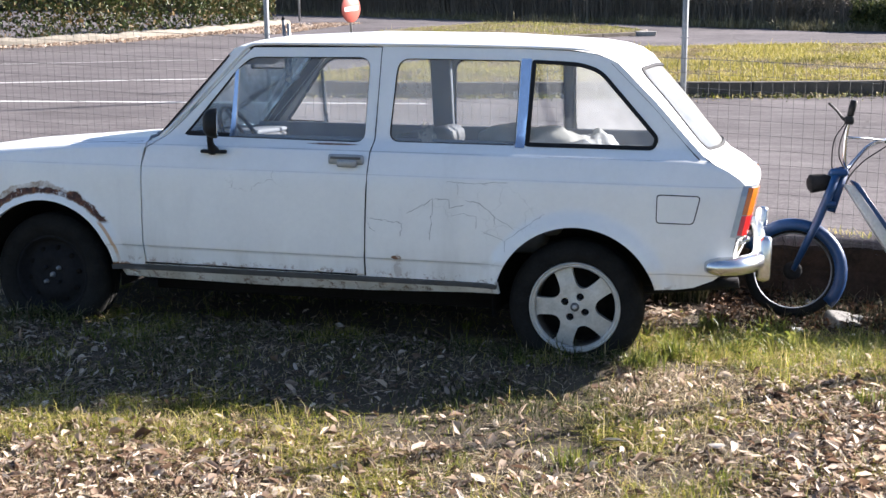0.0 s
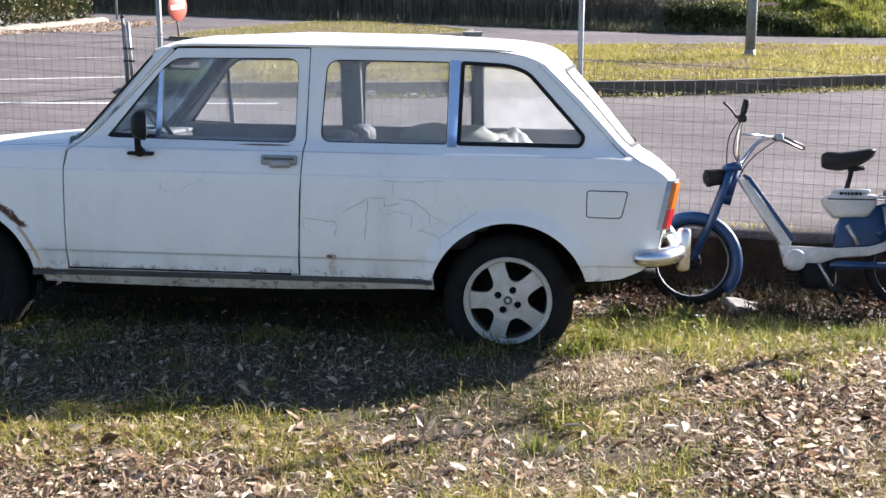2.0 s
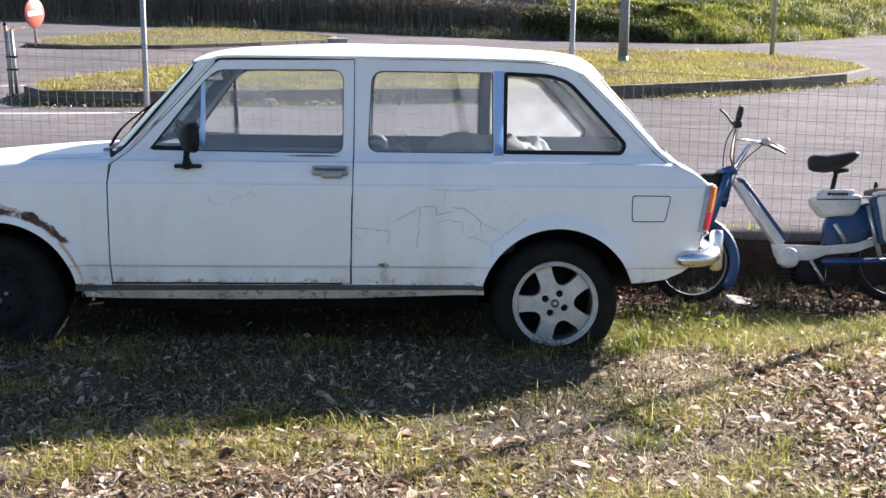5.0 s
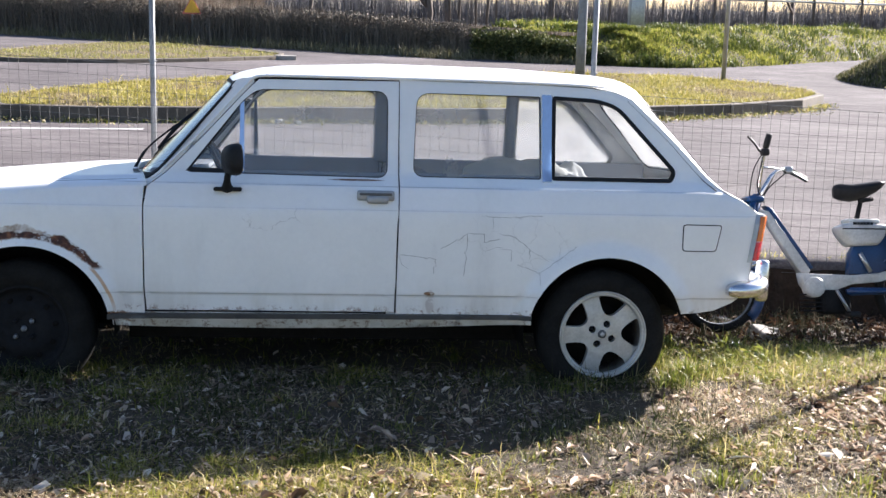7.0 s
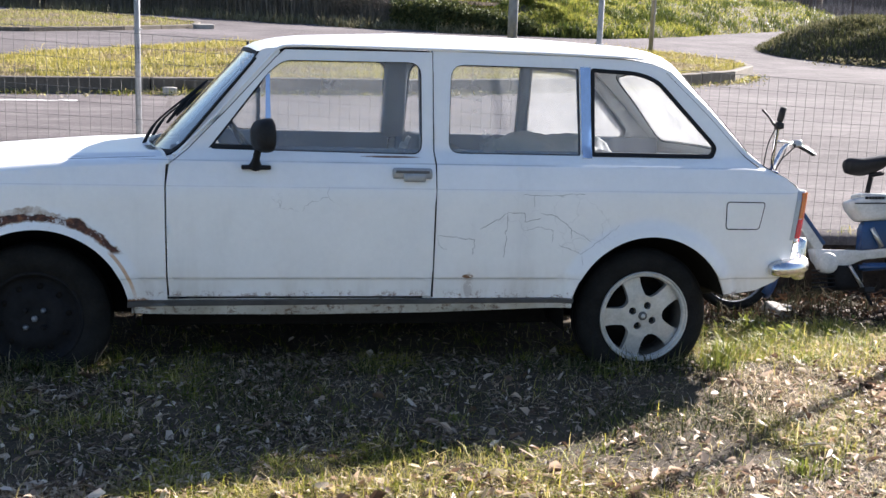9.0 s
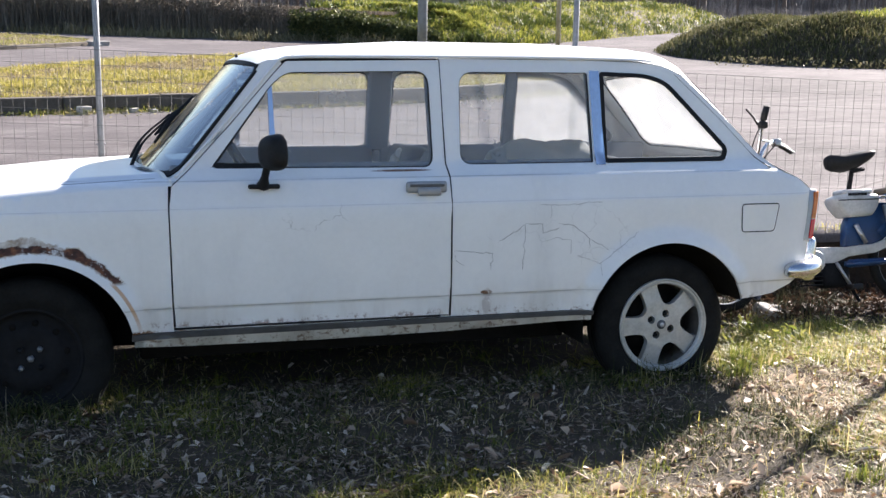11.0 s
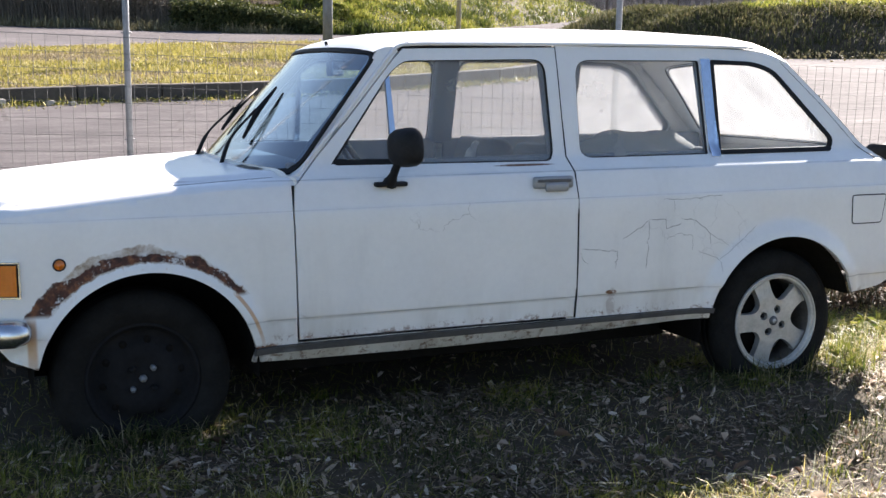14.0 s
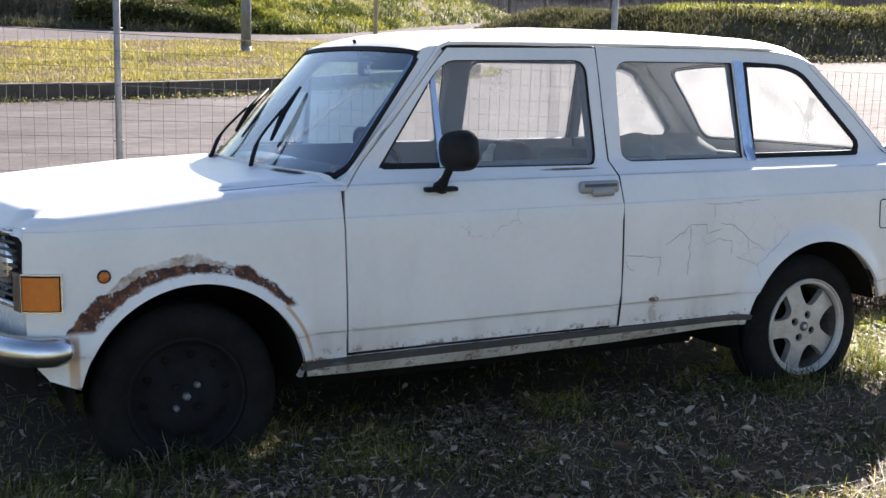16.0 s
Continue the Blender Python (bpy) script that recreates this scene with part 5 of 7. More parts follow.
# ---- traffic islands: kerbstones round a bed of grass ----
ISLAND = [(-5.9, 13.1), (-5.8, 12.2), (-5.4, 11.55), (-4.1, 11.45), (-2.6, 11.7), (-1.4, 11.95), (0.7, 12.2), (2.4, 12.65), (3.3, 13.05), (5.3, 14.1), (7.0, 15.4), (8.0, 16.9), (8.35, 18.3), (8.0, 20.2), (6.6, 22.2), (4.0, 22.4), (1.0, 21.6), (-1.6, 20.4), (-4.5, 16.4), (-5.5, 14.4)]
ISLAND2 = [(-9.5, 25.4), (-8.2, 24.7), (-6.0, 25.2), (-4.0, 26.9), (-2.3, 28.9), (-2.2, 30.6), (-3.8, 33.5), (-6.4, 35.8), (-8.0, 35.4), (-9.4, 31.0), (-9.9, 27.5)]


def island(name, poly, h):
    bm = bmesh.new()
    top = dense(poly, 0.5)
    inner = shrink(top, 0.14)
    c = Vector((sum(p[0] for p in top) / len(top), sum(p[1] for p in top) / len(top), 0))
    ring = [bm.verts.new((x, y, h - 0.03)) for x, y in inner]
    mid = [bm.verts.new((c.x + (x - c.x) * 0.6, c.y + (y - c.y) * 0.6, h - 0.02)) for x, y in inner]
    cen = bm.verts.new((c.x, c.y, h - 0.015))
    n = len(ring)
    for i in range(n):
        bm.faces.new((ring[i], ring[(i + 1) % n], mid[(i + 1) % n], mid[i]))
        bm.faces.new((mid[i], mid[(i + 1) % n], cen))
    bed = tagged(part(name, bm, M_EARTH), "grassy traffic island with concrete kerbstones", "island", kind="structure")
    stones = dense(poly, 0.95)
    for i, (p, q) in enumerate(zip(stones, stones[1:] + stones[:1])):
        p, q = Vector((*p, 0)), Vector((*q, 0))
        d = (q - p).normalized()
        ln = (q - p).length
        rot = Matrix.Translation(p) @ Matrix.Rotation(math.atan2(d.y, d.x), 4, "Z")
        dz = 0.008 * noise.noise(Vector((i * 3.3, 0, 1)))
        part("kerbstone", add_box(bmesh.new(), 0.006, ln - 0.006, 0.0, 0.14, -0.1, h + dz, 0.018, rot), M_KERB, bed, "", False)


island("traffic_island", ISLAND, 0.2)
island("far_traffic_island", ISLAND2, 0.1)


# ---- scattered leaves and blades, made as loose pieces ----
rng = np.random.default_rng(5)


def scatter_mesh(name, verts, quads, mat):
    me = bpy.data.meshes.new(name)
    me.vertices.add(len(verts))
    me.vertices.foreach_set("co", np.asarray(verts, np.float32).ravel())
    k = quads.shape[1]
    me.loops.add(quads.size)
    me.loops.foreach_set("vertex_index", quads.astype(np.int32).ravel())
    me.polygons.add(len(quads))
    me.polygons.foreach_set("loop_start", np.arange(0, quads.size, k, dtype=np.int32))
    me.update(calc_edges=True)
    me.validate()
    me.materials.append(mat)
    return me


def blades(px, py, pz, h, wdt, lean=0.5):
    """Grass: each blade bends over, three segments wide at the foot. Returns vertices and quads."""
    n = len(px)
    a = rng.uniform(0, 2 * math.pi, n)
    b = a + rng.normal(math.pi / 2, 0.4, n)
    ln = np.abs(rng.normal(0, lean, n)) * h
    dx, dy = np.cos(b) * ln, np.sin(b) * ln
    wx, wy = np.cos(a) * wdt / 2, np.sin(a) * wdt / 2
    v = np.zeros((n, 6, 3))
    for k, (f, ww, hz) in enumerate(((0, 1, 0), (0.35, 0.8, 0.6), (1, 0.12, 1))):
        for s in (0, 1):
            sg = 1 - 2 * s
            v[:, 2 * k + s, 0] = px + dx * f + sg * wx * ww
            v[:, 2 * k + s, 1] = py + dy * f + sg * wy * ww
            v[:, 2 * k + s, 2] = pz + h * hz * (1 - 0.25 * f * (ln / np.maximum(h, 1e-4)).clip(0, 2))
    base = (np.arange(n) * 6)[:, None]
    q = np.concatenate([base + [0, 1, 3, 2], base + [2, 3, 5, 4]])
    return v.reshape(-1, 3), q


def flakes(px, py, pz, size, tilt, stretch=1.6, curl=0.3):
    """Leaves: pointed, folded along the rib."""
    n = len(px)
    yaw = rng.uniform(0, 2 * math.pi, n)
    pit, rol = rng.normal(0, tilt, n), rng.normal(0, tilt, n)
    loc = np.array([[-1, 0, 0], [-0.25, -0.42, 1], [0.45, -0.36, 1], [1, 0, 0.2], [0.4, 0.38, 1], [-0.3, 0.42, 1]], float)
    p = np.repeat(loc[None], n, 0) * (size / 2)[:, None, None]
    p[:, :, :2] += rng.normal(0, 0.07, (n, 6, 2)) * size[:, None, None]
    p[:, :, 1] *= 1.7 / stretch * rng.uniform(0.45, 1.5, n)[:, None]
    p[:, :, 2] *= (curl * rng.normal(0.6, 0.7, n))[:, None]
    cy, sy, cp, sp, cr, sr = np.cos(yaw), np.sin(yaw), np.cos(pit), np.sin(pit), np.cos(rol), np.sin(rol)
    x, y, z = p[..., 0], p[..., 1], p[..., 2]
    y, z = y * cr[:, None] - z * sr[:, None], y * sr[:, None] + z * cr[:, None]
    x, z = x * cp[:, None] + z * sp[:, None], -x * sp[:, None] + z * cp[:, None]
    X = x * cy[:, None] - y * sy[:, None] + px[:, None]
    Y = x * sy[:, None] + y * cy[:, None] + py[:, None]
    v = np.stack([X, Y, z + pz[:, None]], -1)
    base = (np.arange(n) * 6)[:, None]
    q = np.concatenate([base + [0, 1, 2, 3], base + [0, 3, 4, 5]])
    return v.reshape(-1, 3), q


def noise2(px, py, sc, seed=0.0):
    return np.array([noise.noise(Vector((x * sc, y * sc, seed))) for x, y in zip(px, py)])


def gz(px, py):
    return np.array([rough_z(x, y) for x, y in zip(px, py)])


def stuff(name, vq, mat, label, cat):
    return tagged(part(name, scatter_mesh(name, *vq, mat), mat, None, "", False), label, cat, kind="stuff")


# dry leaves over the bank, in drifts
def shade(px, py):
    """Ground in the car's shade, thinned of pale leaves and straw to darken it."""
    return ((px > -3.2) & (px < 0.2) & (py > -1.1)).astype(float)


def under_car(px, py):
    return (px > -2.95) & (px < 0.6) & (py > -0.12) & (py < 1.6)


N = 300000
px, py = rng.uniform(-4.4, 3.0, N), rng.uniform(-2.4, 1.75, N)
cl = noise2(px, py, 1.1, 4.0) + 0.6 * noise2(px, py, 4.2, 14.0)
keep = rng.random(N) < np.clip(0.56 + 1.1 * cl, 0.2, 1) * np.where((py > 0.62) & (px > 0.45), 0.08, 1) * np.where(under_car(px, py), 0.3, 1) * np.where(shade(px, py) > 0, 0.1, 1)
px, py = px[keep], py[keep]
sz = rng.gamma(1.7, 0.0105, len(px)).clip(0.006, 0.06)
stuff("leaf_litter", flakes(px, py, gz(px, py) + rng.uniform(0.003, 0.022, len(px)), sz * 1.2, 0.45, 2.3, 0.32), M_LITTER, "dry pale brown leaf litter lying on the grass", "leaves")
# straw and dead stalks
N = 260000
px, py = rng.uniform(-4.4, 3.0, N), rng.uniform(-2.4, 1.5, N)
cl = noise2(px, py, 1.9, 31.0)
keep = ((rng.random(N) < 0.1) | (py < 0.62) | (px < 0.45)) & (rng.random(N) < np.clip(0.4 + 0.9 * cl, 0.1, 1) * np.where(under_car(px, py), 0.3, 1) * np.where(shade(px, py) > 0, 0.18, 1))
px, py = px[keep], py[keep]
N = len(px)
v, q = blades(px, py, gz(px, py) + 0.002, rng.uniform(0.01, 0.04, N), rng.uniform(0.0014, 0.004, N), 2.2)
stuff("dead_straw", (v, q), by_island("straw", [(0.0, (0.12, 0.085, 0.045)), (0.5, (0.42, 0.33, 0.19)), (1.0, (0.74, 0.64, 0.46))], 0.5, 0.45, 0.25), "flattened dry straw among the leaves", "straw")
# short grass in patches
N = 330000
px, py = rng.uniform(-4.4, 3.0, N), rng.uniform(-2.4, 1.05, N)
cl = noise2(px, py, 1.3, 11.0) + 0.8 * noise2(px, py, 4.0, 2.0)
tuft = np.exp(-(((px - 0.75) / 0.65) ** 2 + ((py - 0.25) / 0.5) ** 2)) * 0.9 + np.exp(-(((py + 0.05) / 0.35) ** 2)) * 0.15 - np.where((px < 0.1) & (py > 0.25), 0.8, 0)
keep = rng.random(N) < np.clip(0.1 + 2.4 * cl + tuft * 0.9 - 0.5 * shade(px, py), 0.04, 1) * np.where((py > 0.85) & (px > 0.45), 0.15, 1)
px, py, tk = px[keep], py[keep], tuft[keep]
h = rng.gamma(4, 0.009, len(px)).clip(0.012, 0.12) * (1 + 0.35 * np.clip(tk, 0, 1))
stuff("grass", blades(px, py, gz(px, py) - 0.004, h, rng.uniform(0.0018, 0.004, len(px)), 1.8), M_GRASS, "patchy short grass, half green and half dry", "grass")
# taller green tufts
tx, ty, th = [], [], []
spots = [(0.42, 0.12, 0.16), (0.62, 0.3, 0.15), (0.9, 0.42, 0.14), (1.15, 0.35, 0.13), (1.5, 0.5, 0.12), (0.3, -0.08, 0.14), (-0.2, -0.12, 0.12), (0.75, 0.0, 0.1), (2.2, 0.55, 0.14), (1.9, 0.6, 0.12), (-2.1, -0.25, 0.15), (-1.85, -0.35, 0.13), (-2.7, -0.2, 0.14), (-2.9, -0.3, 0.12), (-1.3, -0.5, 0.09), (0.55, 0.9, 0.14), (0.85, 0.75, 0.16), (2.6, 0.5, 0.12), (-2.3, -0.12, 0.13)]
spots += [(rng.uniform(0.4, 2.2), rng.uniform(0.25, 0.7), rng.uniform(0.09, 0.15)) for _ in range(16)]
spots += [(rng.uniform(-5, 3.2), rng.uniform(-2.6, 0.6), rng.uniform(0.06, 0.11)) for _ in range(70)]
for sx, sy, sh in spots:
    sh *= 0.6 if sx < 0.2 and sy > -1.1 else 1.0
    k = int(900 * sh)
    r = np.abs(rng.normal(0, 0.06, k))
    a = rng.uniform(0, 6.28, k)
    tx.append(sx + r * np.cos(a)), ty.append(sy + r * np.sin(a)), th.append(sh * rng.uniform(0.4, 1.05, k))
tx, ty, th = np.concatenate(tx), np.concatenate(ty), np.concatenate(th)
stuff("green_tufts", blades(tx, ty, gz(tx, ty) - 0.005, th * 0.8, rng.uniform(0.003, 0.006, len(tx)), 0.9), M_GREEN, "bright green tufts of grass", "grass")
# rough growth about the sunken near wheels, coloured dark for the car's shade
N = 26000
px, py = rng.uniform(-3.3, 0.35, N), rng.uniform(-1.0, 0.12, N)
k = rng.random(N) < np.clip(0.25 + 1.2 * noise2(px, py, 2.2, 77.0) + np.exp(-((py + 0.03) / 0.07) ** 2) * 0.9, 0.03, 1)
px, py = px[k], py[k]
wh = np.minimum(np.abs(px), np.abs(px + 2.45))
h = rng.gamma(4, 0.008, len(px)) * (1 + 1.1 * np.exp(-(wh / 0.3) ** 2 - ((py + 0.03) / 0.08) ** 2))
stuff("shade_weeds", blades(px, py, gz(px, py) - 0.004, h.clip(0.012, 0.13), rng.uniform(0.002, 0.006, len(px)), 1.3), by_island("shade_dark_weeds", [(0.0, (0.025, 0.035, 0.012)), (0.5, (0.06, 0.075, 0.022)), (0.85, (0.14, 0.12, 0.06)), (1.0, (0.34, 0.28, 0.18))], 0.7, 0.2, 0.1), "weeds round the wheels, coloured dark for the car's shade", "weeds")
# darker brown leaves fill the outline of the car's cast shadow, as its shade
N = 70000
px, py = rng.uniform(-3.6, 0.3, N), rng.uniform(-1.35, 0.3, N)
in_shadow = py > np.interp(px, [-3.6, -1.8, -0.8, 0.0, 0.2], [-1.2, -1.12, -0.82, -0.36, -0.15])
k = in_shadow & (rng.random(N) < np.clip(0.36 + 1.1 * noise2(px, py, 1.7, 88.0) + 0.5 * noise2(px, py, 5.3, 89.0), 0.06, 1) * np.interp(px, [-2.6, -1.6], [0.35, 1.15]))
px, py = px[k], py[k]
stuff("shadow_leaves", flakes(px, py, gz(px, py) + rng.uniform(0.002, 0.03, len(px)), rng.gamma(2.0, 0.0085, len(px)).clip(0.006, 0.045), 0.3, 3.2, 0.22), by_island("shadow_brown_leaves", [(0.0, (0.06, 0.042, 0.03)), (0.5, (0.21, 0.155, 0.115)), (0.85, (0.36, 0.29, 0.225)), (1.0, (0.54, 0.46, 0.37))], 0.7, 0.2, 0.2), "brown leaves coloured dark for the car's shadow", "leaves")
# the bank goes on all round, thinner
N = 260000
px, py = rng.uniform(-11, 10, N), rng.uniform(-11, 1.6, N)
far = np.hypot(np.maximum(np.abs(px + 0.7) - 3.7, 0), np.maximum(-2.4 - py, 0))
keep = (far > 0) & (rng.random(N) < np.clip(0.75 + 0.9 * noise2(px, py, 0.9, 61.0), 0.15, 1))
px, py = px[keep], py[keep]
k = len(px) // 2
stuff("outer_litter", flakes(px[:k], py[:k], gz(px[:k], py[:k]) + rng.uniform(0.003, 0.02, k), rng.gamma(2.2, 0.012, k).clip(0.008, 0.06), 0.35, 2.6, 0.28), M_LITTER, "dry leaves over the rest of the bank", "leaves")
k2 = len(px) - k
stuff("outer_grass", blades(px[k:], py[k:], gz(px[k:], py[k:]) - 0.004, rng.uniform(0.03, 0.1, k2), rng.uniform(0.006, 0.014, k2), 1.1), M_GRASS, "patchy grass over the rest of the bank", "grass")
# broad weeds at the car's tail
wx, wy = rng.normal(0.72, 0.2, 260), rng.normal(0.5, 0.18, 260)
stuff("broad_weeds", flakes(wx, wy, gz(wx, wy) + rng.uniform(0.02, 0.09, 260), rng.uniform(0.02, 0.045, 260), 0.6, 2.4), M_GREEN, "broad-leaved green weeds behind the car", "weeds")
# a few large bleached leaves
for k, (x, y, s) in enumerate([(0.28, -1.0, 0.12), (0.27, -0.475, 0.06), (-1.03, -0.17, 0.05), (0.62, -0.95, 0.07), (-0.62, -1.25, 0.07), (1.35, -0.55, 0.07), (1.7, -0.2, 0.08), (-0.1, -1.4, 0.08)]):
    v, q = flakes(np.array([x]), np.array([y]), gz([x], [y]) + 0.03, np.array([s * 0.9]), 0.12, 2.4, 0.2)
    tagged(part("fallen_leaf", scatter_mesh("fallen_leaf", v, q, plain("bleached_leaf", (0.5, 0.45, 0.38), 0.8, 0, 0.2, 20, 90)), M_LITTER, None, "", False), "large bleached dry leaf on the grass", "leaf", "fallen leaves")

# rubble at the foot of the bank
def rubble(x, y, sx, sy, sz, rz, mat, label, tilt=0):
    bm = add_box(bmesh.new(), -sx / 2, sx / 2, -sy / 2, sy / 2, 0, sz, min(sx, sy, sz) * 0.16)
    bmesh.ops.subdivide_edges(bm, edges=bm.edges[:], cuts=1, use_grid_fill=True)
    for v in bm.verts:
        v.co += Vector(noise.noise_vector(v.co * 14 + Vector((x * 9, y * 5, 0)))) * min(sx, sy, sz) * 0.16
    ob = part("rubble_block", bm, mat, None, "", False)
    ob.matrix_world = pose(x, y, float(ground_z(x, y)) - 0.015, tilt, tilt * 0.6, rz)
    return tagged(ob, label, "rubble", "rubble by the fence")


rubble(1.15, 1.16, 0.15, 0.12, 0.07, 35, M_CONC, "broken grey concrete block on the earth", 18)
rubble(1.22, 1.22, 0.10, 0.07, 0.06, 10, M_CONC, "broken grey concrete block on the earth", -8)
rubble(1.55, 1.15, 0.34, 0.22, 0.03, -8, M_BARK, "flat dirty slab of broken concrete", 4)
rubble(1.88, 1.2, 0.24, 0.16, 0.03, 14, M_BARK, "flat dirty slab of broken concrete", -3)
rubble(0.94, 0.98, 0.055, 0.05, 0.03, 0, M_SIGNWHITE, "small white chip of rubble")
for k in range(26):
    x, y = rng.uniform(0.95, 3.0), rng.uniform(1.5, 1.85)
    s = rng.uniform(0.04, 0.12)
    rubble(x, y, s, s * rng.uniform(0.6, 1), s * rng.uniform(0.4, 0.7), rng.uniform(0, 180), M_BARK if k % 3 else M_CONC, "clod of earth and stone at the foot of the bank", 10)
px, py = rng.uniform(-10, 8, 9000), rng.uniform(0, 0.34, 9000)
py = fence_y(px) - 0.03 + py
bz = np.interp(py - fence_y(px), [0, 0.12, 0.2, 0.4], [0.1, 0.2, 0.225, 0.22])
hh = rng.uniform(0.01, 0.05, len(px)) * (noise2(px, py, 2.2, 8.0) > -0.05)
stuff("bank_grass", blades(px, py, bz, hh + 0.004, rng.uniform(0.002, 0.004, len(px)), 0.9), M_GRASS, "thin dry grass along the edge of the asphalt", "grass")

px, py = rng.uniform(0.5, 3.4, 5000), rng.uniform(0.95, 1.85, 5000)
k = noise2(px, py, 2.4, 44.0) > -0.1
px, py = px[k], py[k]
stuff("ditch_weeds", blades(px, py, gz(px, py) - 0.005, rng.uniform(0.03, 0.14, len(px)), rng.uniform(0.003, 0.008, len(px)), 0.9), M_THICKET, "dark weeds and dead stalks in the ditch by the fence", "weeds")
px, py = rng.uniform(0.5, 3.4, 5000), rng.uniform(0.95, 1.85, 5000)
stuff("ditch_leaves", flakes(px, py, gz(px, py) + rng.uniform(0.005, 0.05, 5000), rng.uniform(0.015, 0.05, 5000), 0.6, 2.2, 0.4), by_island("brown_leaves", [(0, (0.03, 0.018, 0.012)), (0.6, (0.1, 0.055, 0.03)), (1, (0.2, 0.12, 0.07))], 0.7, 0.1, 0.2), "dark brown fallen leaves in the ditch", "leaves")

# unseen weeds, added behind the car to hide sunlit ground below it
px, py = rng.uniform(-3.6, 0.5, 9000), rng.uniform(1.42, 1.8, 9000)
stuff("gap_screen_weeds", blades(px, py, gz(px, py) - 0.01, rng.uniform(0.1, 0.3, 9000), rng.uniform(0.004, 0.01, 9000), 0.5), M_THICKET, "unseen dark weeds added to darken the gap under the car", "weeds")

# ---- fence: posts and welded mesh ----
FENCE = thing("wire_fence", None, "galvanised post and welded wire mesh fence beside the road", "fence")
FX = [0.32 + 2.49 * k for k in range(-5, 1)] + [3.40, 5.89, 8.38, 10.87]
for x in FX:
    y = fence_y(x)
    h = 2.6 if x > 3 else 2.3
    bm = tube([(x, y, -0.1), (x, y, h)], 0.024 if x > 3 else 0.016, 10)
    for z in (0.3, 0.8, 1.3):
        add_tube(bm, [(x - 0.024, y - 0.004, z), (x + 0.024, y - 0.004, z)], 0.004, 5)
    part("fence_post", bm, M_POST, FENCE)
M_WIRE = plain("fence_wire", (0.1, 0.1, 0.1), 0.6, 0.3, 0.3, 10, 60)
MESH_TOP, MESH_BOT, MESH_FALL = 1.2, 0.2, -0.0365


def wires(x0, x1):
    v, q = [], []

    def rod(a, b, r):
        a, b = np.array(a), np.array(b)
        d = b - a
        if abs(d[2]) > 0.5:
            o1, o2, o3 = (r, 0, 0), (-r * 0.5, r * 0.87, 0), (-r * 0.5, -r * 0.87, 0)
        else:
            o1, o2, o3 = (0, 0, r), (0, r * 0.87, -r * 0.5), (0, -r * 0.87, -r * 0.5)
        s = len(v)
        for p in (a, b):
            for o in (o1, o2, o3):
                v.append(p + np.array(o))
        for k in range(3):
            q.append((s + k, s + (k + 1) % 3, s + 3 + (k + 1) % 3, s + 3 + k))
    for x in np.arange(x0 + 0.025, x1, 0.0553):
        j = 0.003 * noise.noise(Vector((x * 3, 0, 0)))
        rod((x + j, fence_y(x) - 0.024, MESH_BOT), (x, fence_y(x) - 0.024, MESH_TOP + MESH_FALL * x), 0.0013)
    zs = np.arange(MESH_TOP, MESH_BOT - 0.01, -0.077)
    for z in zs:
        segs = np.linspace(x0, x1, 9)
        for a, b in zip(segs, segs[1:]):
            za, zb = (max(0.18, z + MESH_FALL * c) + 0.006 * noise.noise(Vector((c * 0.9, z * 2, 5))) for c in (a, b))
            rod((a, fence_y(a) - 0.025, za), (b, fence_y(b) - 0.025, zb), 0.0022 if z == MESH_TOP else 0.0014)
    return np.array(v), np.array(q)


for a, b in zip(FX, FX[1:]):
    part("mesh_panel", scatter_mesh("mesh_panel", *wires(a, b), M_WIRE), M_WIRE, FENCE, "thin welded wire mesh", False)
# ---- moped leaning by the fence ----
MOPED = thing("moped", pose(0.945, 1.17, -0.022, -15, 0, 0), "old blue and white moped leaning on the fence, with pannier", "moped")
WB, WR, FWX = 1.075, 0.23, -0.03


def spoked(name, x, turn):
    wh = part(name, lathe([(WR - 0.046, -0.016), (WR - 0.03, -0.026), (WR - 0.01, -0.024), (WR, -0.008), (WR, 0.008), (WR - 0.01, 0.024), (WR - 0.03, 0.026), (WR - 0.046, 0.016)], 48, "y"), M_TYRE, MOPED, "thin black tyre on a spoked wheel")
    wh.matrix_basis = Matrix.Translation((x, 0, WR)) @ Matrix.Rotation(turn, 4, "Y")
    part("rim", lathe([(WR - 0.046, -0.017), (WR - 0.037, -0.019), (WR - 0.044, -0.010), (WR - 0.05, 0.0), (WR - 0.044, 0.010), (WR - 0.037, 0.019), (WR - 0.046, 0.017)], 48, "y"), M_POST, wh, "dull metal rim")
    part("hub", lathe([(0.0, -0.04), (0.03, -0.04), (0.045, -0.03), (0.045, 0.03), (0.03, 0.04), (0.0, 0.04)], 20, "y"), M_STEELB, wh)
    for k in range(18):
        a, s = 2 * math.pi * k / 18, 1 if k % 2 else -1
        b = a + 0.35 * (1 if k % 4 < 2 else -1)
        part("spoke", tube([(0.042 * math.cos(a), 0.026 * s, 0.042 * math.sin(a)), ((WR - 0.048) * math.cos(b), 0.0, (WR - 0.048) * math.sin(b))], 0.0011, 4), M_STEELB, wh)
    return wh


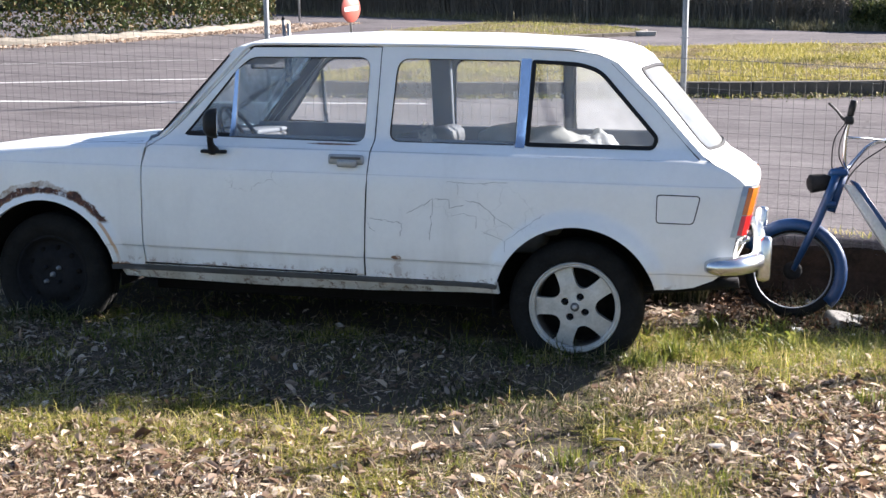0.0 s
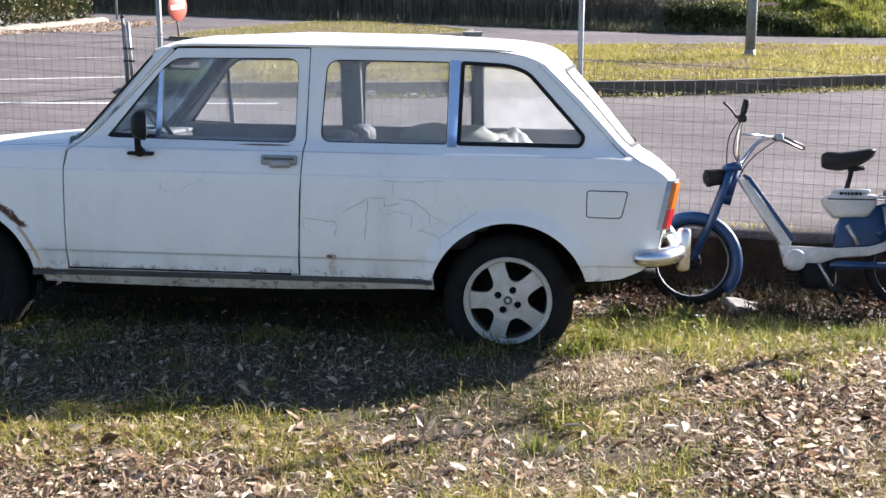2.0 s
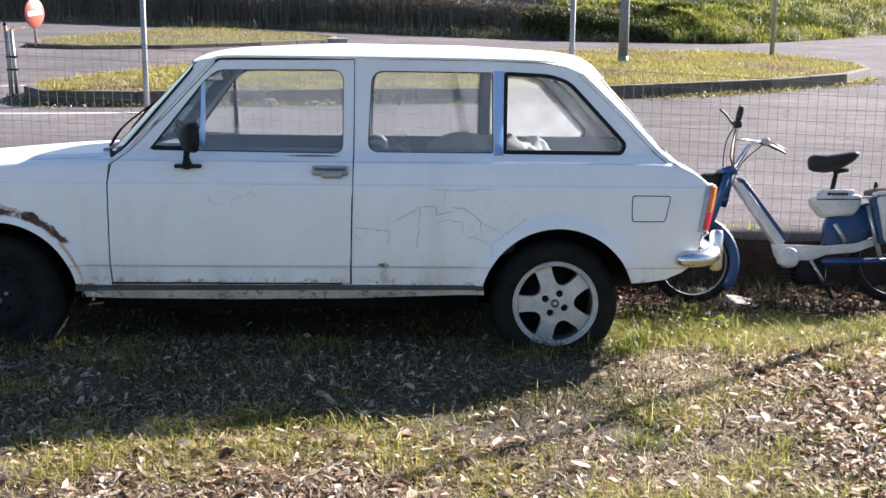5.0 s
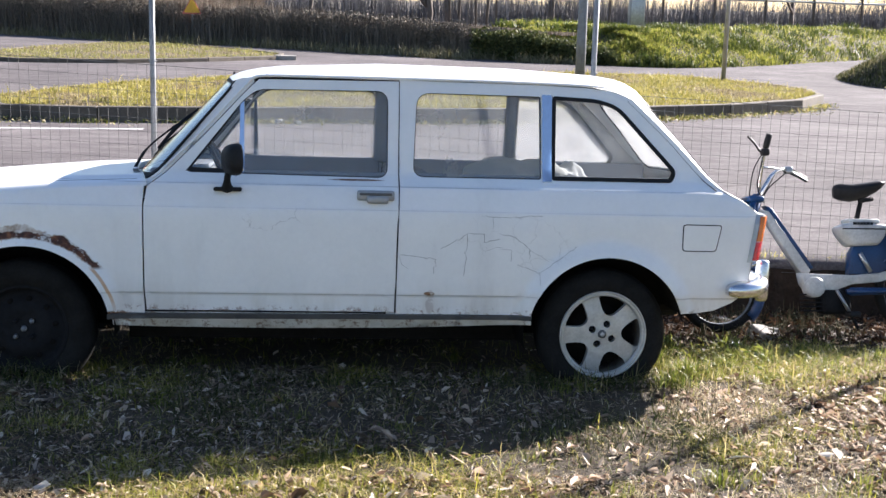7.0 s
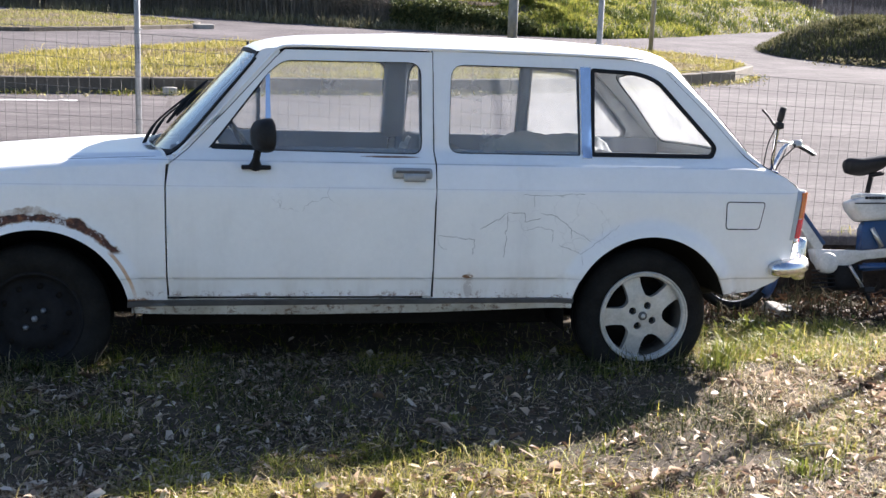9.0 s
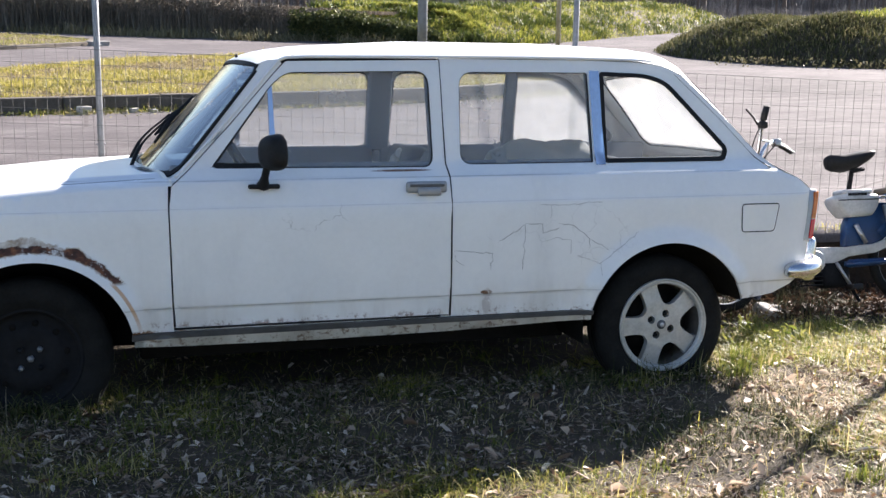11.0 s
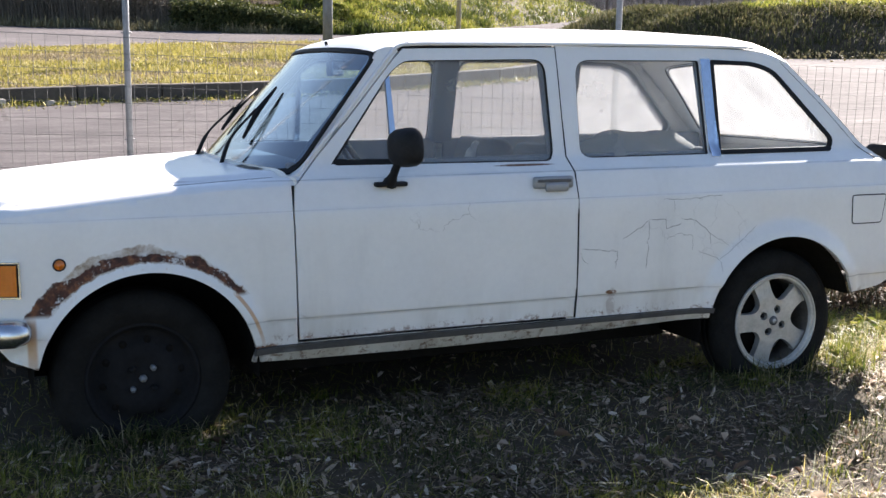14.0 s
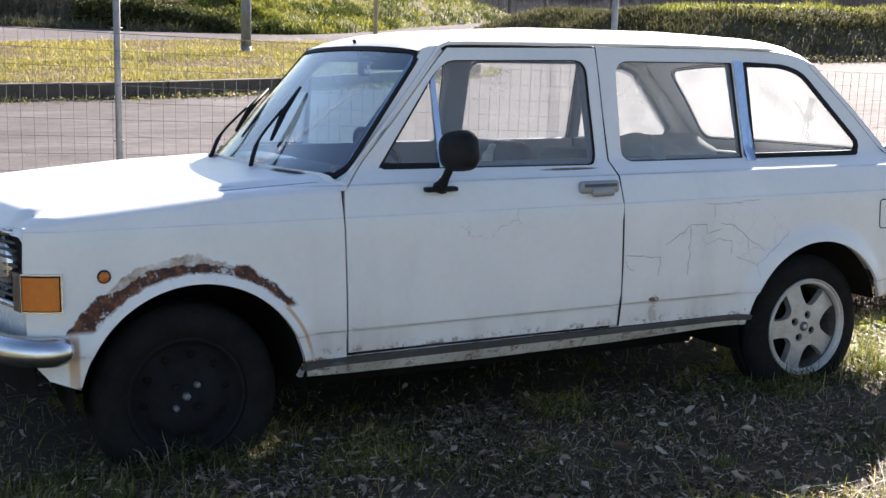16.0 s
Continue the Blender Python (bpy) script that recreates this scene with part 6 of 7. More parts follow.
def plate(poly, y0, y1, bev=0.006):
    """A flat shape in the moped's upright plane, given depth and soft edges."""
    bm = bmesh.new()
    f = bm.faces.new([bm.verts.new((x, y0, z)) for x, z in poly])
    r = bmesh.ops.extrude_face_region(bm, geom=[f])
    for v in r["geom"]:
        if isinstance(v, bmesh.types.BMVert):
            v.co.y = y1
    bmesh.ops.recalc_face_normals(bm, faces=bm.faces)
    if bev:
        bmesh.ops.bevel(bm, geom=[e for e in bm.edges if abs(e.verts[0].co.y - e.verts[1].co.y) < 1e-6], offset=bev, segments=2, affect="EDGES", profile=0.5)
    return bm


def guard(r, w_, a0, a1, drop):
    """A curved mudguard with a rounded back and flat cheeks."""
    bm = bmesh.new()
    prof = [(r - drop, -w_), (r - 0.012, -w_), (r + 0.006, -w_ * 0.72), (r + 0.012, 0), (r + 0.006, w_ * 0.72), (r - 0.012, w_), (r - drop, w_), (r - drop, w_ - 0.004), (r - 0.014, w_ - 0.004), (r + 0.004, 0), (r - 0.014, -w_ + 0.004), (r - drop, -w_ + 0.004)]
    rings = []
    for a in np.linspace(a0, a1, 22):
        c, s = math.cos(radians(a)), math.sin(radians(a))
        rings.append([bm.verts.new((q * c, y, q * s)) for q, y in prof])
    for a, b in zip(rings, rings[1:]):
        for k in range(len(prof)):
            bm.faces.new((a[k], a[(k + 1) % len(prof)], b[(k + 1) % len(prof)], b[k]))
    bm.faces.new(rings[0]), bm.faces.new(rings[-1])
    bmesh.ops.recalc_face_normals(bm, faces=bm.faces)
    return bm


spoked("front_wheel", FWX, 0.2)
spoked("rear_wheel", WB, 0.9)
fg = part("front_mudguard", guard(WR + 0.018, 0.034, -42, 155, 0.05), M_BLUE, MOPED, "blue front mudguard")
fg.matrix_basis = Matrix.Translation((FWX, 0, WR))
rg = part("rear_mudguard", guard(WR + 0.02, 0.036, -12, 140, 0.05), M_BLUE, MOPED, "blue rear mudguard")
rg.matrix_basis = Matrix.Translation((WB, 0, WR))
fork = part("fork", tube([(FWX, -0.05, WR), (0.07, -0.05, 0.46), (0.122, -0.05, 0.60), (0.165, -0.045, 0.735)], [0.013, 0.02, 0.021, 0.02], 10), M_BLUE, MOPED, "blue front fork")
part("fork_leg", tube([(FWX, 0.05, WR), (0.07, 0.05, 0.46), (0.122, 0.05, 0.60), (0.165, 0.045, 0.735)], [0.013, 0.02, 0.021, 0.02], 10), M_BLUE, fork)
part("fork_yoke", add_box(bmesh.new(), 0.12, 0.21, -0.07, 0.07, 0.70, 0.735, 0.012), M_BLUE, fork)
part("fork_yoke", add_box(bmesh.new(), 0.09, 0.16, -0.07, 0.07, 0.545, 0.575, 0.012), M_BLUE, fork)
part("steering_head", tube([(0.135, 0, 0.53), (0.195, 0, 0.745)], 0.026, 12), M_BLUE, MOPED)
hl = part("headlamp", lathe([(0.0, -0.03), (0.03, -0.028), (0.042, -0.018), (0.045, 0.0), (0.042, 0.05), (0.03, 0.08), (0.0, 0.085)], 24, "x"), M_STEELB, MOPED, "black round headlamp with dark glass")
hl.matrix_basis = Matrix.Translation((0.055, 0, 0.665)) @ Matrix.Rotation(radians(-8), 4, "Y")
part("headlamp_glass", lathe([(0.0, -0.038), (0.025, -0.034), (0.039, -0.022)], 24, "x"), M_STEELB, hl)
part("headlamp_rim", lathe([(0.038, -0.024), (0.043, -0.024), (0.047, -0.01), (0.045, 0.0)], 24, "x"), M_STEELB, hl)
# handlebar, turned: the near grip stands up, the far one rests towards the fence
bar = part("handlebar", tube(bend([(0.212, -0.115, 1.03), (0.200, -0.10, 0.97), (0.190, -0.075, 0.88), (0.190, -0.04, 0.79), (0.205, 0.0, 0.745), (0.245, 0.04, 0.79), (0.31, 0.09, 0.865), (0.39, 0.15, 0.905), (0.48, 0.205, 0.895), (0.55, 0.25, 0.875)], 5), 0.0105, 8), M_CHROME, MOPED, "chrome handlebar")
part("grip", tube([(0.203, -0.105, 0.985), (0.210, -0.114, 1.02), (0.218, -0.127, 1.058)], [0.016, 0.018, 0.017], 10), M_BLACKP, bar, "black rubber grip")
part("grip", tube([(0.46, 0.195, 0.90), (0.52, 0.232, 0.886), (0.582, 0.272, 0.866)], [0.015, 0.017, 0.016], 10), M_BLACKP, bar, "black rubber grip")
part("cross_brace", tube([(0.192, -0.078, 0.885), (0.30, 0.05, 0.90), (0.39, 0.15, 0.905)], 0.006, 6), M_CHROME, bar)
part("brake_lever", tube(bend([(0.20, -0.10, 0.965), (0.17, -0.10, 0.975), (0.14, -0.11, 1.01), (0.10, -0.12, 1.045)], 4), [0.009] * 5 + [0.006] * 8, 6), M_BLACKP, bar)
part("brake_lever", tube(bend([(0.43, 0.17, 0.90), (0.47, 0.16, 0.885), (0.56, 0.20, 0.85)], 4), [0.007] * 5 + [0.005] * 4, 6), M_GALV, bar)
part("lever_clamp", add_box(bmesh.new(), 0.178, 0.222, -0.125, -0.08, 0.945, 0.985, 0.01), M_BLACKP, bar)
part("lever_clamp", add_box(bmesh.new(), 0.415, 0.455, 0.145, 0.20, 0.885, 0.925, 0.008), M_GALV, bar)
for p in ([(0.185, -0.10, 0.955), (0.135, -0.11, 0.87), (0.13, -0.06, 0.76), (0.15, 0.0, 0.68)], [(0.43, 0.17, 0.89), (0.34, 0.08, 0.885), (0.26, 0.0, 0.80), (0.18, -0.02, 0.68)], [(0.19, -0.11, 0.95), (0.16, -0.13, 0.85), (0.165, -0.08, 0.78), (0.22, -0.02, 0.70)], [(0.42, 0.16, 0.89), (0.30, 0.1, 0.80), (0.23, 0.03, 0.72), (0.2, 0.0, 0.66)]):
    part("cable", tube(bend(p, 6), 0.0034, 5), M_BLACKP, bar)
# frame: white step-through beam with blue edges
down = part("frame_beam", plate([(0.19, 0.665), (0.245, 0.655), (0.475, 0.345), (0.465, 0.315), (0.415, 0.325)], -0.032, 0.032), M_MWHITE, MOPED, "white step-through frame beam")
part("blue_edge", plate([(0.225, 0.685), (0.262, 0.668), (0.488, 0.352), (0.470, 0.340)], -0.036, 0.036, 0.004), M_BLUE, down, "blue painted edge")
low = part("lower_frame", plate([(0.415, 0.322), (0.47, 0.318), (0.70, 0.312), (0.86, 0.325), (0.985, 0.362), (1.0, 0.322), (0.86, 0.275), (0.70, 0.262), (0.60, 0.225), (0.47, 0.215), (0.43, 0.26)], -0.04, 0.04), M_MWHITE, MOPED, "white lower frame cover")
part("crank_cover", lathe([(0.0, -0.062), (0.02, -0.064), (0.034, -0.06), (0.05, -0.058), (0.056, -0.05), (0.056, 0.0)], 28, "y", (0.485, -0.01, 0.245)), M_MWHITE, low, "round white crank cover")
part("pedal_arm", tube([(0.60, -0.07, 0.23), (0.665, -0.085, 0.11)], 0.009, 6), M_GALV, MOPED)
part("pedal", add_box(bmesh.new(), 0.64, 0.70, -0.15, -0.08, 0.085, 0.115, 0.006), M_BLACKP, MOPED)
part("stand", tube([(0.62, -0.05, 0.22), (0.71, -0.09, 0.02)], 0.009, 6), M_STEELB, MOPED)
part("engine", add_box(bmesh.new(), 0.52, 0.70, -0.05, 0.05, 0.10, 0.24, 0.03), M_STEELB, MOPED, "dark engine block")
for k in range(5):
    part("cooling_fin", add_box(bmesh.new(), 0.44, 0.53, -0.045, 0.045, 0.115 + 0.022 * k, 0.123 + 0.022 * k, 0.002), M_STEELB, MOPED)
part("swing_arm", tube([(0.66, -0.06, 0.22), (WB, -0.06, WR)], 0.015, 8), M_BLUE, MOPED, "blue swing arm")
part("swing_arm", tube([(0.66, 0.06, 0.22), (WB, 0.06, WR)], 0.015, 8), M_BLUE, MOPED, "blue swing arm")
seatt = part("rear_frame", plate([(0.69, 0.315), (0.70, 0.43), (0.74, 0.50), (0.93, 0.545), (0.99, 0.54), (1.0, 0.38), (0.86, 0.325)], -0.03, 0.03), M_BLUE, MOPED, "blue rear frame")
part("shock", tube([(0.93, -0.055, 0.53), (0.985, -0.06, 0.25)], [0.018, 0.014], 8), M_GALV, MOPED, "rear shock absorber")
part("shock", tube([(0.80, -0.05, 0.33), (0.745, -0.05, 0.43)], 0.013, 8), M_GALV, MOPED)
tank = part("tank", plate(rounded([(0.628, 0.575), (0.64, 0.53), (0.695, 0.468), (0.85, 0.475), (0.89, 0.53), (0.895, 0.588), (0.70, 0.60)], 0.02), -0.07, 0.07, 0.02), M_MWHITE, MOPED, "white tank box with dark stripe")
part("tank_top", add_box(bmesh.new(), 0.68, 0.86, -0.055, 0.055, 0.592, 0.618, 0.01), M_MWHITE, tank)
for k, (a, b) in enumerate(((0.70, 0.718), (0.723, 0.735), (0.74, 0.752), (0.757, 0.77), (0.775, 0.792), (0.797, 0.81))):
    part("letter_bar", add_box(bmesh.new(), a, b, -0.0735, -0.068, 0.583, 0.597, 0.0), M_BLACKP, tank, "", False)
part("tank_line", add_box(bmesh.new(), 0.64, 0.88, -0.0725, -0.068, 0.558, 0.564, 0.0), M_BLACKP, tank, "", False)
post = part("seat_post", tube([(0.745, 0, 0.60), (0.785, 0, 0.75)], 0.013, 10), M_STEELB, MOPED)
sad = bmesh.new()
secs = [(0.625, 0.03, 0.775, 0.045), (0.65, 0.042, 0.78, 0.06), (0.71, 0.06, 0.775, 0.062), (0.78, 0.085, 0.785, 0.06), (0.845, 0.1, 0.805, 0.045), (0.875, 0.085, 0.812, 0.03)]
rings = [[sad.verts.new((x, w_ * math.cos(a), z + h_ * (math.sin(a) if math.sin(a) < 0 else 0.55 * math.sin(a)))) for a in np.linspace(0, 2 * math.pi, 17)[:-1]] for x, w_, z, h_ in secs]
for a, b in zip(rings, rings[1:]):
    for k in range(16):
        sad.faces.new((a[k], a[(k + 1) % 16], b[(k + 1) % 16], b[k]))
sad.faces.new(rings[0]), sad.faces.new(rings[-1])
bmesh.ops.recalc_face_normals(sad, faces=sad.faces)
saddle = part("saddle", sad, M_BLACKP, MOPED, "worn black saddle")
part("saddle_spring", tube([(0.75, -0.03, 0.715), (0.83, -0.03, 0.728)], 0.012, 6), M_STEELB, saddle)
part("saddle_rim", tube([(0.86, -0.08, 0.80), (0.88, 0, 0.81), (0.86, 0.08, 0.80)], 0.012, 6), M_GALV, saddle)
rack = part("luggage_rack", tube([(0.89, -0.09, 0.575), (1.20, -0.09, 0.585), (1.235, 0, 0.585), (1.20, 0.09, 0.585), (0.89, 0.09, 0.575)], 0.007, 6), M_CHROME, MOPED, "luggage rack")
part("rack_load", add_box(bmesh.new(), 0.95, 1.15, -0.08, 0.08, 0.59, 0.625, 0.015), M_BARK, rack, "brown bundle on the rack")
part("rack_clip", tube([(0.99, 0, 0.62), (1.0, 0, 0.66)], 0.012, 6), M_BLACKP, rack)
pan = part("pannier", plate(rounded([(0.945, 0.575), (1.245, 0.570), (1.255, 0.315), (0.985, 0.318)], 0.03), -0.155, -0.07, 0.016), M_MWHITE, MOPED, "white plastic pannier")
part("pannier_back", plate(rounded([(0.925, 0.57), (0.965, 0.575), (1.0, 0.318), (0.965, 0.318)], 0.01), -0.125, -0.06, 0.006), M_BLUE, pan, "blue pannier side")
part("pannier_lid", plate(rounded([(0.942, 0.578), (0.95, 0.60), (1.23, 0.598), (1.246, 0.574)], 0.008), -0.157, -0.065, 0.006), M_MWHITE, pan)
part("pannier_badge", plate(rounded([(1.085, 0.475), (1.125, 0.475), (1.125, 0.445), (1.105, 0.425), (1.085, 0.445)], 0.005), -0.160, -0.154, 0.0), M_GREYTRIM, pan, "small grey shield badge")
part("chain_guard", plate(rounded([(0.68, 0.245), (0.98, 0.245), (1.0, 0.215), (0.68, 0.2)], 0.012), -0.058, -0.048, 0.003), M_BLUE, MOPED, "blue chain guard")

# ---- bundles lying in the car ----
def heap(name, cx, cy, cz, sx, sy, sz, seed, mat, label, cat):
    """A soft heap of cloth: a low dome with folds, flat below."""
    bm = bmesh.new()
    bmesh.ops.create_icosphere(bm, subdivisions=5, radius=1)
    for v in bm.verts:
        d = v.co.copy()
        fold = 0.10 * math.sin(7 * d.x + 5 * d.y + 3 * noise.noise(d * 1.5 + Vector((seed, 0, 0)))) * (1 - abs(d.z) * 0.4)
        n = 0.22 * noise.noise(d * 1.3 + Vector((seed, 0, 0))) + fold + 0.05 * noise.noise(d * 6)
        p = d * (1 + n)
        v.co = (p.x * sx, p.y * sy, max(p.z, -0.2) * sz + 0.2 * sz)
    ob = part(name, bm, mat)
    ob.matrix_world = CAR.matrix_world @ Matrix.Translation((cx, cy, cz))
    return tagged(ob, label, cat, "bundles in the car")


heap("cloth_bundle", -0.03, 0.78, 0.735, 0.15, 0.24, 0.2, 3.0, M_CLOTH, "crumpled white cloth bundle in the load bay", "cloth")
heap("paper_bag", -0.88, 0.98, 0.62, 0.055, 0.055, 0.27, 5.0, M_CLOTH, "crumpled white bag standing beside the bench", "bag")
heap("blanket", -0.30, 0.62, 0.735, 0.34, 0.3, 0.23, 12.0, M_BLANKET, "beige blanket heaped in the load bay", "blanket")
# ---- lamp post, signs, boards beyond the fence ----
lp = thing("lamp_post", None, "tall grey steel lamp post on the traffic island", "lamp post")
part("pole", tube([(3.73, 18.3, 0.05), (3.73, 18.3, 1.0), (3.73, 18.3, 8.0)], [0.095, 0.092, 0.05], 14), M_POST, lp)
part("pole_collar", tube([(3.73, 18.3, 0.05), (3.73, 18.3, 0.30)], 0.1, 14), M_POST, lp)
part("lamp_arm", tube([(3.73, 18.3, 7.9), (3.73, 17.2, 8.2)], 0.03, 8), M_GALV, lp)
part("lamp_head", add_box(bmesh.new(), 3.62, 3.84, 16.7, 17.3, 8.12, 8.24, 0.04), M_GALV, lp)


def pole(name, x, y, h, r, label, z=0.0):
    return tagged(part(name, tube([(x, y, z - 0.05), (x, y, h * 0.5), (x, y, h)], [r, r, r * 0.9], 10), M_GALV), label, "post")


pole("steel_post", 7.31, 20.6, 4.5, 0.05, "thin grey steel post at the roadside")

ne = thing("no_entry_sign", pose(-9.3, 25.6, 0, 0, -4, 65), "round red no-entry sign on a short post at the roadside", "road sign")
part("sign_post", tube([(0, 0, -0.02), (0, 0, 1.1)], 0.03, 8), M_GALV, ne)
part("sign_disc", lathe([(0.0, -0.052), (0.34, -0.052), (0.35, -0.04), (0.34, -0.03), (0.0, -0.03)], 36, "y", (0, 0, 0.82)), M_SIGNRED, ne, "red round disc")
part("sign_bar", boxed(-0.25, 0.25, -0.062, -0.0525, 0.765, 0.875), M_SIGNWHITE, ne, "white bar", False)

bd = thing("notice_board", None, "white board on steel posts beside the hedge", "notice board")
part("board_panel", add_box(bmesh.new(), -17.6, -15.45, 38.9, 38.95, 0.95, 1.9, 0.02), M_SIGNWHITE, bd, "plain white panel")
for x in (-17.3, -15.7):
    part("board_post", tube([(x, 39.0, -0.05), (x, 39.0, 2.0)], 0.04, 10), M_GALV, bd)
st = thing("gate_post", pose(-6.05, 12.62, 0), "short dark steel post beside a bright tube at the island's tip", "post")
part("post_tube", tube([(-0.045, 0, -0.05), (-0.05, 0, 0.5), (-0.075, 0, 1.02)], [0.03, 0.03, 0.024], 12), M_POST, st, "dark steel tube")
part("bright_tube", tube([(0.03, 0.01, 0.05), (0.02, 0.01, 0.5), (0.0, 0.01, 0.95)], 0.026, 12), M_GALV, st, "bright galvanised tube")
for z in (0.38, 0.56):
    part("clamp", add_box(bmesh.new(), -0.085, 0.075, -0.03, 0.045, z, z + 0.025, 0.006), M_STEELB, st)
part("post_cap", tube([(-0.075, 0, 1.01), (-0.077, 0, 1.06)], [0.03, 0.012], 12), M_STEELB, st)

ys = thing("warning_sign", None, "two triangular warning signs on one post beside the hedge", "road sign")
part("sign_post", tube([(-5.6, 39.2, -0.05), (-5.6, 39.2, 2.4)], 0.035, 8), M_GALV, ys)


def tri(x, y, z, s, mat, name, lab=""):
    bm = bmesh.new()
    pts = rounded([(x - s / 2, z), (x + s / 2, z), (x, z + s * 0.87)], 0.08)
    f = bm.faces.new([bm.verts.new((a, y, b)) for a, b in pts])
    r = bmesh.ops.extrude_face_region(bm, geom=[f])
    for v in r["geom"]:
        if isinstance(v, bmesh.types.BMVert):
            v.co.y = y + 0.02
    bmesh.ops.recalc_face_normals(bm, faces=bm.faces)
    return part(name, bm, mat, ys, lab, False)


tri(-5.6, 39.12, 0.98, 0.7, M_SIGNRED, "sign_edge", "red rim")
tri(-5.6, 39.09, 1.03, 0.58, M_SIGNYEL, "sign_face", "yellow face")
tri(-5.6, 39.12, 1.66, 0.7, M_SIGNRED, "sign_edge", "red rim")
tri(-5.6, 39.09, 1.71, 0.58, M_SIGNWHITE, "sign_face", "white face")


# ---- banks, hedges and brush along the far side ----
def along(height, n):
    """One height, or one for each point of a line, spread over n places."""
    return np.interp(np.linspace(0, 1, n), np.linspace(0, 1, len(height)), height) if isinstance(height, list) else np.full(n, float(height))


def bank(name, line, width, height, label, seed, front=0.35):
    """A rounded earth bank along a line: its foot on the line, its back behind."""
    bm = bmesh.new()
    L = bend([Vector((*p, 0)) for p in line], 8)
    tall = along(height, len(L))
    rows = []
    for i, p in enumerate(L):
        d = (L[min(i + 1, len(L) - 1)] - L[max(i - 1, 0)]).normalized()
        n = Vector((-d.y, d.x, 0))
        row = []
        for k in range(11):
            f = k / 10
            h = tall[i] * (math.sin(min(1, f / front) * math.pi / 2) if f < front else 1 - 0.25 * (f - front)) * (1 + 0.2 * noise.noise(Vector((p.x * 0.35, p.y * 0.35, seed))))
            q = p + n * width * f
            row.append(bm.verts.new((q.x, q.y, max(-0.05, h + 0.12 * noise.noise(Vector((q.x, q.y, seed))) * min(1, f * 6)) if k else -0.05)))
        rows.append(row)
    for a, b in zip(rows, rows[1:]):
        for k in range(10):
            bm.faces.new((a[k], b[k], b[k + 1], a[k + 1]))
    bmesh.ops.recalc_face_normals(bm, faces=bm.faces)
    ob = tagged(part(name, bm, M_EARTH), label, "bank", kind="structure")
    me = ob.data
    v = np.zeros(len(me.vertices) * 3)
    me.vertices.foreach_get("co", v)
    return v.reshape(len(L), 11, 3)


def on_bank(g, n, lo=0.0, hi=1.0):
    i, k = rng.uniform(0, g.shape[0] - 1.001, n), rng.uniform(lo * 10, hi * 10 - 0.001, n)
    i0, k0 = i.astype(int), np.minimum(k.astype(int), 9)
    fi, fk = (i - i0)[:, None], (k - k0)[:, None]
    return (g[i0, k0] * (1 - fi) + g[i0 + 1, k0] * fi) * (1 - fk) + (g[i0, k0 + 1] * (1 - fi) + g[i0 + 1, k0 + 1] * fi) * fk


def hedge_leaves(line, n, height, depth, size, mat, name, label, seed, base=0.0):
    """A hedge: leaf clumps filling an uneven band along a line, denser at its face."""
    L = np.array([tuple(p) for p in bend([Vector((*p, 0)) for p in line], 8)])
    seg = np.r_[0, np.cumsum(np.linalg.norm(np.diff(L, axis=0), axis=1))]
    s = rng.uniform(0, seg[-1], n)
    x, y = np.interp(s, seg, L[:, 0]), np.interp(s, seg, L[:, 1])
    d = np.array([np.interp(s, seg, np.gradient(L[:, k])) for k in (0, 1)])
    d /= np.linalg.norm(d, axis=0)
    f = rng.beta(1.2, 2.2, n)
    ht = np.interp(s, seg, along(height, len(L))) * (1 + 0.22 * noise2(s, s * 0, 0.35, seed) + 0.2 * noise2(s, s * 0, 1.3, seed + 3))
    z = base + ht * rng.beta(1.4, 1.1, n) * (1 - 0.15 * (1 - f) ** 4)
    bul = 0.35 * noise2(s, z, 0.9, seed + 5)
    x, y = x - d[1] * (depth * f + bul), y + d[0] * (depth * f + bul)
    return stuff(name, flakes(x, y, z, rng.uniform(0.6, 1.4, n) * size, 0.9, 1.7, 0.5), mat, label, "hedge")


def stems(line, n, height, depth, wdt, mat, name, label, seed, base=0.0, lean=0.22, ragged=0.25):
    """Brush: thin upright stems of uneven height standing in a band along a line."""
    L = np.array([tuple(p) for p in bend([Vector((*p, 0)) for p in line], 8)])
    seg = np.r_[0, np.cumsum(np.linalg.norm(np.diff(L, axis=0), axis=1))]
    s = rng.uniform(0, seg[-1], n)
    x, y = np.interp(s, seg, L[:, 0]), np.interp(s, seg, L[:, 1])
    d = np.array([np.interp(s, seg, np.gradient(L[:, k])) for k in (0, 1)])
    d /= np.linalg.norm(d, axis=0)
    f = rng.random(n)
    ht = np.interp(s, seg, along(height, len(L))) * (1 + ragged * (noise2(s, s * 0, 0.3, seed) + noise2(s, s * 0, 1.1, seed + 3))) * rng.beta(3.0, 1.4, n)
    bul = 0.3 * noise2(s, s * 0, 0.8, seed + 5)
    x, y = x - d[1] * (depth * f + bul), y + d[0] * (depth * f + bul)
    return stuff(name, blades(x, y, np.full(n, base), ht.clip(0.1, None), rng.uniform(0.5, 1.5, n) * wdt, lean), mat, label, "brush")


# dark hedge in its own shade, brush above it
HL = [(-40, 56), (-24, 50), (-13, 44), (-8, 40.3), (-2.9, 37.7), (0.9, 34.5), (3.6, 32.6), (6.4, 31.4)]
HH = [1.5, 1.5, 1.5, 1.4, 1.3, 1.15, 0.95, 0.6]
hedge_leaves(HL, 110000, HH, 1.3, 0.075, M_HEDGE, "dark_hedge", "dense dark hedge along the far side of the road", 1.0)
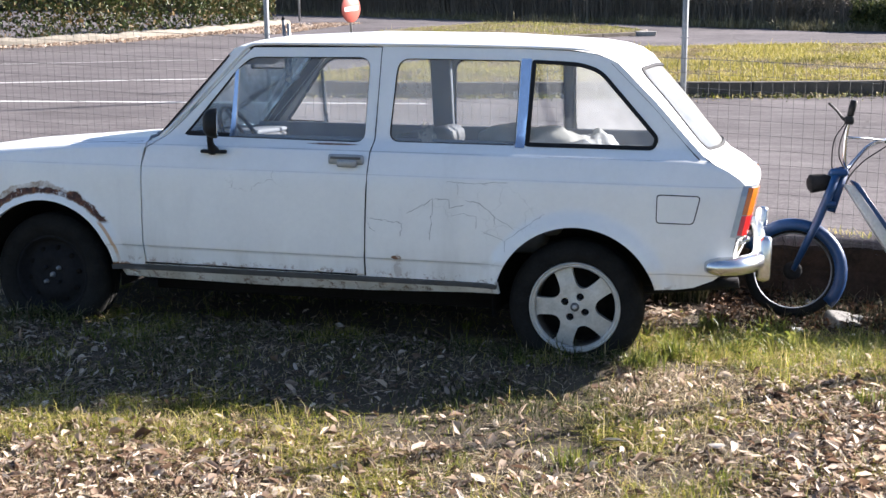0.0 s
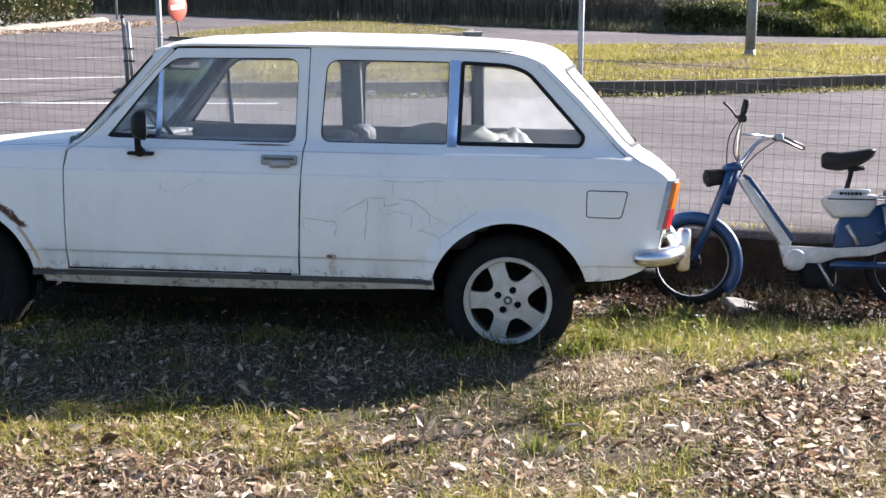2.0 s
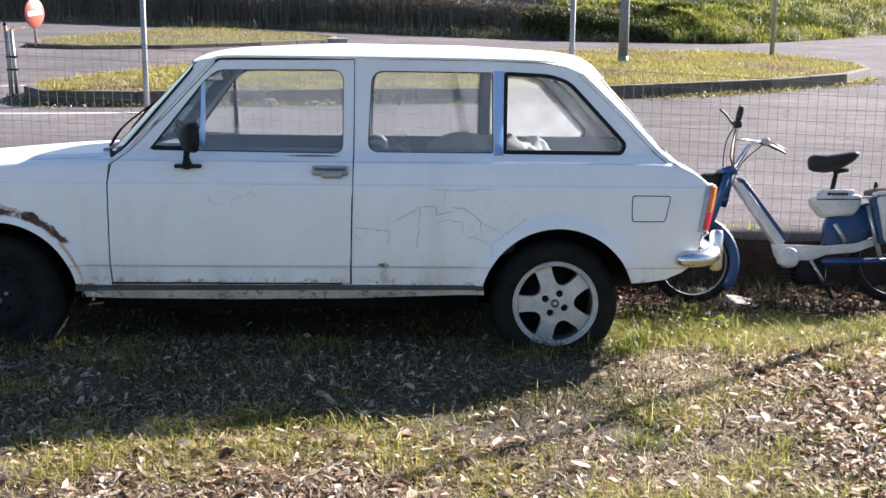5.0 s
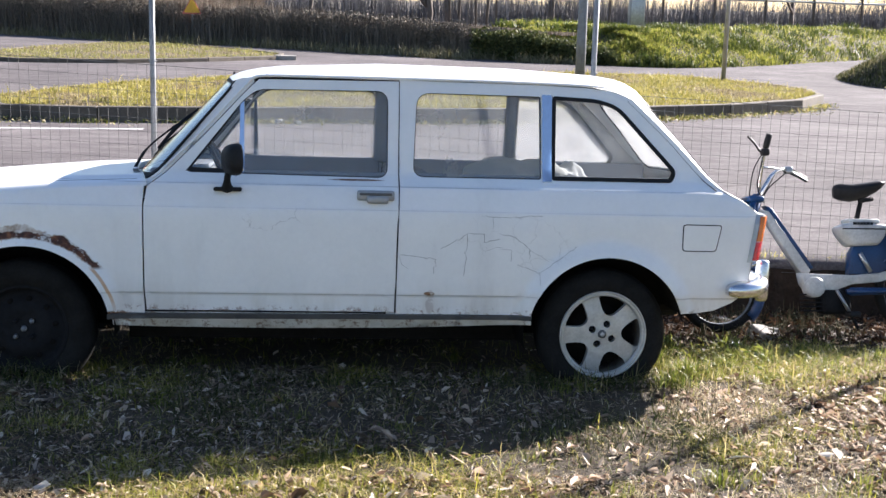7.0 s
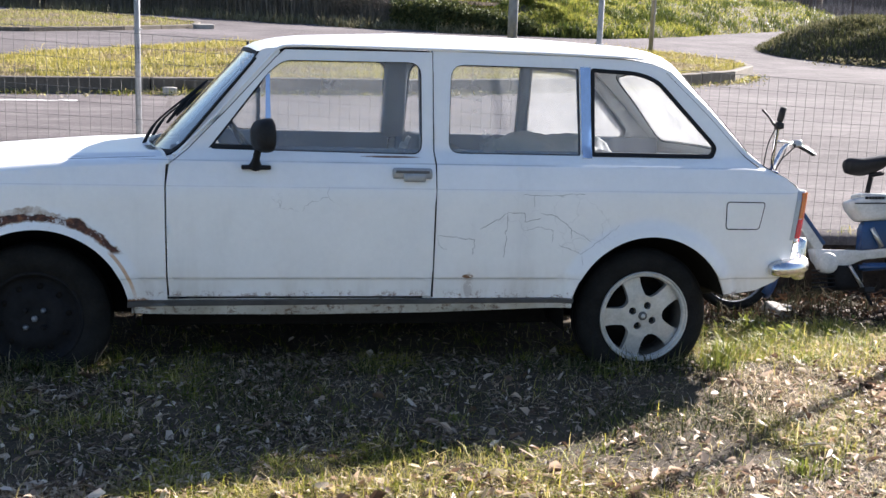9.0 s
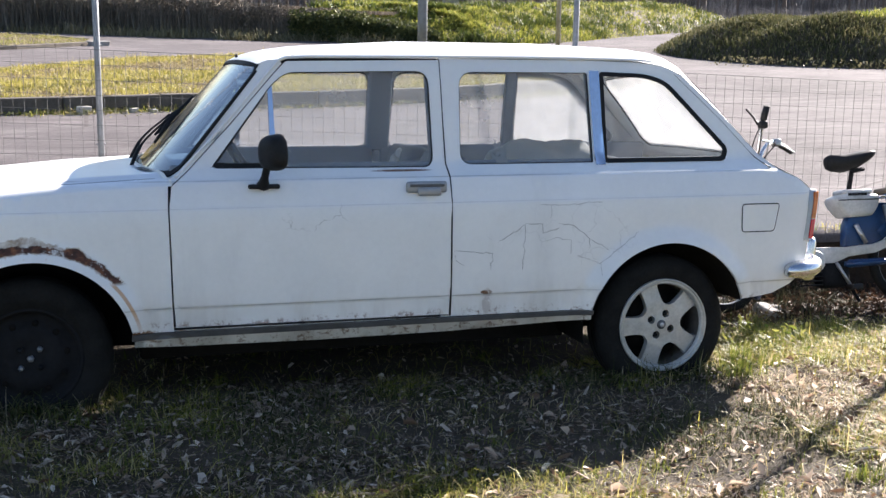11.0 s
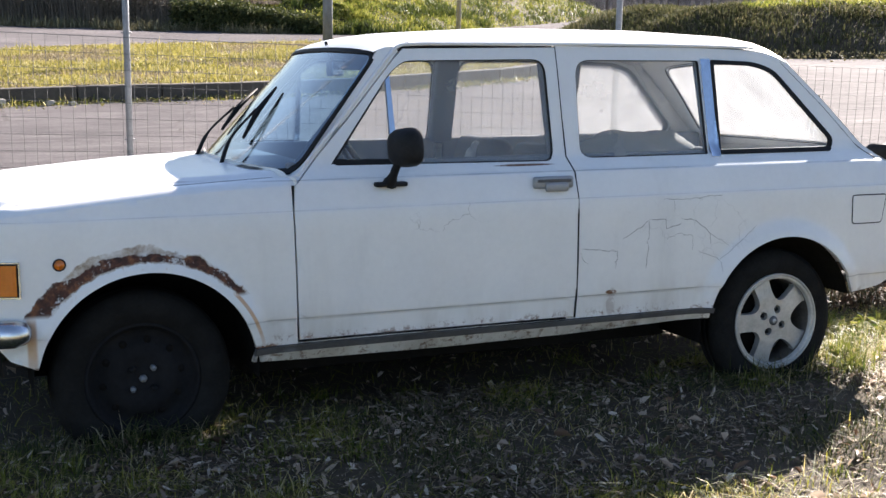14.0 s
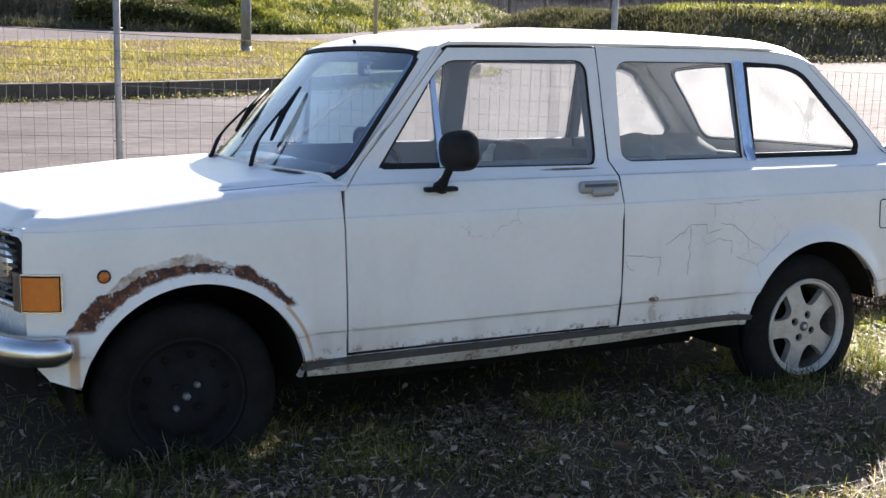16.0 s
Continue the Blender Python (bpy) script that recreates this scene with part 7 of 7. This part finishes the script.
stems([(a, b - 0.1) for a, b in HL], 36000, [h * 1.02 for h in HH], 1.0, 0.017, M_HEDGE, "hedge_shoots", "upright dark shoots on the face of the hedge", 3.0, 0.0, 0.3, 0.3)
stems([(a, b + 0.7) for a, b in HL], 45000, [1.3, 1.3, 1.2, 1.0, 0.6, 0.35, 0.2, 0.1], 2.4, 0.022, M_BRUSH, "dry_brush", "dry brown brush above the hedge", 2.0, 0.75)
g = bank("hedge_bank", [(a - 0.2, b + 0.4) for a, b in HL], 3.0, [h * 0.8 for h in HH], "earth bank under the hedge", 4.0)
p = on_bank(g, 14000, 0, 0.02)
px, py = p[:, 0] + rng.normal(0, 0.1, 14000), p[:, 1] - rng.uniform(0.3, 2.1, 14000)
k = noise2(px, py, 0.7, 91.0) + 0.5 * noise2(px, py, 2.1, 92.0) > -0.12
px, py = px[k], py[k]
stuff("verge_weeds", blades(px, py, np.zeros(len(px)), rng.gamma(3, 0.06, len(px)).clip(0.04, 0.42), rng.uniform(0.012, 0.03, len(px)), 1.1), M_VERGE, "tangled dry weeds along the verge", "weeds")

# where the hedge gives way to the bank: rounded green bushes
hedge_leaves([(3.2, 32.3), (4.6, 31.2), (6.0, 30.3), (7.2, 29.7)], 16000, [0.95, 0.85, 0.65, 0.3], 1.6, 0.1, by_island("olive_bush", [(0, (0.03, 0.04, 0.014)), (0.6, (0.07, 0.085, 0.025)), (1, (0.15, 0.15, 0.05))], 0.7, 0.2), "bank_bushes", "low dark green bushes at the end of the hedge", 8.0)
# sunlit green bank beyond, and the mound on the other side of the track
GB = [(2.6, 33.2), (5.8, 30.8), (8.6, 29.4), (12.0, 31.7), (16.0, 36.0), (26.0, 46.0)]
g = bank("green_bank", GB, 6.0, [0.95, 0.95, 0.93, 0.93, 0.95, 1.0], "grassy bank beyond the road", 9.0, 0.75)
p = on_bank(g, 60000, 0.0, 1.0)
dk = noise2(p[:, 0], p[:, 1], 0.8, 51.0) + 0.6 * noise2(p[:, 0], p[:, 1], 2.3, 52.0) > 0.22
stuff("bank_clumps", blades(p[dk, 0], p[dk, 1], p[dk, 2] - 0.02, rng.uniform(0.12, 0.34, dk.sum()), rng.uniform(0.02, 0.05, dk.sum()), 0.9), by_island("dark_grass", [(0, (0.045, 0.065, 0.015)), (0.6, (0.1, 0.13, 0.025)), (1, (0.2, 0.21, 0.045))], 0.6, 0.2), "dark green clumps on the bank", "grass")
p = p[~dk]
stuff("bank_grass_far", blades(p[:, 0], p[:, 1], p[:, 2] - 0.02, rng.uniform(0.06, 0.2, len(p)) * (1 + 0.8 * noise2(p[:, 0], p[:, 1], 0.9, 6.0)), rng.uniform(0.015, 0.035, len(p)), 1.4), M_BANKG, "sunlit yellow-green grass on the bank", "grass")
RM = [(45, 24), (28, 20.2), (20, 18.9), (14.8, 18.9), (12.3, 20.8), (11.6, 24.0), (13.2, 28.0), (18, 33)]
g2 = bank("mound", RM[::-1], 5.0, [0.8, 0.85, 0.9, 0.95, 1.05, 1.2, 1.3, 1.3], "grassy mound at the corner of the track", 14.0, 0.5)
p = on_bank(g2, 60000, 0.0, 1.0)
n = len(p)
# shade and sun are put into colour: dark grass on the face, bright on top
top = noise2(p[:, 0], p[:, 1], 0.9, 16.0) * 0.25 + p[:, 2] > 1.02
stuff("mound_face", blades(p[~top, 0], p[~top, 1], p[~top, 2] - 0.02, rng.uniform(0.05, 0.18, (~top).sum()), rng.uniform(0.015, 0.035, (~top).sum()), 0.9), M_MOUND, "rough growth on the mound's face, coloured dark for shade", "grass")
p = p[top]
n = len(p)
stuff("mound_grass", blades(p[:, 0], p[:, 1], p[:, 2] - 0.02, rng.uniform(0.05, 0.2, n) * (1 + 0.7 * noise2(p[:, 0], p[:, 1], 1.1, 6.0)), rng.uniform(0.012, 0.03, n), 0.9), M_BANKG, "rough grass on the mound's top, coloured bright for sun", "grass")
ML = [(44, 25.2), (28, 21.3), (20, 20.0), (16.6, 20.0)]
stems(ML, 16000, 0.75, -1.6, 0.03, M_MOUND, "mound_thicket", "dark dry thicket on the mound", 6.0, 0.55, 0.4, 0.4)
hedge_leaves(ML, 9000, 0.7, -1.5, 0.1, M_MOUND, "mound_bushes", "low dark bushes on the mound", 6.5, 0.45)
px, py = rng.uniform(11, 34, 2600), rng.uniform(-0.9, 0.2, 2600)
py = np.interp(px, [11, 14.8, 20, 28, 34], [21.0, 18.7, 18.6, 19.9, 21]) + py
stuff("mound_verge", flakes(px, py, rng.uniform(0.0, 0.2, 2600), rng.uniform(0.03, 0.09, 2600), 0.8), M_VERGE, "rough dry grass along the foot of the mound", "grass")

# grass of the islands, and weeds at the kerb's foot
def in_poly(poly, n, d):
    q = np.array(shrink(dense(poly, 0.5), d))
    out = np.zeros((0, 2))
    while len(out) < n:
        c = rng.uniform(q.min(0), q.max(0), (n * 2, 2))
        out = np.r_[out, c[inside([tuple(a) for a in q], c[:, 0], c[:, 1])]]
    return out[:n]


for poly, n, hgt, nm, mt in ((ISLAND, 110000, 0.065, "island_grass", M_YGRASS), (ISLAND2, 14000, 0.08, "far_island_grass", by_island("olive_grass", [(0, (0.14, 0.15, 0.035)), (0.6, (0.28, 0.27, 0.07)), (1, (0.42, 0.37, 0.16))], 0.7, 0.4))):
    c = in_poly(poly, n, 0.14)
    h = rng.gamma(4, hgt / 5, n).clip(0.02, 0.3) * (1 + 0.4 * noise2(c[:, 0], c[:, 1], 0.8, 3.0))
    wd, top = rng.uniform(0.007, 0.016, n), np.full(n, 0.175 if poly is ISLAND else 0.075)
    dry = noise2(c[:, 0], c[:, 1], 0.55, 71.0) + 0.5 * noise2(c[:, 0], c[:, 1], 1.9, 72.0) + rng.normal(0, 0.12, n) > 0.16
    stuff(nm, blades(c[~dry, 0], c[~dry, 1], top[~dry], h[~dry], wd[~dry], 1.5), mt, "yellow-green grass on the traffic island", "grass")
    stuff("dry_" + nm, blades(c[dry, 0], c[dry, 1], top[dry], h[dry] * 0.7, wd[dry], 2.0), M_DRYGRASS, "dry pale grass in patches on the island", "grass")
edge_pts = [e for e in dense(ISLAND, 0.05) if e[1] < 17 and e[0] > -6]
ee = np.array(edge_pts)
n = 5200
k = rng.integers(0, len(ee), n)
dens = noise2(ee[k, 0], ee[k, 1], 1.1, 21.0)
k = k[rng.random(n) < np.clip(0.55 + dens, 0.08, 1)]
px, py = ee[k, 0] + rng.normal(0, 0.1, len(k)), ee[k, 1] - np.abs(rng.normal(0, 0.28, len(k)))
stuff("kerb_weeds", flakes(px, py, rng.uniform(0.0, 0.05, len(k)), rng.uniform(0.02, 0.06, len(k)), 0.5), by_island("kerb_litter", [(0, (0.06, 0.08, 0.02)), (0.4, (0.18, 0.18, 0.05)), (0.75, (0.3, 0.26, 0.11)), (1, (0.45, 0.38, 0.27))], 0.7, 0.15), "weeds and litter at the foot of the kerb", "weeds")
n = 9000
k = rng.integers(0, len(ee), n)
k = k[rng.random(n) < np.clip(0.4 + 1.3 * noise2(ee[k, 0], ee[k, 1], 0.9, 22.0), 0.03, 1)]
px, py = ee[k, 0] + rng.normal(0, 0.08, len(k)), ee[k, 1] - np.abs(rng.normal(0, 0.14, len(k)))
stuff("kerb_grass", blades(px, py, np.zeros(len(k)), rng.gamma(4, 0.014, len(k)).clip(0.02, 0.13), rng.uniform(0.005, 0.012, len(k)), 1.2), M_GRASS, "short grass grown along the foot of the kerb", "grass")
for x, y, s in ((-2.35, 11.55, 0.16), (-1.75, 11.65, 0.1), (-1.5, 11.6, 0.08)):
    ob = rubble(x, y, s, s * 0.7, s * 0.6, 30, M_STONE, "pale stone lying by the kerb")
    ob.matrix_world = pose(x, y, 0.0, 0, 0, 30)
ob = rubble(-2.1, 28.7, 0.5, 0.3, 0.14, 20, M_CONC, "low pale stone at the tip of the far island")
ob.matrix_world = pose(-2.1, 28.7, -0.02, 0, 0, 20)

# ---- clipped hedge behind a low pale wall ----
LW = [(-34, 13.0), (-22, 18.0), (-17.6, 21.5), (-15.9, 24.6), (-15.2, 27.6), (-14.8, 31.0), (-14.7, 35.5)]
bm = bmesh.new()
L = bend([Vector((*p, 0)) for p in LW], 24)
rows = []
for i, p in enumerate(L):
    d = (L[min(i + 1, len(L) - 1)] - L[max(i - 1, 0)]).normalized()
    nrm = Vector((-d.y, d.x, 0))
    j, e = 0.06 * noise.noise(p * 0.9), 0.035 * noise.noise(p * 4.1)
    rows.append([bm.verts.new(p + nrm * a + Vector((0, 0, b))) for a, b in ((0, -0.05), (0.03, 0.13 + j + e), (0.1, 0.19 + j + e), (0.3, 0.2 + j - e), (0.36, -0.05))])
for a, b in zip(rows, rows[1:]):
    for k in range(4):
        bm.faces.new((a[k], b[k], b[k + 1], a[k + 1]))
bmesh.ops.recalc_face_normals(bm, faces=bm.faces)
tagged(part("low_wall", bm, M_WALL, None, "", False), "low pale stone wall under the hedge", "wall", kind="structure")
hedge_leaves([(a - 0.6, b + 0.4) for a, b in LW], 42000, 2.4, 1.2, 0.12, M_HEDGE2, "clipped_hedge", "tall green and brown leafy hedge behind the low wall", 17.0, 0.0)
LP = np.array([tuple(p) for p in L])
k = rng.integers(0, len(LP) - 1, 5200)
fr = rng.random((5200, 1))
q = LP[k] * (1 - fr) + LP[k + 1] * fr
stuff("wall_foot_leaves", flakes(q[:, 0] + np.abs(rng.normal(0, 0.35, 5200)), q[:, 1] - np.abs(rng.normal(0, 0.5, 5200)), rng.uniform(0.0, 0.06, 5200), rng.uniform(0.04, 0.1, 5200), 0.5), M_LITTER, "dry leaves along the foot of the low wall", "leaves")
px, py = -12.6 - np.abs(rng.normal(0, 0.9, 2500)), rng.uniform(29, 37, 2500)
stuff("fallen_leaves_far", flakes(px, py, rng.uniform(0.01, 0.04, 2500), rng.uniform(0.04, 0.1, 2500), 0.4), M_LITTER, "drift of reddish fallen leaves at the road corner", "leaves")

# ---- distance: field fence, farm things, bare trees ----
FF = thing("field_fence", None, "dark field fence of posts and rails behind the bank", "fence")
for k in range(26):
    x = 6 + k * 2.5
    y = 46 + 0.625 * k
    j = noise.noise(Vector((k * 1.7, 0, 0)))
    part("fence_post", add_box(bmesh.new(), x - 0.05, x + 0.05, y - 0.05, y + 0.05, 0, 2.3 + 0.25 * j, 0.02, Matrix.Translation((x, y, 0)) @ Matrix.Rotation(0.05 * j, 4, "Y") @ Matrix.Translation((-x, -y, 0))), M_BARK, FF, "", False)
part("fence_rail", tube([(6 + 2.1 * k, 46 + 0.525 * k, 2.1 + 0.04 * noise.noise(Vector((k * 1.3, 3, 0)))) for k in range(31)], 0.05, 5), M_GALV, FF)
stems([(2, 47.5), (30, 54), (70, 64.5), (120, 78)], 30000, 1.1, 2.0, 0.016, M_SCRUB, "field_scrub", "grey-brown scrub beyond the field fence", 31.0, 0.0, 0.5, 0.4)
stems([(-90, 80), (-20, 72), (20, 70), (80, 84), (170, 110)], 60000, 3.2, 4.0, 0.035, M_SCRUB, "far_wood", "distant bare wood on the skyline", 37.0, 0.0, 0.4, 0.35)
stems([(-80, 66), (-30, 58), (-12, 52), (-5, 48)], 36000, 2.9, 3.0, 0.04, M_BRUSH, "tall_brush", "tall brown brush behind the hedge", 38.0)


def bare_tree(x, y, h, seed):
    r = random.Random(seed)
    t = thing("bare_tree", pose(x, y, 0), "leafless tree with thin grey branches", "tree", "bare trees")
    bm, cr = bmesh.new(), bmesh.new()

    def grow(b, p, d, ln, rad, lvl):
        q = p + d * ln
        m = p.lerp(q, 0.5) + Vector((r.uniform(-1, 1), r.uniform(-1, 1), 0)) * ln * 0.06
        add_tube(b, [p, m, q], [rad, rad * 0.8, rad * 0.6], 6 if lvl < 2 else 4)
        if lvl < 4:
            for _ in range(3 if lvl < 3 else 4):
                a = Vector((r.uniform(-1, 1), r.uniform(-1, 1), r.uniform(0.1, 0.9))).normalized()
                grow(cr, p.lerp(q, r.uniform(0.55, 1.0)), (d * 0.7 + a * 0.75).normalized(), ln * r.uniform(0.5, 0.75), rad * 0.5, lvl + 1)
    grow(bm, Vector((0, 0, 0)), Vector((r.uniform(-0.1, 0.1), 0, 1)).normalized(), h * 0.38, h * 0.022, 0)
    part("trunk", bm, M_BARK, t)
    part("crown", cr, M_BARK, t, "thin bare branches")


for k, (x, y, h) in enumerate([(3.0, 44.0, 6.5), (9.5, 52, 7.5), (-1.5, 48, 6.0), (15, 58, 8.0), (24, 60, 7.0), (33, 64, 8.5), (-8, 55, 7), (42, 70, 8), (5.5, 60, 8)]):
    bare_tree(x, y, h, 40 + k)
sc = thing("garden_sculpture", None, "dark metal sculpture on four legs behind the bank", "sculpture")
part("sculpture_body", add_box(bmesh.new(), 3.5, 5.0, 40.9, 41.3, 2.35, 2.95, 0.2), M_BARK, sc)
for x, dx in ((3.65, -0.1), (3.85, 0.1), (4.65, -0.12), (4.85, 0.16)):
    part("leg", tube([(x, 41.1, 2.5), (x + dx, 41.1, 1.9), (x + dx * 0.6, 41.1, 0.6)], [0.09, 0.06, 0.05], 6), M_BARK, sc)
cab = thing("meter_cabinet", None, "grey utility cabinet on the bank", "cabinet")
part("cabinet_body", add_box(bmesh.new(), 9.1, 9.6, 36.0, 36.35, 0.9, 2.15, 0.02), M_SIGNBACK, cab)
part("cabinet_door", add_box(bmesh.new(), 9.13, 9.57, 35.98, 36.0, 1.0, 2.1, 0.004), M_GALV, cab)
